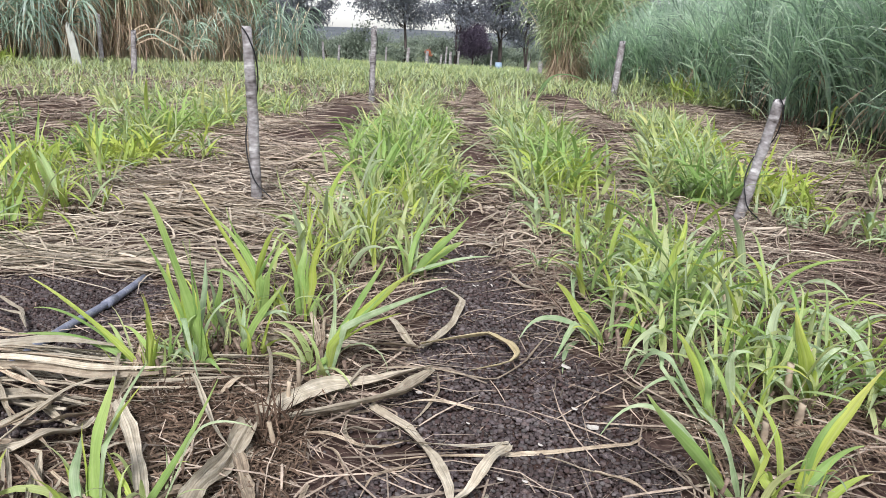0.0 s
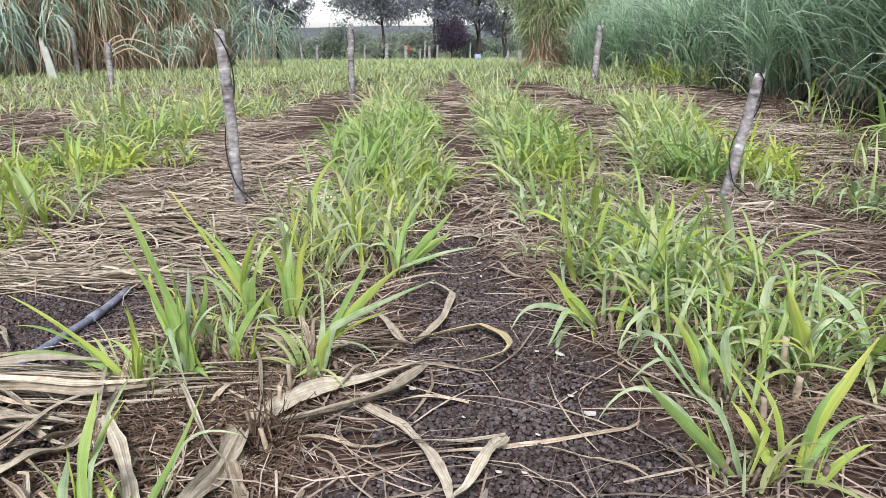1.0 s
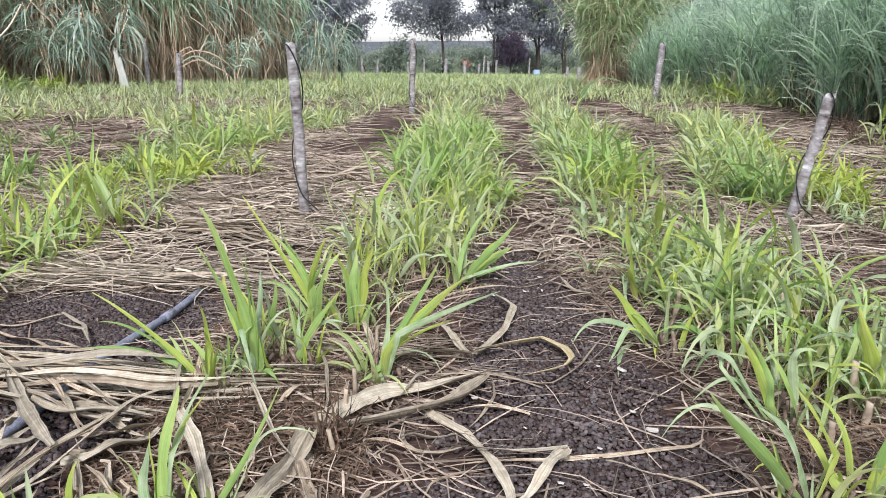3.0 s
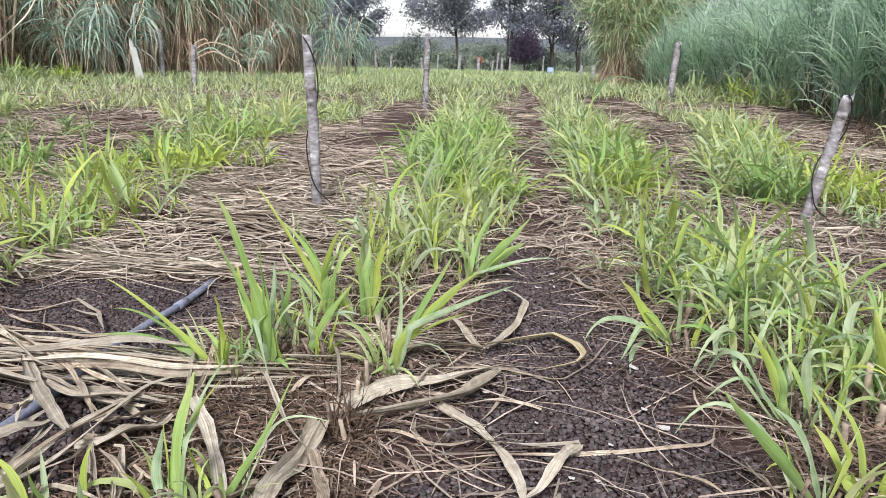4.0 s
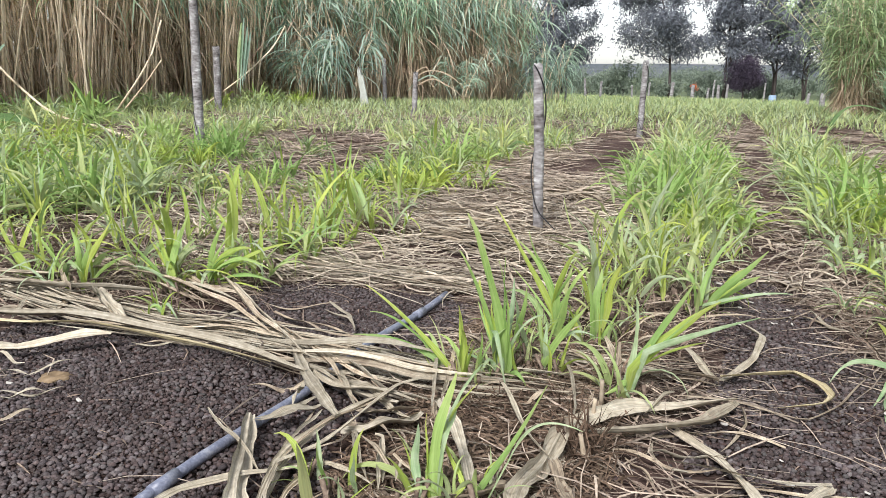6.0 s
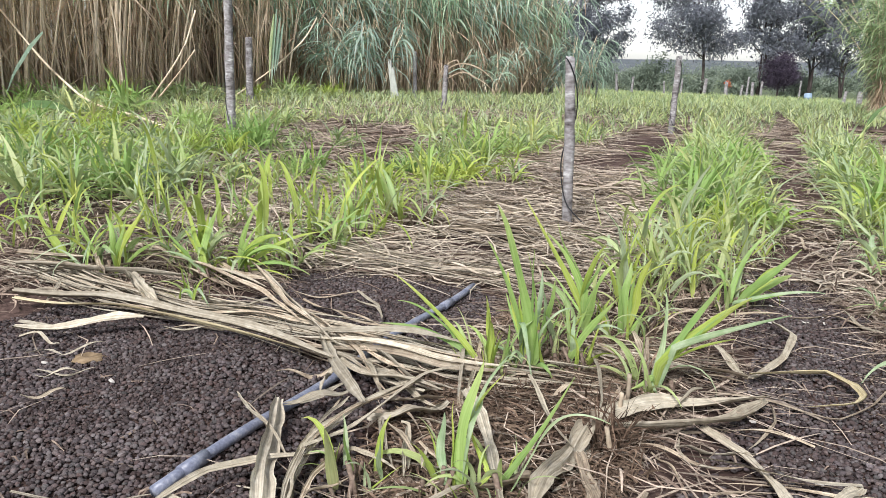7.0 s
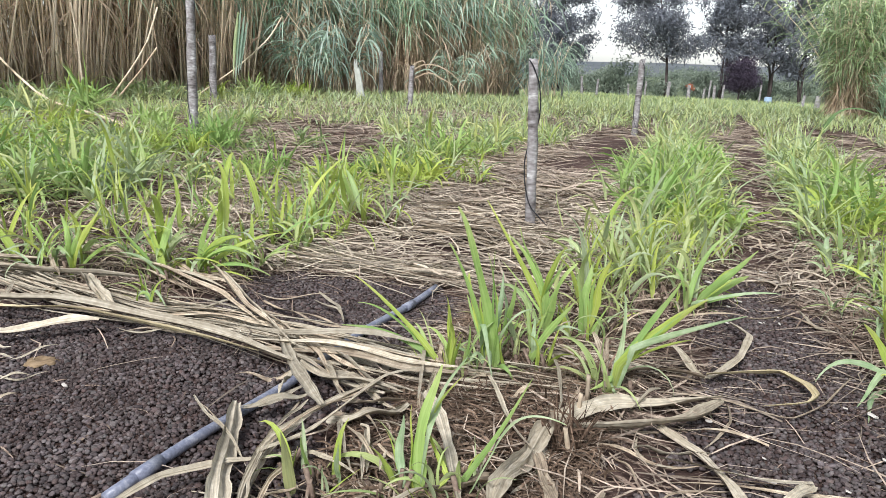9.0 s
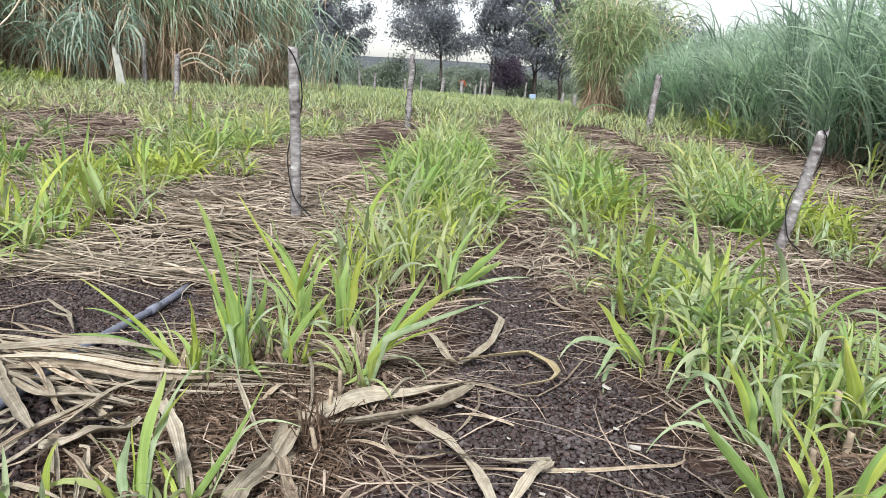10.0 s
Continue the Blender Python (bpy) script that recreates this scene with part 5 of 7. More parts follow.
def dry_leaf(points, width, seed, tone, heap=None):
    """A withered blade lying in folds on the litter."""
    rng = np.random.default_rng(900 + seed)
    n = 22
    C = smooth_line(points, n, 6)
    k = np.linspace(0, 1, n)
    C[:, 2] += ground_z(C[:, 0], C[:, 1]) + 0.008 * np.sin(k * rng.uniform(4, 9) + rng.uniform(0, 6))
    C[:, 2] = np.maximum(C[:, 2], ground_z(C[:, 0], C[:, 1]) + 0.006)
    T = np.gradient(C, axis=0)
    T /= np.linalg.norm(T, axis=1, keepdims=True) + 1e-9
    r = rng.normal(0, 0.25) + 0.5 * np.sin(k * rng.uniform(2, 5) + rng.uniform(0, 6))
    S0 = np.cross(T, np.array([0, 0, 1.0]))
    S0 /= np.linalg.norm(S0, axis=1, keepdims=True) + 1e-9
    U0 = np.cross(S0, T)
    S = S0 * np.cos(r)[:, None] + U0 * np.sin(r)[:, None]
    U = np.cross(S, T)
    blunt = width > 0.02
    W = width * np.clip((0.8 if blunt else 0.5) + 2 * k, 0, 1) * np.clip(1.12 - k ** (9 if blunt else 4), 0.45 if blunt else 0.1, 1) * (1 + 0.12 * np.sin(k * 17 + seed) + 0.06 * np.sin(k * 41 + seed))
    cols = np.array([-0.5, -0.28, -0.06, 0.0, 0.06, 0.3, 0.5])
    pleat = np.array([0.12, -0.05, 0.02, 0.1, 0.02, -0.07, 0.13]) * rng.uniform(0.6, 2.2) * (1.2 if width > 0.02 else 1) + rng.normal(0, 0.02, 7)
    v = C[:, None] + S[:, None] * (W[:, None] * cols)[..., None] + U[:, None] * (W[:, None] * pleat)[..., None]
    m = len(cols)
    q = (np.arange(n - 1)[:, None] * m + np.arange(m - 1)[None]).reshape(-1)
    b = Bag() if heap is None else heap
    b.add(v, np.stack([q, q + 1, q + m + 1, q + m], -1), np.broadcast_to(k[:, None], (n, m)), 2 * cols[None, :])
    if heap is not None:
        return
    mat, label = {"w": (DRYLEAF, "broad bleached dry grass leaf lying on the litter"), "y": (DRYYELLOW, "curled yellowing dry grass leaf on the ground")}.get(tone, (STRAWLEAF, "narrow brown dry grass leaf on the ground"))
    thing("dry_leaf", b.mesh("dry_leaf", mat), label, "dry leaf", "dry leaves on the litter")


def chip(x, y, size, turn):
    bm = bmesh.new()
    bmesh.ops.create_cube(bm, size=1.0)
    bmesh.ops.bevel(bm, geom=bm.edges[:], offset=0.15, segments=1)
    for v in bm.verts:
        v.co.x *= 1 + 0.3 * v.co.y
        v.co.z += 0.25 * v.co.x * v.co.x
    bmesh.ops.scale(bm, vec=(size, size * 0.45, size * 0.22), verts=bm.verts)
    me = bpy.data.meshes.new("stem_chip")
    bm.to_mesh(me)
    bm.free()
    me.materials.append(CHIP)
    ob = thing("stem_chip", me, "small white chip of cut stem on manure", "plant scrap", "pale chips")
    ob.matrix_world = pose(x, y, float(ground_z(x, y)) + 0.014, math.degrees(turn) * 0.3, 10, math.degrees(turn))


def cut_stub(x, y, height, radius, lean):
    mat = STRAWLEAF
    b = Bag()
    z = np.linspace(-0.02, height, 7)
    P = np.stack([lean * z, 0.3 * lean * z, z], -1)[None]
    R = radius * (1 + 0.12 * np.sin(np.arange(7) * 2.1))
    tubes(b, P, R[None], 9)
    v = b.v[0].reshape(7, 9, 3)
    v[-1, :, 2] += 0.4 * radius * np.sin(np.arange(9) * 2.4)
    ob = thing("cut_stub", b.mesh("cut_stub", mat), "dry tan cut grass stub standing in litter", "stub", "cut stubs")
    ob.location = (x, y, float(ground_z(x, y)))


def crust(x, y):
    rng = np.random.default_rng(77)
    a = np.linspace(0, 6.283, 17)[:-1]
    rings = []
    for r, h in ((0.036, 0.0), (0.031, 0.006), (0.021, 0.009), (0.009, 0.006), (0.003, 0.004)):
        rr = r * (1 + rng.normal(0, 0.1, 16))
        rings.append(np.stack([rr * np.cos(a) * 1.15, rr * np.sin(a), np.full(16, h)], -1))
    v = np.array(rings)
    q = np.arange(4)[:, None] * 16
    k = np.arange(16)
    f = np.stack(np.broadcast_arrays(q + k, q + (k + 1) % 16, q + 16 + (k + 1) % 16, q + 16 + k), -1).reshape(-1, 4)
    b = Bag()
    b.add(v, f, 0.0)
    b.f.append(list(range(64, 80)))
    ob = thing("ochre_mound", b.mesh("ochre_mound", PATCH), "small ochre earth mound on the manure", "earth mound")
    ob.location = (x, y, float(ground_z(x, y)) + 0.004)


def bundle(name_seed, ends, n, spread, width, heap=None):
    """Long dry leaves swept side by side into a swath."""
    rng = np.random.default_rng(name_seed)
    for k in range(n):
        off = rng.normal(0, 1, 2) * spread
        a, c = sorted(rng.uniform(0, 1, 2))
        if c - a < 0.35:
            a, c = max(0, a - 0.3), min(1, c + 0.3)
        p = smooth_line(ends, 24)[int(a * 23):int(c * 23) + 1]
        i = np.linspace(0, len(p) - 1, 4).astype(int)
        tilt = rng.normal(0, 0.05)
        pts = [(q[0] + off[0] * 0.4, q[1] + off[1] + tilt * (j - 1.5) * 0.5, 0.012 + abs(rng.normal(0, 0.014))) for j, q in enumerate(p[i])]
        dry_leaf(pts, width * rng.uniform(0.45, 1.3), name_seed * 50 + k, rng.choice(["w", "", "w", "w"]), heap)


FAR_HEAP = Bag()
bundle(3, [(-2.6, 1.85, 0), (-1.9, 1.72, 0), (-1.3, 1.72, 0), (-0.85, 1.62, 0), (-0.35, 1.75, 0)], 110, 0.05, 0.0078)
bundle(4, [(-3.0, 2.85, 0), (-2.2, 2.62, 0), (-1.4, 2.6, 0), (-0.7, 2.45, 0)], 95, 0.075, 0.0075)
bundle(5, [(-0.75, 1.85, 0), (-0.4, 1.98, 0), (-0.05, 2.0, 0)], 30, 0.035, 0.008)
bundle(6, [(-2.7, 2.3, 0), (-2.1, 2.2, 0), (-1.6, 2.0, 0)], 24, 0.09, 0.014, FAR_HEAP)
bundle(7, [(-1.5, 3.6, 0), (-1.1, 3.45, 0), (-0.6, 3.1, 0)], 90, 0.2, 0.014, FAR_HEAP)
bundle(8, [(-1.3, 5.2, 0), (-0.9, 4.9, 0), (-0.55, 4.4, 0)], 90, 0.25, 0.015, FAR_HEAP)
bundle(9, [(0.8, 3.2, 0), (0.9, 4.2, 0), (0.95, 5.5, 0)], 70, 0.2, 0.013, FAR_HEAP)
bundle(10, [(2.0, 4.2, 0), (2.5, 5.0, 0), (2.7, 6.5, 0)], 70, 0.3, 0.014, FAR_HEAP)


def strew(seed, n, box, length, width, heap=None):
    """Loose dry leaves lying every way."""
    rng = np.random.default_rng(seed)
    made = 0
    while made < n:
        x, y = rng.uniform(box[0], box[1]), rng.uniform(box[2], box[3])
        if pellet_area(np.array(x), np.array(y)) and rng.uniform() > 0.12:
            continue
        az, L, c = rng.uniform(0, 6.28), length * rng.uniform(0.5, 1.4), rng.normal(0, 0.5)
        pts = [(x + L * (u * math.cos(az) - c * u * u * math.sin(az)), y + L * (u * math.sin(az) + c * u * u * math.cos(az)), 0.008 + abs(rng.normal(0, 0.008))) for u in (-0.5, -0.25, 0.0, 0.25, 0.5)]
        dry_leaf(pts, width * rng.uniform(0.4, 1.4), seed * 100 + made, rng.choice(["w", "", ""]), heap)
        made += 1


strew(91, 30, (-1.1, 0.15, 0.95, 1.75), 0.2, 0.012)
strew(92, 40, (0.45, 1.2, 1.2, 2.2), 0.18, 0.01, FAR_HEAP)
strew(93, 70, (-0.35, 0.45, 2.6, 4.5), 0.2, 0.01, FAR_HEAP)
strew(94, 60, (-2.6, -0.7, 2.6, 4.6), 0.25, 0.012, FAR_HEAP)
strew(95, 90, (-2.4, 2.2, 4.5, 8.0), 0.3, 0.016, FAR_HEAP)
thing("dry_leaf_litter", FAR_HEAP.mesh("dry_leaf_litter", STRAWLEAF), "loose withered grass leaves between the rows", "straw", kind="stuff")

def strew_chips():
    rng = np.random.default_rng(97)
    for k in range(60):
        y = 2.5 + 3.2 * rng.uniform() ** 1.3
        chip(rng.normal(0.1, 0.16), y, rng.uniform(0.006, 0.014), rng.uniform(-1.5, 1.5))


strew_chips()
for dx, lift in ((0.0, 0.0), (0.06, 0.08), (0.13, -0.06), (0.19, -0.16)):
    stray_blade([(-8.5 + dx, 12.0, 1.55 + lift), (-8.54 + dx, 11.93, 1.0), (-8.56 + dx * 0.8, 11.9, 0.4 - lift)], 0.11, TALL_PALE if lift else TALL_YELLOW, "broad green leaf hanging before the tall grass")
stray_blade([(-8.35, 7.0, 1.0), (-8.57, 7.0, 0.84), (-8.9, 7.0, 0.51), (-9.1, 7.0, 0.2)], 0.14, TALL_PALE, "broad pale green leaf hanging before the tall grass")
stray_blade([(-8.5, 6.6, 0.1), (-7.9, 6.45, 0.2), (-7.5, 6.4, 0.2), (-7.1, 6.3, 0.1)], 0.1, LEAF_DARK, "broad green leaf bent down over the young grass")
stray_blade([(-8.5, 6.3, 0.05), (-7.8, 6.2, 0.13), (-7.1, 6.1, 0.04)], 0.08, LEAF, "broad green leaf bent down over the young grass")
for dx, dy, lift, reach, mat in ((0.0, 0.0, 0.0, 0.0, DRYTALL), (0.12, -0.2, -0.08, -0.35, TALL_PALE), (-0.1, 0.1, 0.06, -0.6, DRYTALL), (0.2, -0.3, -0.14, -0.15, DRYTALL)):
    stray_blade([(-6.3 + dx, 14.2 + dy, 0.4), (-5.9 + dx, 13.8 + dy, 0.7 + lift), (-5.6 + dx, 13.7 + dy, 0.82 + lift), (-5.2 + dx + reach * 0.5, 13.5 + dy, 0.76 + 1.6 * lift), (-4.95 + dx + reach * 0.8, 13.5 + dy, 0.62 + lift), (-4.8 + dx + reach, 13.5 + dy, 0.45 + lift), (-4.68 + dx + reach, 13.5 + dy, 0.15)],
                0.024, mat, "bleached leaf arching out of the tall grass")
for k, (x, y) in enumerate(((3.0, 7.2), (3.3, 8.0), (3.55, 8.8), (3.7, 9.6), (3.2, 6.4), (2.95, 5.5), (3.75, 10.6))):
    dead_tuft(x, y, 70, 0.3, 40 + k)
p = grass_plant(-0.593, 1.774)
leaf(p, (-0.582, 1.766, 0.034), (-0.614, 1.727, 0.338), (-0.682, 1.708, 0.441), 0.0401, -0.21, "")
leaf(p, (-0.606, 1.785, 0.040), (-0.677, 1.760, 0.309), (-0.724, 1.779, 0.329), 0.0234, -0.45, "")
leaf(p, (-0.616, 1.781, 0.056), (-0.682, 1.830, 0.231), (-0.693, 1.856, 0.234), 0.0256, -0.27, "y")
leaf(p, (-0.590, 1.764, 0.049), (-0.587, 1.817, 0.182), (-0.591, 1.854, 0.251), 0.0240, 0.34, "b")
leaf(p, (-0.599, 1.773, 0.060), (-0.576, 1.720, 0.271), (-0.581, 1.716, 0.338), 0.0188, -0.44, "")
leaf(p, (-0.617, 1.767, 0.062), (-0.623, 1.781, 0.162), (-0.640, 1.802, 0.189), 0.0266, -0.44, "y")
leaf(p, (-0.615, 1.778, 0.057), (-0.603, 1.657, 0.263), (-0.550, 1.667, 0.012), 0.0226, 0.40, "b")
leaf(p, (-0.623, 1.764, 0.017), (-0.626, 1.714, 0.073), (-0.701, 1.765, 0.056), 0.0153, -0.50, "b")
leaf(p, (-0.586, 1.774, 0.001), (-0.532, 1.700, 0.075), (-0.514, 1.707, 0.012), 0.0164, -0.18, "")
leaf(p, (-0.604, 1.763, 0.019), (-0.627, 1.744, 0.092), (-0.633, 1.706, 0.025), 0.0166, 0.20, "b")
leaf(p, (-0.591, 1.786, 0.056), (-0.527, 1.718, 0.203), (-0.492, 1.810, 0.174), 0.0137, -0.18, "b")
p = grass_plant(-0.696, 1.712)
leaf(p, (-0.700, 1.701, 0.015), (-0.825, 1.708, 0.161), (-0.963, 1.714, 0.226), 0.0191, -0.26, "y")
leaf(p, (-0.762, 1.710, 0.055), (-0.889, 1.744, 0.088), (-0.988, 1.699, 0.089), 0.0222, 0.34, "")
leaf(p, (-0.793, 1.719, 0.089), (-0.869, 1.674, 0.179), (-0.920, 1.657, 0.173), 0.0108, 0.44, "")
p = grass_plant(-0.663, 1.725)
leaf(p, (-0.678, 1.739, 0.008), (-0.739, 1.844, 0.079), (-0.711, 1.753, 0.189), 0.0171, 0.17, "y")
leaf(p, (-0.673, 1.733, 0.011), (-0.708, 1.726, 0.106), (-0.770, 1.767, 0.098), 0.0153, 0.14, "")
leaf(p, (-0.663, 1.739, 0.002), (-0.629, 1.730, 0.081), (-0.634, 1.705, 0.141), 0.0137, -0.12, "")
p = grass_plant(-0.614, 1.929)
leaf(p, (-0.611, 1.935, 0.006), (-0.585, 1.917, 0.124), (-0.571, 1.911, 0.214), 0.0225, 0.30, "")
leaf(p, (-0.609, 1.930, 0.016), (-0.592, 1.944, 0.118), (-0.603, 1.886, 0.204), 0.0165, 0.44, "b")
leaf(p, (-0.602, 1.917, 0.022), (-0.552, 1.929, 0.109), (-0.530, 1.865, 0.184), 0.0134, -0.35, "")
p = grass_plant(-0.511, 1.858)
leaf(p, (-0.505, 1.848, 0.026), (-0.442, 1.841, 0.146), (-0.387, 1.801, 0.215), 0.0270, 0.05, "")
leaf(p, (-0.499, 1.845, 0.048), (-0.490, 1.819, 0.102), (-0.512, 1.889, 0.129), 0.0202, -0.10, "b")
leaf(p, (-0.498, 1.858, 0.036), (-0.455, 1.845, 0.155), (-0.369, 1.836, 0.126), 0.0172, 0.43, "b")
p = grass_plant(-0.536, 2.130)
leaf(p, (-0.531, 2.125, 0.028), (-0.482, 2.022, 0.203), (-0.441, 2.067, 0.247), 0.0441, -0.31, "")
leaf(p, (-0.532, 2.126, 0.045), (-0.544, 2.115, 0.159), (-0.515, 2.143, 0.229), 0.0359, -0.43, "")
leaf(p, (-0.534, 2.123, 0.098), (-0.560, 2.120, 0.214), (-0.658, 2.104, 0.301), 0.0243, 0.03, "")
leaf(p, (-0.519, 2.131, 0.027), (-0.639, 2.198, 0.222), (-0.764, 2.225, 0.373), 0.0267, -0.39, "y")
leaf(p, (-0.543, 2.147, 0.133), (-0.599, 2.109, 0.245), (-0.635, 2.147, 0.321), 0.0162, -0.44, "")
leaf(p, (-0.542, 2.130, 0.104), (-0.524, 2.089, 0.235), (-0.475, 2.099, 0.283), 0.0256, 0.43, "y")
p = grass_plant(-0.414, 2.144)
leaf(p, (-0.418, 2.144, 0.010), (-0.428, 2.158, 0.159), (-0.417, 2.197, 0.216), 0.0330, 0.17, "")
leaf(p, (-0.408, 2.163, 0.012), (-0.380, 2.133, 0.194), (-0.349, 2.083, 0.264), 0.0340, -0.10, "y")
leaf(p, (-0.424, 2.133, 0.021), (-0.420, 2.113, 0.111), (-0.447, 2.093, 0.221), 0.0194, 0.19, "")
leaf(p, (-0.403, 2.139, 0.013), (-0.362, 2.171, 0.082), (-0.352, 2.147, 0.111), 0.0182, -0.35, "")
p = grass_plant(-0.291, 1.795)
leaf(p, (-0.284, 1.804, 0.027), (-0.247, 1.831, 0.160), (-0.275, 1.818, 0.249), 0.0224, -0.28, "b")
leaf(p, (-0.270, 1.801, 0.059), (-0.201, 1.829, 0.173), (-0.140, 1.801, 0.302), 0.0304, -0.13, "")
leaf(p, (-0.263, 1.792, 0.066), (-0.184, 1.839, 0.176), (-0.073, 1.835, 0.254), 0.0389, 0.44, "y")
leaf(p, (-0.236, 1.795, 0.116), (-0.150, 1.835, 0.159), (0.011, 1.722, 0.258), 0.0219, 0.32, "b")
leaf(p, (-0.280, 1.784, 0.035), (-0.292, 1.762, 0.027), (-0.323, 1.739, 0.012), 0.0193, 0.23, "")
leaf(p, (-0.302, 1.791, 0.001), (-0.296, 1.820, 0.029), (-0.254, 1.721, 0.012), 0.0196, -0.45, "b")
p = grass_plant(-0.149, 2.593)
leaf(p, (-0.134, 2.590, 0.016), (-0.060, 2.569, 0.116), (0.051, 2.579, 0.235), 0.0344, 0.33, "")
leaf(p, (-0.134, 2.595, 0.019), (-0.034, 2.645, 0.098), (0.033, 2.647, 0.132), 0.0430, 0.10, "")
leaf(p, (-0.134, 2.582, 0.031), (0.035, 2.562, 0.109), (0.135, 2.599, 0.095), 0.0153, -0.01, "b")
leaf(p, (-0.149, 2.576, 0.031), (-0.124, 2.671, 0.213), (-0.043, 2.691, 0.259), 0.0235, 0.17, "")
leaf(p, (-0.162, 2.602, 0.011), (-0.149, 2.535, 0.144), (-0.244, 2.660, 0.150), 0.0231, 0.46, "")
p = grass_plant(-0.534, 1.124)
leaf(p, (-0.535, 1.120, 0.024), (-0.529, 1.134, 0.157), (-0.507, 1.156, 0.254), 0.0430, -0.15, "")
leaf(p, (-0.512, 1.123, 0.145), (-0.545, 1.256, 0.149), (-0.478, 1.217, 0.252), 0.0260, -0.34, "b")
leaf(p, (-0.555, 1.115, 0.020), (-0.584, 1.147, 0.089), (-0.617, 1.259, 0.090), 0.0216, 0.18, "b")
leaf(p, (-0.474, 1.124, 0.054), (-0.526, 1.178, 0.092), (-0.522, 1.148, 0.126), 0.0135, -0.23, "y")
p = grass_plant(-0.470, 1.157)
leaf(p, (-0.464, 1.148, 0.017), (-0.421, 1.175, 0.085), (-0.342, 1.182, 0.248), 0.0164, 0.23, "")
leaf(p, (-0.400, 1.157, 0.106), (-0.348, 1.083, 0.251), (-0.261, 1.090, 0.216), 0.0107, -0.41, "b")
p = grass_plant(-0.724, 1.077)
leaf(p, (-0.724, 1.072, 0.025), (-0.700, 0.998, 0.111), (-0.683, 0.972, 0.174), 0.0158, -0.50, "")
leaf(p, (-0.672, 1.089, 0.014), (-0.679, 1.084, 0.050), (-0.642, 1.026, 0.134), 0.0148, 0.10, "b")
p = grass_plant(0.448, 2.041)
leaf(p, (0.431, 2.034, 0.021), (0.364, 2.103, 0.102), (0.293, 2.032, 0.190), 0.0413, 0.11, "y")
leaf(p, (0.428, 2.050, 0.021), (0.258, 2.095, 0.134), (0.204, 2.048, 0.012), 0.0185, -0.10, "b")
leaf(p, (0.353, 2.040, 0.074), (0.327, 1.982, 0.055), (0.289, 1.923, 0.012), 0.0208, 0.01, "b")
leaf(p, (0.372, 2.069, 0.010), (0.321, 2.003, 0.029), (0.302, 1.834, 0.012), 0.0193, -0.02, "b")
leaf(p, (0.438, 2.039, 0.016), (0.373, 1.981, 0.158), (0.352, 2.099, 0.073), 0.0150, 0.38, "")
p = grass_plant(0.569, 1.313)
leaf(p, (0.566, 1.322, 0.006), (0.433, 1.210, 0.169), (0.352, 1.193, 0.263), 0.0280, -0.44, "")
leaf(p, (0.486, 1.310, 0.105), (0.361, 1.270, 0.280), (0.297, 1.258, 0.150), 0.0134, 0.04, "b")
leaf(p, (0.572, 1.320, 0.007), (0.547, 1.316, 0.138), (0.482, 1.336, 0.177), 0.0318, 0.42, "b")
leaf(p, (0.640, 1.312, 0.013), (0.617, 1.359, 0.060), (0.569, 1.379, 0.130), 0.0346, 0.30, "y")
leaf(p, (0.610, 1.311, 0.103), (0.555, 1.250, 0.189), (0.504, 1.248, 0.255), 0.0179, 0.18, "y")
p = grass_plant(0.657, 1.629)
leaf(p, (0.660, 1.630, 0.020), (0.598, 1.543, 0.142), (0.564, 1.584, 0.200), 0.0303, 0.39, "")
leaf(p, (0.645, 1.626, 0.074), (0.605, 1.606, 0.211), (0.673, 1.611, 0.181), 0.0259, -0.32, "b")
leaf(p, (0.600, 1.632, 0.040), (0.581, 1.692, 0.148), (0.525, 1.677, 0.196), 0.0296, -0.31, "y")
leaf(p, (0.556, 1.637, 0.068), (0.508, 1.621, 0.155), (0.431, 1.612, 0.058), 0.0157, 0.18, "b")
leaf(p, (0.597, 1.626, 0.050), (0.607, 1.687, 0.128), (0.548, 1.656, 0.190), 0.0245, -0.43, "")
leaf(p, (0.504, 1.611, 0.153), (0.460, 1.650, 0.193), (0.444, 1.689, 0.073), 0.0147, 0.06, "b")
leaf(p, (0.484, 1.616, 0.137), (0.507, 1.696, 0.168), (0.446, 1.716, 0.122), 0.0124, -0.24, "b")
p = grass_plant(0.691, 1.349)
leaf(p, (0.698, 1.345, 0.023), (0.710, 1.344, 0.126), (0.809, 1.355, 0.265), 0.0475, 0.28, "y")
leaf(p, (0.699, 1.338, 0.031), (0.763, 1.373, 0.095), (0.831, 1.412, 0.083), 0.0212, -0.37, "")
leaf(p, (0.730, 1.350, 0.040), (0.740, 1.311, 0.088), (0.717, 1.231, 0.087), 0.0111, -0.10, "b")
leaf(p, (0.692, 1.346, 0.028), (0.686, 1.311, 0.153), (0.755, 1.352, 0.190), 0.0204, -0.30, "")
p = grass_plant(0.870, 1.756)
leaf(p, (0.866, 1.749, 0.032), (0.823, 1.696, 0.175), (0.791, 1.711, 0.249), 0.0487, -0.47, "y")
leaf(p, (0.876, 1.763, 0.026), (0.823, 1.683, 0.187), (0.933, 1.726, 0.132), 0.0257, 0.34, "b")
leaf(p, (0.852, 1.745, 0.047), (0.800, 1.777, 0.166), (0.773, 1.816, 0.142), 0.0240, -0.44, "")
leaf(p, (0.873, 1.750, 0.047), (0.917, 1.800, 0.208), (1.017, 1.779, 0.086), 0.0266, -0.48, "b")
leaf(p, (0.870, 1.765, 0.025), (0.785, 1.804, 0.175), (0.896, 1.860, 0.221), 0.0324, 0.08, "")
p = grass_plant(-2.174, 1.937)
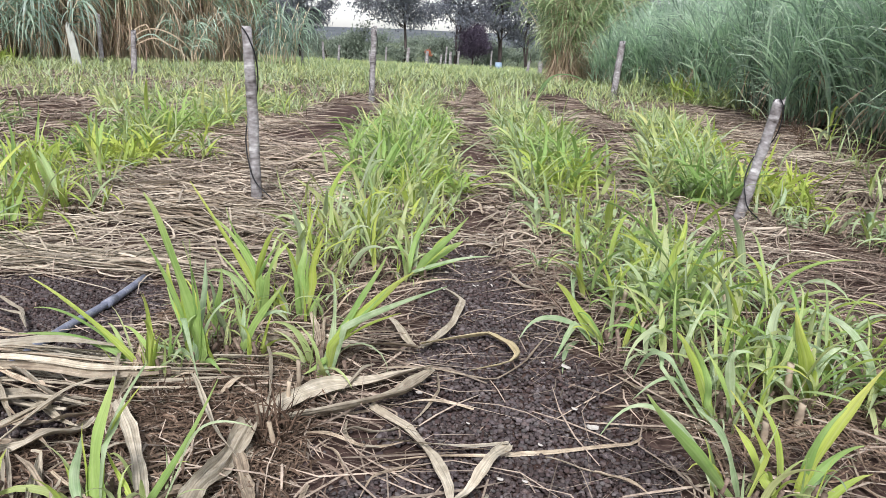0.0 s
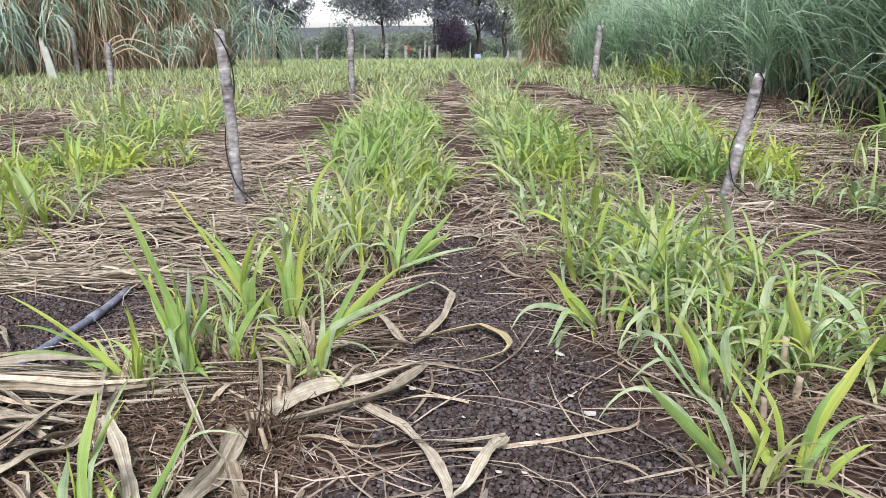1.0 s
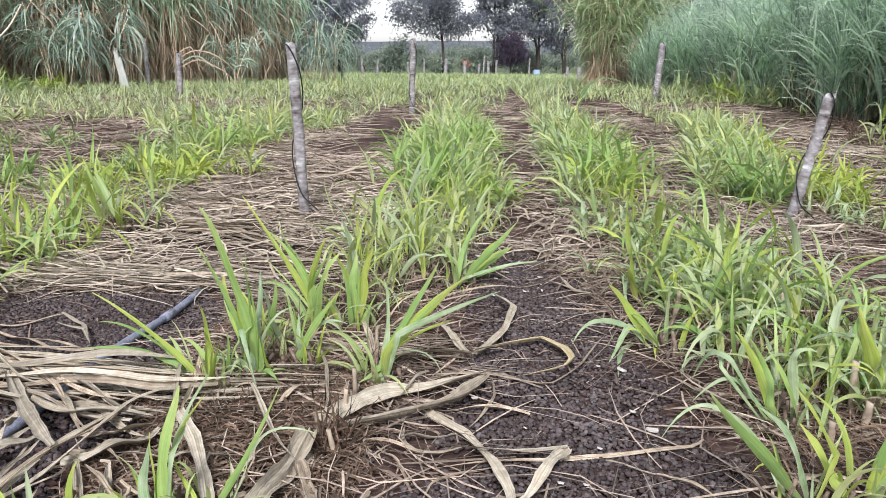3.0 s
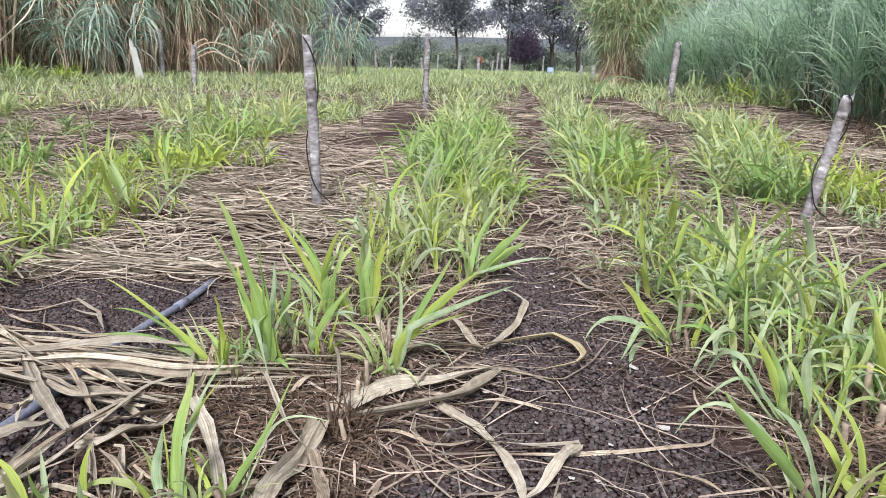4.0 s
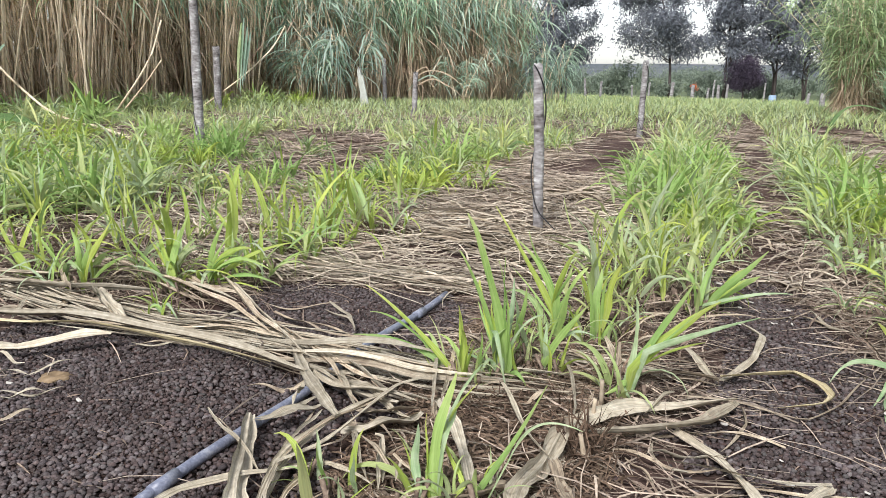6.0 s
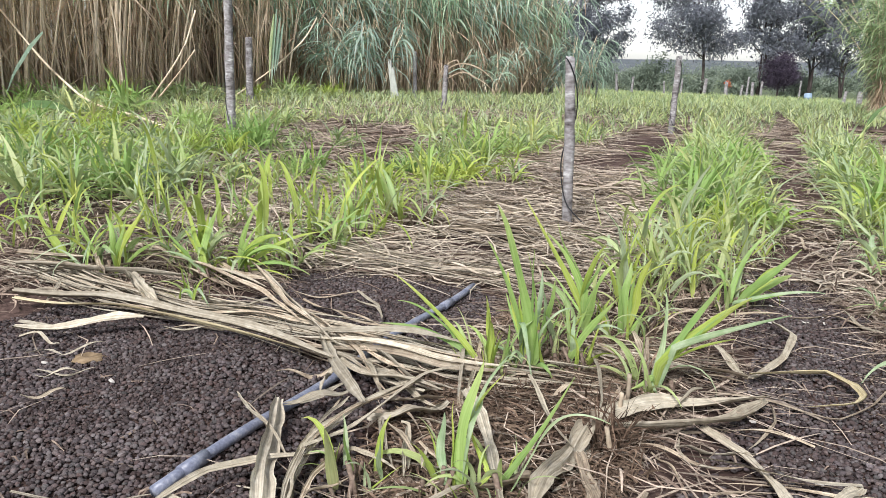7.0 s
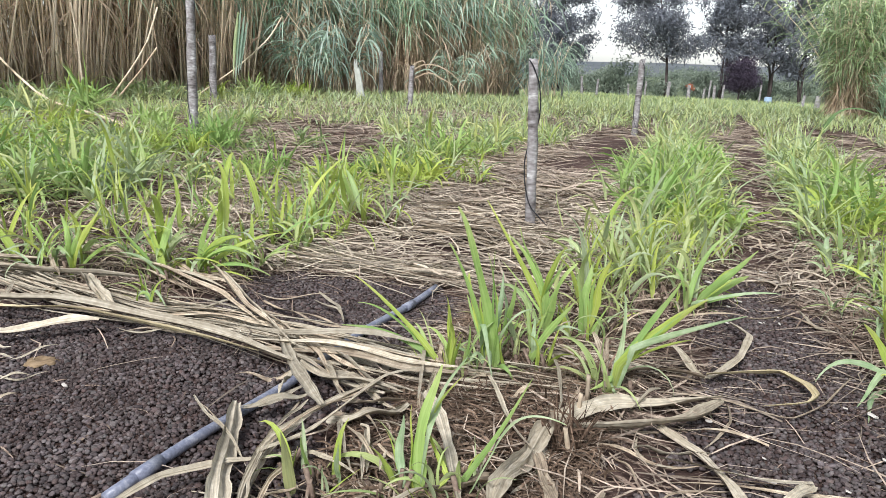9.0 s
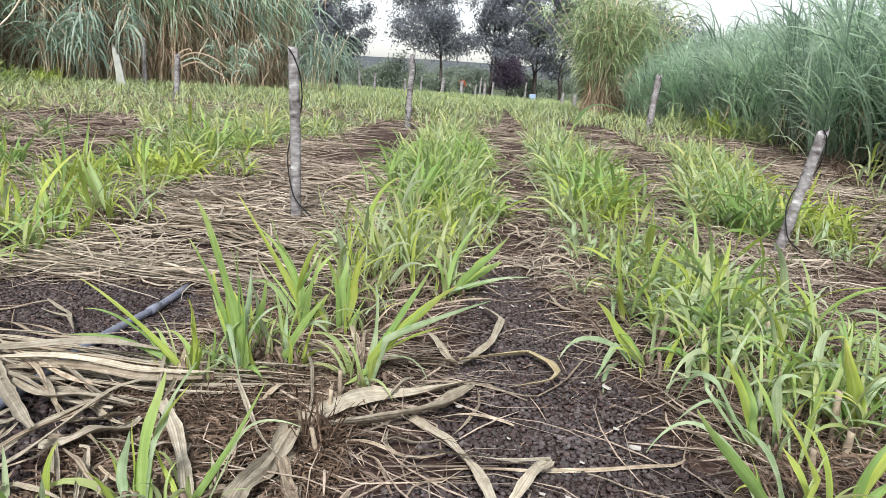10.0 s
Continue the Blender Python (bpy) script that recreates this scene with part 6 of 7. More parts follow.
leaf(p, (-2.167, 1.926, 0.018), (-2.073, 1.871, 0.156), (-1.951, 1.867, 0.298), 0.0460, 0.07, "y")
leaf(p, (-2.154, 1.924, 0.016), (-2.079, 1.840, 0.212), (-2.232, 1.964, 0.224), 0.0310, 0.49, "")
leaf(p, (-2.184, 1.957, 0.004), (-2.118, 1.993, 0.111), (-2.000, 1.989, 0.146), 0.0240, 0.17, "")
p = grass_plant(-2.434, 1.962)
leaf(p, (-2.459, 1.980, 0.008), (-2.531, 1.987, 0.086), (-2.626, 1.989, 0.224), 0.0508, -0.20, "y")
leaf(p, (-2.449, 1.961, 0.020), (-2.305, 1.915, 0.162), (-2.258, 1.925, 0.243), 0.0363, -0.32, "")
leaf(p, (-2.424, 1.962, 0.012), (-2.329, 1.988, 0.104), (-2.247, 1.946, 0.123), 0.0206, -0.26, "")
p = grass_plant(-1.869, 2.039)
leaf(p, (-1.866, 2.037, 0.042), (-1.934, 2.085, 0.172), (-2.022, 2.132, 0.239), 0.0443, -0.17, "y")
leaf(p, (-1.889, 2.050, 0.057), (-1.903, 2.107, 0.189), (-1.832, 2.105, 0.297), 0.0400, 0.19, "")
leaf(p, (-1.890, 2.036, 0.039), (-1.909, 1.966, 0.147), (-2.043, 2.020, 0.196), 0.0314, -0.42, "")
leaf(p, (-1.857, 2.026, 0.035), (-1.911, 1.999, 0.115), (-1.976, 1.956, 0.115), 0.0235, -0.24, "b")
p = grass_plant(-1.818, 2.161)
leaf(p, (-1.812, 2.154, 0.017), (-1.688, 2.113, 0.197), (-1.520, 2.113, 0.114), 0.0356, -0.46, "")
leaf(p, (-1.814, 2.157, 0.016), (-1.722, 2.141, 0.190), (-1.619, 2.158, 0.167), 0.0400, 0.29, "y")
leaf(p, (-1.814, 2.166, 0.014), (-1.643, 2.145, 0.116), (-1.523, 2.179, 0.038), 0.0281, -0.43, "")
leaf(p, (-1.808, 2.165, 0.032), (-1.794, 2.156, 0.206), (-1.695, 2.151, 0.296), 0.0322, 0.23, "")
p = grass_plant(-1.724, 1.812)
leaf(p, (-1.706, 1.785, 0.029), (-1.736, 1.796, 0.081), (-1.762, 1.779, 0.012), 0.0250, -0.26, "b")
leaf(p, (-1.729, 1.819, 0.016), (-1.680, 1.780, 0.118), (-1.598, 1.741, 0.012), 0.0211, -0.29, "b")
leaf(p, (-1.737, 1.821, 0.024), (-1.730, 1.823, 0.058), (-1.679, 1.782, 0.089), 0.0162, -0.48, "")
p = grass_plant(-1.729, 2.898)
leaf(p, (-1.730, 2.901, 0.007), (-1.756, 2.902, 0.139), (-1.830, 2.943, 0.251), 0.0352, 0.28, "")
leaf(p, (-1.718, 2.889, 0.016), (-1.692, 2.950, 0.164), (-1.639, 2.879, 0.228), 0.0299, 0.15, "")
p = grass_plant(0.6, 7.763)
leaf(p, (0.60, 7.77, 0.015), (0.62, 7.77, 0.72), (1.08, 7.75, 0.5), 0.05, -0.33, "d")
leaf(p, (0.61, 7.76, 0.015), (0.56, 7.74, 0.3), (0.38, 7.72, 0.36), 0.02, 0.2, "")

dry_leaf([(-0.356, 1.494, 0.034), (-0.239, 1.664, 0.034), (-0.101, 1.743, 0.034), (-0.019, 1.782, 0.034)], 0.0405, 1, "w")
dry_leaf([(-0.328, 1.478, 0.031), (-0.194, 1.546, 0.031), (-0.079, 1.631, 0.031), (-0.015, 1.797, 0.031)], 0.0331, 2, "w")
dry_leaf([(-0.145, 1.596, 0.028), (-0.056, 1.501, 0.028), (0.007, 1.369, 0.028), (0.042, 1.254, 0.028), (0.050, 1.185, 0.028)], 0.0239, 3, "w")
dry_leaf([(0.154, 1.426, 0.040), (0.072, 1.407, 0.040), (-0.016, 1.401, 0.040), (-0.172, 1.395, 0.040)], 0.0177, 4, "w")
dry_leaf([(0.155, 1.432, 0.037), (0.102, 1.307, 0.037), (0.050, 1.191, 0.037)], 0.0248, 5, "w")
dry_leaf([(0.437, 1.523, 0.012), (0.414, 1.484, 0.012), (0.230, 1.452, 0.012), (0.117, 1.417, 0.012), (-0.101, 1.366, 0.012)], 0.0090, 6, "")
dry_leaf([(-0.063, 1.914, 0.034), (-0.190, 1.914, 0.034), (-0.311, 1.919, 0.034), (-0.462, 1.977, 0.034)], 0.0209, 7, "")
dry_leaf([(-0.063, 1.917, 0.036), (-0.123, 2.039, 0.036), (-0.192, 2.182, 0.036)], 0.0187, 8, "w")
dry_leaf([(-0.058, 1.930, 0.033), (0.029, 2.010, 0.033), (0.122, 2.059, 0.033), (0.178, 1.963, 0.033), (0.196, 1.872, 0.033), (0.168, 1.820, 0.033), (0.071, 1.777, 0.033)], 0.0178, 9, "y")
dry_leaf([(-0.055, 1.933, 0.035), (0.020, 2.108, 0.035), (0.044, 2.265, 0.035), (-0.016, 2.396, 0.035)], 0.0204, 10, "w")
dry_leaf([(0.284, 2.037, 0.022), (0.216, 1.873, 0.022), (0.132, 1.773, 0.022), (-0.009, 1.813, 0.022), (-0.173, 1.779, 0.022)], 0.0081, 11, "")
dry_leaf([(-0.360, 1.414, 0.042), (-0.372, 1.296, 0.042), (-0.385, 1.178, 0.042), (-0.382, 1.092, 0.042)], 0.0392, 12, "w")
dry_leaf([(-0.411, 1.187, 0.034), (-0.449, 1.153, 0.034), (-0.504, 1.118, 0.034)], 0.0213, 13, "")
dry_leaf([(-0.555, 1.636, 0.046), (-0.480, 1.496, 0.046), (-0.400, 1.356, 0.046), (-0.341, 1.273, 0.046)], 0.0154, 14, "w")
dry_leaf([(-0.651, 1.461, 0.048), (-0.577, 1.357, 0.048), (-0.513, 1.244, 0.048), (-0.436, 1.082, 0.048)], 0.0269, 15, "w")
dry_leaf([(-0.828, 1.063, 0.060), (-0.787, 1.171, 0.060), (-0.769, 1.330, 0.060), (-0.756, 1.467, 0.060), (-0.706, 1.568, 0.060)], 0.0189, 16, "w")
dry_leaf([(-1.106, 1.584, 0.067), (-0.940, 1.395, 0.067), (-0.843, 1.289, 0.067), (-0.801, 1.252, 0.067)], 0.0283, 17, "w")
dry_leaf([(-1.340, 1.796, 0.052), (-1.175, 1.691, 0.052), (-0.978, 1.559, 0.052), (-0.854, 1.416, 0.052), (-0.802, 1.366, 0.052)], 0.0142, 18, "")
dry_leaf([(-0.784, 1.794, 0.054), (-0.722, 1.619, 0.054), (-0.643, 1.396, 0.054)], 0.0118, 19, "w")
dry_leaf([(-0.739, 1.811, 0.051), (-0.694, 1.632, 0.051), (-0.645, 1.456, 0.051)], 0.0132, 20, "")
dry_leaf([(-0.335, 2.057, 0.048), (-0.307, 1.863, 0.048), (-0.282, 1.682, 0.048)], 0.0130, 21, "")
dry_leaf([(-0.382, 2.091, 0.050), (-0.329, 1.937, 0.050), (-0.282, 1.712, 0.050)], 0.0180, 22, "")
dry_leaf([(-1.007, 1.630, 0.042), (-0.776, 1.480, 0.042), (-0.676, 1.455, 0.042)], 0.0171, 23, "w")
dry_leaf([(-1.028, 1.548, 0.032), (-0.870, 1.485, 0.032), (-0.727, 1.482, 0.032)], 0.0172, 24, "w")
dry_leaf([(-0.801, 1.300, 0.029), (-0.741, 1.317, 0.029), (-0.683, 1.388, 0.029)], 0.0221, 25, "")
dry_leaf([(-0.766, 1.321, 0.031), (-0.686, 1.371, 0.031), (-0.675, 1.425, 0.031)], 0.0102, 26, "")
dry_leaf([(-0.767, 1.271, 0.033), (-0.708, 1.177, 0.033), (-0.652, 1.095, 0.033)], 0.0080, 27, "w")
dry_leaf([(-0.713, 1.255, 0.035), (-0.695, 1.258, 0.035), (-0.621, 1.097, 0.035)], 0.0106, 28, "w")
dry_leaf([(-0.841, 1.092, 0.037), (-0.759, 1.139, 0.037), (-0.635, 1.083, 0.037)], 0.0098, 29, "w")
dry_leaf([(-0.503, 2.016, 0.042), (-0.413, 1.779, 0.042), (-0.364, 1.585, 0.042), (-0.354, 1.486, 0.042)], 0.0088, 30, "w")
dry_leaf([(-0.356, 1.318, 0.034), (-0.304, 1.205, 0.034), (-0.273, 1.122, 0.034)], 0.0258, 31, "")
dry_leaf([(-0.392, 1.749, 0.026), (-0.454, 1.669, 0.026), (-0.487, 1.598, 0.026)], 0.0186, 32, "")
dry_leaf([(-0.354, 1.587, 0.028), (-0.349, 1.683, 0.028), (-0.347, 1.735, 0.028)], 0.0133, 33, "")
dry_leaf([(-0.162, 1.795, 0.040), (-0.191, 1.701, 0.040), (-0.215, 1.642, 0.040)], 0.0120, 34, "w")
dry_leaf([(0.196, 2.649, 0.022), (0.245, 2.519, 0.022), (0.295, 2.455, 0.022)], 0.0149, 35, "w")
dry_leaf([(0.041, 2.560, 0.012), (0.157, 2.619, 0.012), (0.264, 2.511, 0.012)], 0.0117, 36, "")
dry_leaf([(-0.385, 2.338, 0.014), (-0.215, 2.435, 0.014), (0.022, 2.550, 0.014)], 0.0092, 37, "")
dry_leaf([(0.224, 1.395, 0.016), (0.328, 1.381, 0.016), (0.410, 1.289, 0.016)], 0.0086, 38, "")
dry_leaf([(-0.301, 1.465, 0.018), (-0.154, 1.429, 0.018), (-0.041, 1.448, 0.018)], 0.0068, 39, "")
dry_leaf([(-0.269, 1.943, 0.020), (-0.159, 1.903, 0.020), (-0.057, 1.935, 0.020)], 0.0073, 40, "")
dry_leaf([(-0.008, 1.795, 0.022), (0.003, 1.666, 0.022), (-0.046, 1.528, 0.022)], 0.0078, 41, "")
dry_leaf([(0.744, 3.190, 0.012), (0.583, 2.896, 0.012), (0.396, 2.705, 0.012)], 0.0147, 42, "w")
dry_leaf([(-1.296, 2.115, 0.024), (-1.198, 2.053, 0.024), (-1.082, 1.882, 0.024)], 0.0116, 43, "w")
dry_leaf([(-1.419, 1.976, 0.026), (-1.217, 1.872, 0.026), (-1.056, 1.816, 0.026)], 0.0122, 44, "")
dry_leaf([(-1.180, 1.531, 0.048), (-0.980, 1.585, 0.048), (-0.770, 1.575, 0.048), (-0.639, 1.650, 0.048)], 0.0231, 45, "")
dry_leaf([(-1.183, 1.539, 0.065), (-0.979, 1.585, 0.065), (-0.773, 1.583, 0.065), (-0.613, 1.655, 0.065)], 0.0180, 46, "w")
dry_leaf([(-1.223, 1.595, 0.072), (-1.049, 1.633, 0.072), (-0.880, 1.688, 0.072), (-0.722, 1.719, 0.072)], 0.0178, 47, "w")
dry_leaf([(-1.160, 1.540, 0.032), (-1.000, 1.547, 0.032), (-0.823, 1.493, 0.032)], 0.0154, 48, "")
dry_leaf([(-0.777, 0.860, 0.044), (-0.867, 0.993, 0.044), (-0.994, 1.226, 0.044)], 0.0417, 49, "w")
dry_leaf([(-0.955, 0.815, 0.046), (-0.937, 0.919, 0.046), (-0.874, 1.034, 0.046), (-0.761, 1.118, 0.046)], 0.0150, 50, "w")
dry_leaf([(-0.752, 0.892, 0.038), (-0.804, 0.991, 0.038), (-0.831, 1.073, 0.038), (-0.839, 1.268, 0.038)], 0.0239, 51, "w")
dry_leaf([(-0.963, 0.838, 0.040), (-0.870, 0.839, 0.040), (-0.780, 0.856, 0.040)], 0.0151, 52, "w")
dry_leaf([(-1.190, 0.727, 0.042), (-1.056, 0.779, 0.042), (-0.977, 0.827, 0.042)], 0.0114, 53, "w")
dry_leaf([(-1.139, 1.273, 0.012), (-0.981, 1.162, 0.012), (-0.876, 1.087, 0.012)], 0.0071, 54, "")
dry_leaf([(-0.977, 1.218, 0.044), (-0.942, 1.298, 0.044), (-0.903, 1.384, 0.044)], 0.0151, 55, "w")
dry_leaf([(-0.746, 0.919, 0.036), (-0.772, 1.012, 0.036), (-0.788, 1.180, 0.036)], 0.0103, 56, "")
dry_leaf([(-1.929, 1.327, 0.048), (-1.800, 1.415, 0.048), (-1.650, 1.520, 0.048)], 0.0312, 57, "w")
dry_leaf([(-2.168, 1.519, 0.070), (-1.915, 1.603, 0.070), (-1.522, 1.546, 0.070), (-1.165, 1.513, 0.070), (-1.002, 1.466, 0.070)], 0.0251, 58, "w")
dry_leaf([(-2.126, 1.485, 0.067), (-1.821, 1.534, 0.067), (-1.426, 1.501, 0.067), (-1.110, 1.482, 0.067)], 0.0212, 59, "y")
dry_leaf([(-1.997, 1.820, 0.062), (-1.712, 1.619, 0.062), (-1.643, 1.595, 0.062)], 0.0267, 60, "w")
dry_leaf([(-2.081, 2.038, 0.064), (-1.828, 2.008, 0.064), (-1.501, 1.880, 0.064), (-1.225, 1.655, 0.064)], 0.0178, 61, "")
dry_leaf([(-1.619, 2.042, 0.066), (-1.309, 1.780, 0.066), (-1.049, 1.543, 0.066), (-0.959, 1.502, 0.066)], 0.0173, 62, "w")
dry_leaf([(-1.739, 2.141, 0.068), (-1.333, 1.758, 0.068), (-1.090, 1.612, 0.068)], 0.0199, 63, "")
dry_leaf([(-2.555, 1.850, 0.060), (-2.300, 1.915, 0.060), (-2.106, 2.094, 0.060)], 0.0242, 64, "")
dry_leaf([(-2.380, 1.709, 0.062), (-2.131, 1.806, 0.062), (-1.846, 1.916, 0.062)], 0.0228, 65, "w")
dry_leaf([(-1.729, 1.277, 0.012), (-1.689, 1.348, 0.012), (-1.672, 1.408, 0.012)], 0.0060, 66, "w")
dry_leaf([(-1.671, 1.179, 0.014), (-1.590, 1.207, 0.014), (-1.539, 1.244, 0.014)], 0.0055, 67, "w")
dry_leaf([(-1.626, 1.557, 0.016), (-1.482, 1.612, 0.016), (-1.399, 1.632, 0.016)], 0.0081, 68, "")
dry_leaf([(-1.564, 2.028, 0.018), (-1.400, 2.049, 0.018), (-1.240, 2.146, 0.018)], 0.0112, 69, "")
dry_leaf([(-1.376, 1.943, 0.030), (-1.155, 1.813, 0.030), (-0.993, 1.820, 0.030)], 0.0132, 70, "")
dry_leaf([(-1.266, 2.038, 0.032), (-1.146, 1.969, 0.032), (-1.055, 1.834, 0.032)], 0.0105, 71, "w")
dry_leaf([(-0.903, 1.516, 0.042), (-0.781, 1.426, 0.042), (-0.680, 1.359, 0.042)], 0.0156, 72, "w")
dry_leaf([(-1.037, 1.524, 0.044), (-0.867, 1.449, 0.044), (-0.732, 1.411, 0.044)], 0.0214, 73, "w")
dry_leaf([(-0.830, 1.379, 0.036), (-0.735, 1.361, 0.036), (-0.693, 1.453, 0.036)], 0.0200, 74, "")

chip(0.342, 1.564, 0.0239, 0.25)
chip(0.259, 1.880, 0.0100, 0.39)
chip(0.313, 1.861, 0.0225, -0.59)
chip(-0.042, 1.679, 0.0144, 0.49)
chip(0.072, 1.542, 0.0084, -0.49)
chip(0.312, 1.648, 0.0138, -0.23)
chip(0.135, 1.319, 0.0115, -0.02)
chip(0.181, 1.313, 0.0103, -0.09)
chip(0.221, 1.469, 0.0103, -0.34)
chip(0.085, 1.441, 0.0158, 0.28)
chip(-1.707, 1.234, 0.0142, 0.41)
chip(-1.460, 1.212, 0.0161, -0.33)
chip(-0.022, 2.451, 0.0166, -0.40)
chip(-0.096, 2.995, 0.0223, 0.02)
chip(0.070, 2.903, 0.0215, -0.42)
chip(0.107, 3.288, 0.0290, 0.53)
chip(0.008, 2.768, 0.0165, 0.42)
chip(0.151, 3.147, 0.0231, 0.40)
cut_stub(0.805, 1.712, 0.124, 0.0085, -0.04)
cut_stub(0.801, 1.634, 0.063, 0.0088, 0.11)
cut_stub(0.698, 1.545, 0.060, 0.0072, -0.04)
cut_stub(-0.316, 1.656, 0.092, 0.0053, -0.02)
cut_stub(-0.346, 1.454, 0.071, 0.0053, -0.16)
cut_stub(-0.302, 1.390, 0.068, 0.0051, -0.19)
cut_stub(-0.323, 1.565, 0.075, 0.0050, 0.07)
cut_stub(0.837, 2.281, 0.100, 0.0083, -0.12)
cut_stub(0.509, 2.240, 0.099, 0.0075, 0.18)
crust(-1.637, 1.309)
dry_leaf([(-0.771, 1.474, 0.049), (-0.818, 1.246, 0.049), (-0.837, 1.130, 0.049), (-0.834, 1.072, 0.049), (-0.803, 0.969, 0.049), (-0.755, 0.878, 0.049)], 0.0152, 601, "w")
dry_leaf([(-0.759, 1.470, 0.056), (-0.810, 1.254, 0.056), (-0.831, 1.130, 0.056), (-0.826, 1.072, 0.056)], 0.0078, 602, "")
dry_leaf([(-0.796, 1.263, 0.038), (-0.736, 1.288, 0.038), (-0.687, 1.349, 0.038), (-0.671, 1.410, 0.038)], 0.0209, 603, "w")
dry_leaf([(-0.997, 1.495, 0.050), (-0.871, 1.434, 0.050), (-0.778, 1.434, 0.050), (-0.699, 1.444, 0.050)], 0.0196, 604, "w")
dry_leaf([(-0.872, 1.340, 0.057), (-0.899, 1.278, 0.057), (-0.937, 1.235, 0.057), (-0.966, 1.197, 0.057)], 0.0158, 605, "w")
dry_leaf([(-0.903, 1.304, 0.052), (-0.926, 1.268, 0.052), (-0.956, 1.234, 0.052)], 0.0111, 606, "")
dry_leaf([(-0.887, 1.322, 0.039), (-0.880, 1.237, 0.039), (-0.848, 1.110, 0.039), (-0.841, 1.055, 0.039)], 0.0089, 607, "")
dry_leaf([(-0.876, 1.326, 0.046), (-0.870, 1.240, 0.046), (-0.845, 1.133, 0.046)], 0.0072, 608, "w")
dry_leaf([(-0.697, 1.250, 0.043), (-0.658, 1.153, 0.043), (-0.616, 1.067, 0.043)], 0.0120, 609, "w")
dry_leaf([(-0.745, 1.258, 0.040), (-0.655, 1.172, 0.040), (-0.593, 1.121, 0.040)], 0.0099, 610, "")
dry_leaf([(-0.832, 1.077, 0.042), (-0.801, 0.984, 0.042), (-0.743, 0.897, 0.042)], 0.0183, 611, "w")
dry_leaf([(-0.988, 1.569, 0.047), (-0.892, 1.467, 0.047), (-0.813, 1.365, 0.047)], 0.0136, 612, "w")
dry_leaf([(-1.090, 1.637, 0.049), (-0.943, 1.567, 0.049), (-0.777, 1.488, 0.049)], 0.0115, 613, "")
dry_leaf([(-0.591, 0.993, 0.036), (-0.530, 1.060, 0.036), (-0.474, 1.143, 0.036)], 0.0130, 614, "w")
dry_leaf([(-0.769, 1.263, 0.038), (-0.731, 1.198, 0.038), (-0.694, 1.134, 0.038)], 0.0068, 615, "w")
dry_leaf([(-0.647, 1.201, 0.040), (-0.603, 1.177, 0.040), (-0.542, 1.121, 0.040)], 0.0087, 616, "")
dry_leaf([(-0.627, 1.194, 0.042), (-0.612, 1.145, 0.042), (-0.600, 1.108, 0.042)], 0.0086, 617, "w")
dry_leaf([(-0.609, 1.203, 0.037), (-0.605, 1.159, 0.037), (-0.602, 1.128, 0.037)], 0.0065, 618, "w")
dry_leaf([(-0.710, 1.295, 0.029), (-0.633, 1.309, 0.029), (-0.555, 1.285, 0.029)], 0.0107, 619, "w")
dry_leaf([(-0.789, 1.099, 0.031), (-0.750, 1.053, 0.031), (-0.713, 1.011, 0.031)], 0.0084, 620, "")
dry_leaf([(-0.756, 0.947, 0.033), (-0.745, 1.011, 0.033), (-0.709, 1.049, 0.033)], 0.0061, 621, "")
dry_leaf([(-1.104, 1.226, 0.040), (-0.991, 1.148, 0.040), (-0.895, 1.083, 0.040), (-0.842, 1.041, 0.040)], 0.0078, 622, "w")
dry_leaf([(-0.970, 1.409, 0.062), (-0.947, 1.343, 0.062), (-0.928, 1.288, 0.062)], 0.0180, 623, "w")
dry_leaf([(-0.911, 1.536, 0.032), (-0.865, 1.542, 0.032), (-0.825, 1.518, 0.032)], 0.0182, 624, "")
dry_leaf([(-1.129, 1.599, 0.054), (-1.018, 1.531, 0.054), (-0.907, 1.475, 0.054)], 0.0129, 625, "w")
dry_leaf([(-0.772, 1.346, 0.036), (-0.713, 1.291, 0.036), (-0.674, 1.258, 0.036)], 0.0072, 626, "")
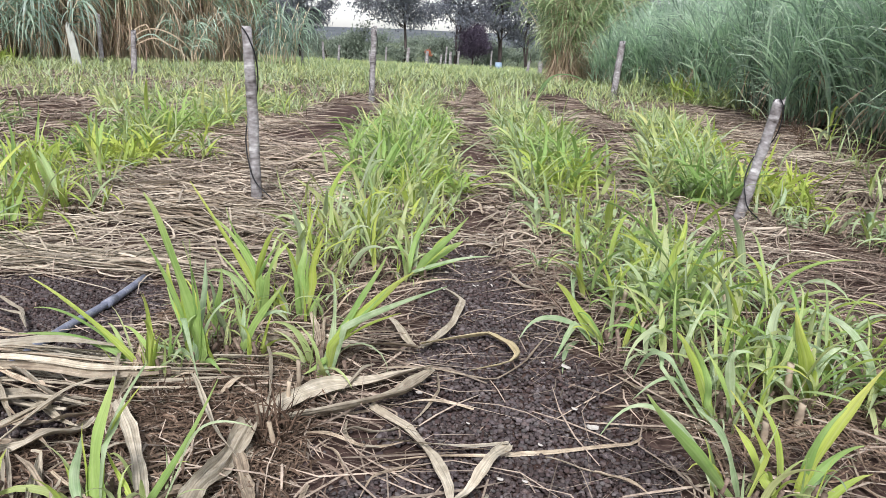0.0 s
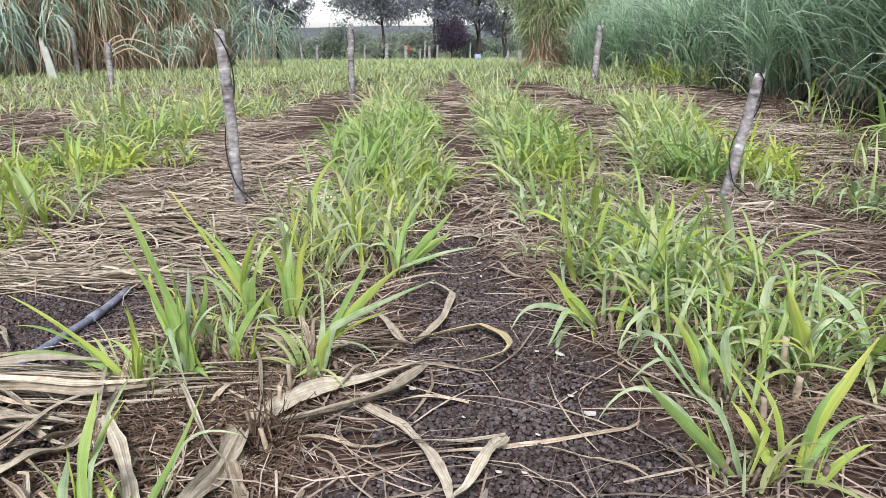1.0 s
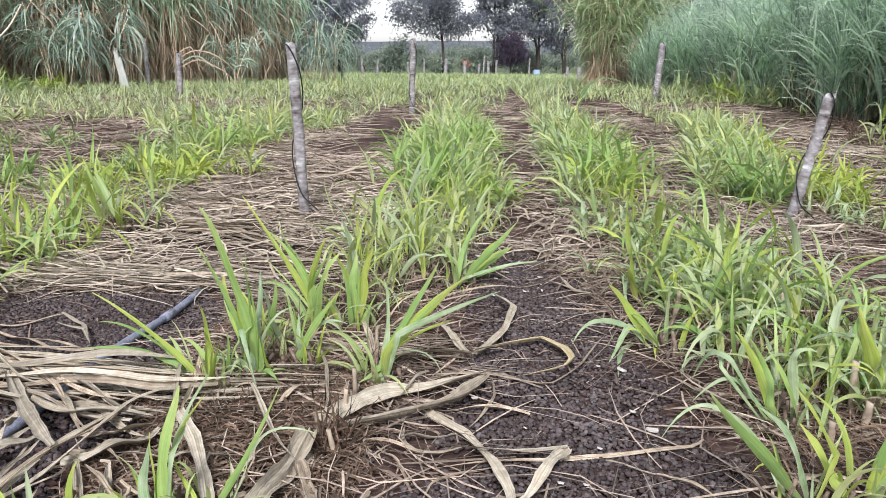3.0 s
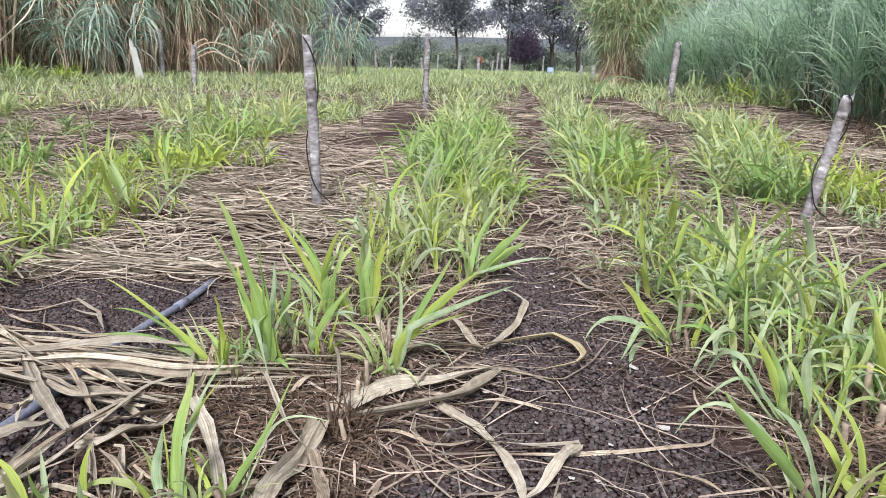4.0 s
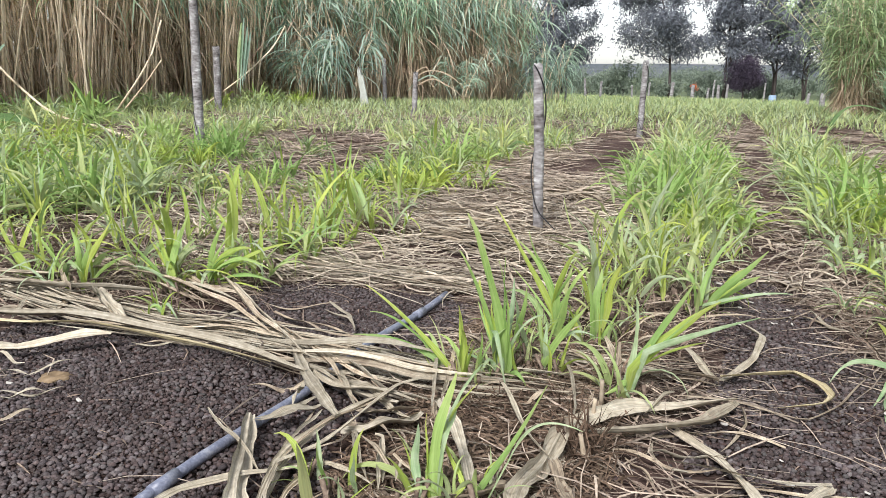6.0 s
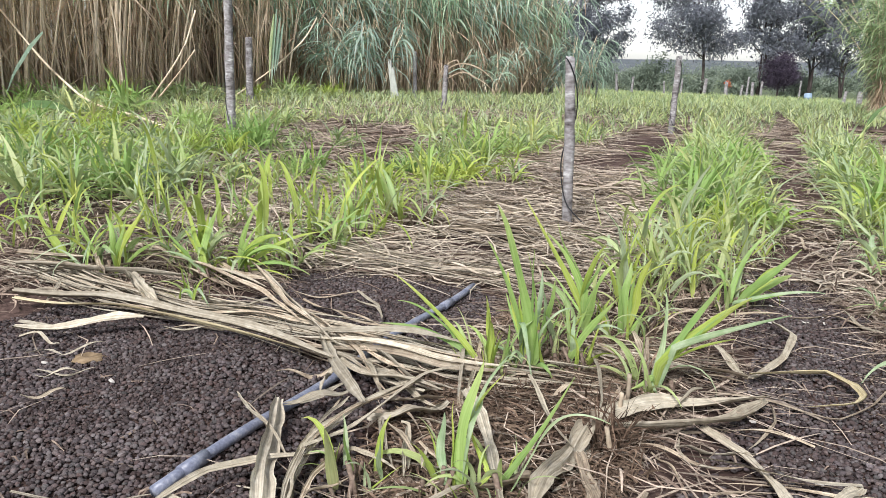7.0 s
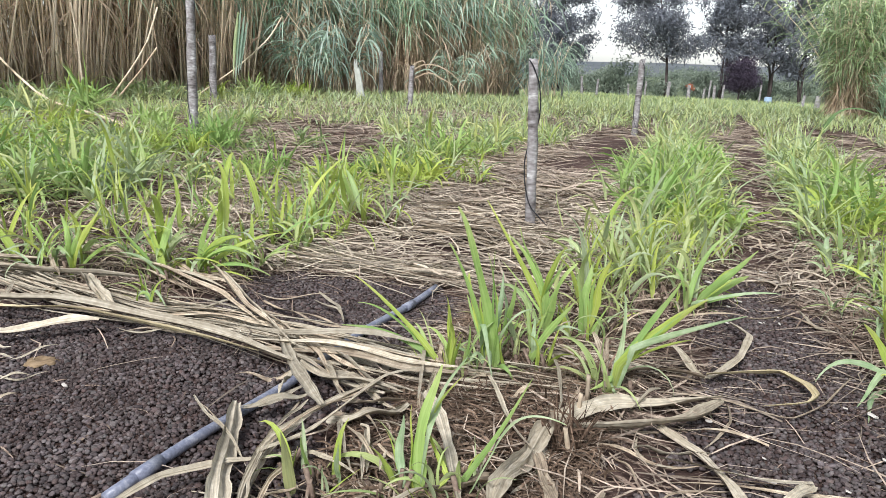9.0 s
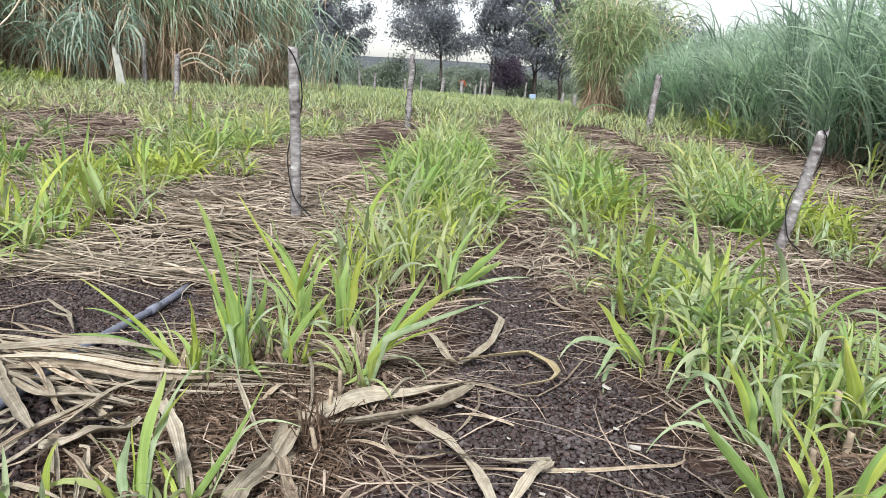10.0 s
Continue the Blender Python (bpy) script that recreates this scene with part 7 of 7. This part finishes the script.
dry_leaf([(-1.997, 1.397, 0.033), (-1.906, 1.423, 0.033), (-1.806, 1.496, 0.033), (-1.704, 1.570, 0.033)], 0.0210, 627, "w")
dry_leaf([(-1.995, 1.816, 0.070), (-1.833, 1.695, 0.070), (-1.690, 1.619, 0.070)], 0.0350, 628, "w")
dry_leaf([(-2.428, 1.747, 0.052), (-2.323, 1.814, 0.052), (-2.181, 1.884, 0.052), (-2.042, 1.996, 0.052)], 0.0177, 629, "")
dry_leaf([(-2.360, 1.690, 0.042), (-2.263, 1.792, 0.042), (-2.055, 1.863, 0.042)], 0.0154, 630, "w")
dry_leaf([(-2.190, 2.129, 0.054), (-1.930, 2.081, 0.054), (-1.537, 1.943, 0.054)], 0.0182, 631, "w")
dry_leaf([(-1.907, 2.110, 0.056), (-1.731, 2.046, 0.056), (-1.505, 1.954, 0.056)], 0.0176, 632, "")
dry_leaf([(-2.155, 1.525, 0.038), (-2.125, 1.611, 0.038), (-1.988, 1.627, 0.038), (-2.079, 1.785, 0.038)], 0.0245, 633, "")
dry_leaf([(-2.036, 1.518, 0.050), (-2.095, 1.615, 0.050), (-2.176, 1.712, 0.050)], 0.0141, 634, "w")
dry_leaf([(-1.892, 1.313, 0.037), (-1.838, 1.333, 0.037), (-1.710, 1.288, 0.037)], 0.0106, 635, "w")
dry_leaf([(-1.646, 1.156, 0.024), (-1.600, 1.175, 0.024), (-1.564, 1.211, 0.024)], 0.0068, 636, "w")
dry_leaf([(-1.805, 1.257, 0.026), (-1.750, 1.266, 0.026), (-1.676, 1.264, 0.026)], 0.0087, 637, "w")
dry_leaf([(-1.599, 1.539, 0.028), (-1.538, 1.554, 0.028), (-1.467, 1.577, 0.028)], 0.0079, 638, "w")
dry_leaf([(-1.553, 1.040, 0.030), (-1.515, 1.061, 0.030), (-1.478, 1.098, 0.030)], 0.0088, 639, "")
dry_leaf([(-1.601, 1.693, 0.040), (-1.500, 1.748, 0.040), (-1.443, 1.866, 0.040)], 0.0153, 640, "w")
dry_leaf([(-2.301, 1.964, 0.072), (-2.143, 1.837, 0.072), (-2.027, 1.748, 0.072)], 0.0154, 641, "")
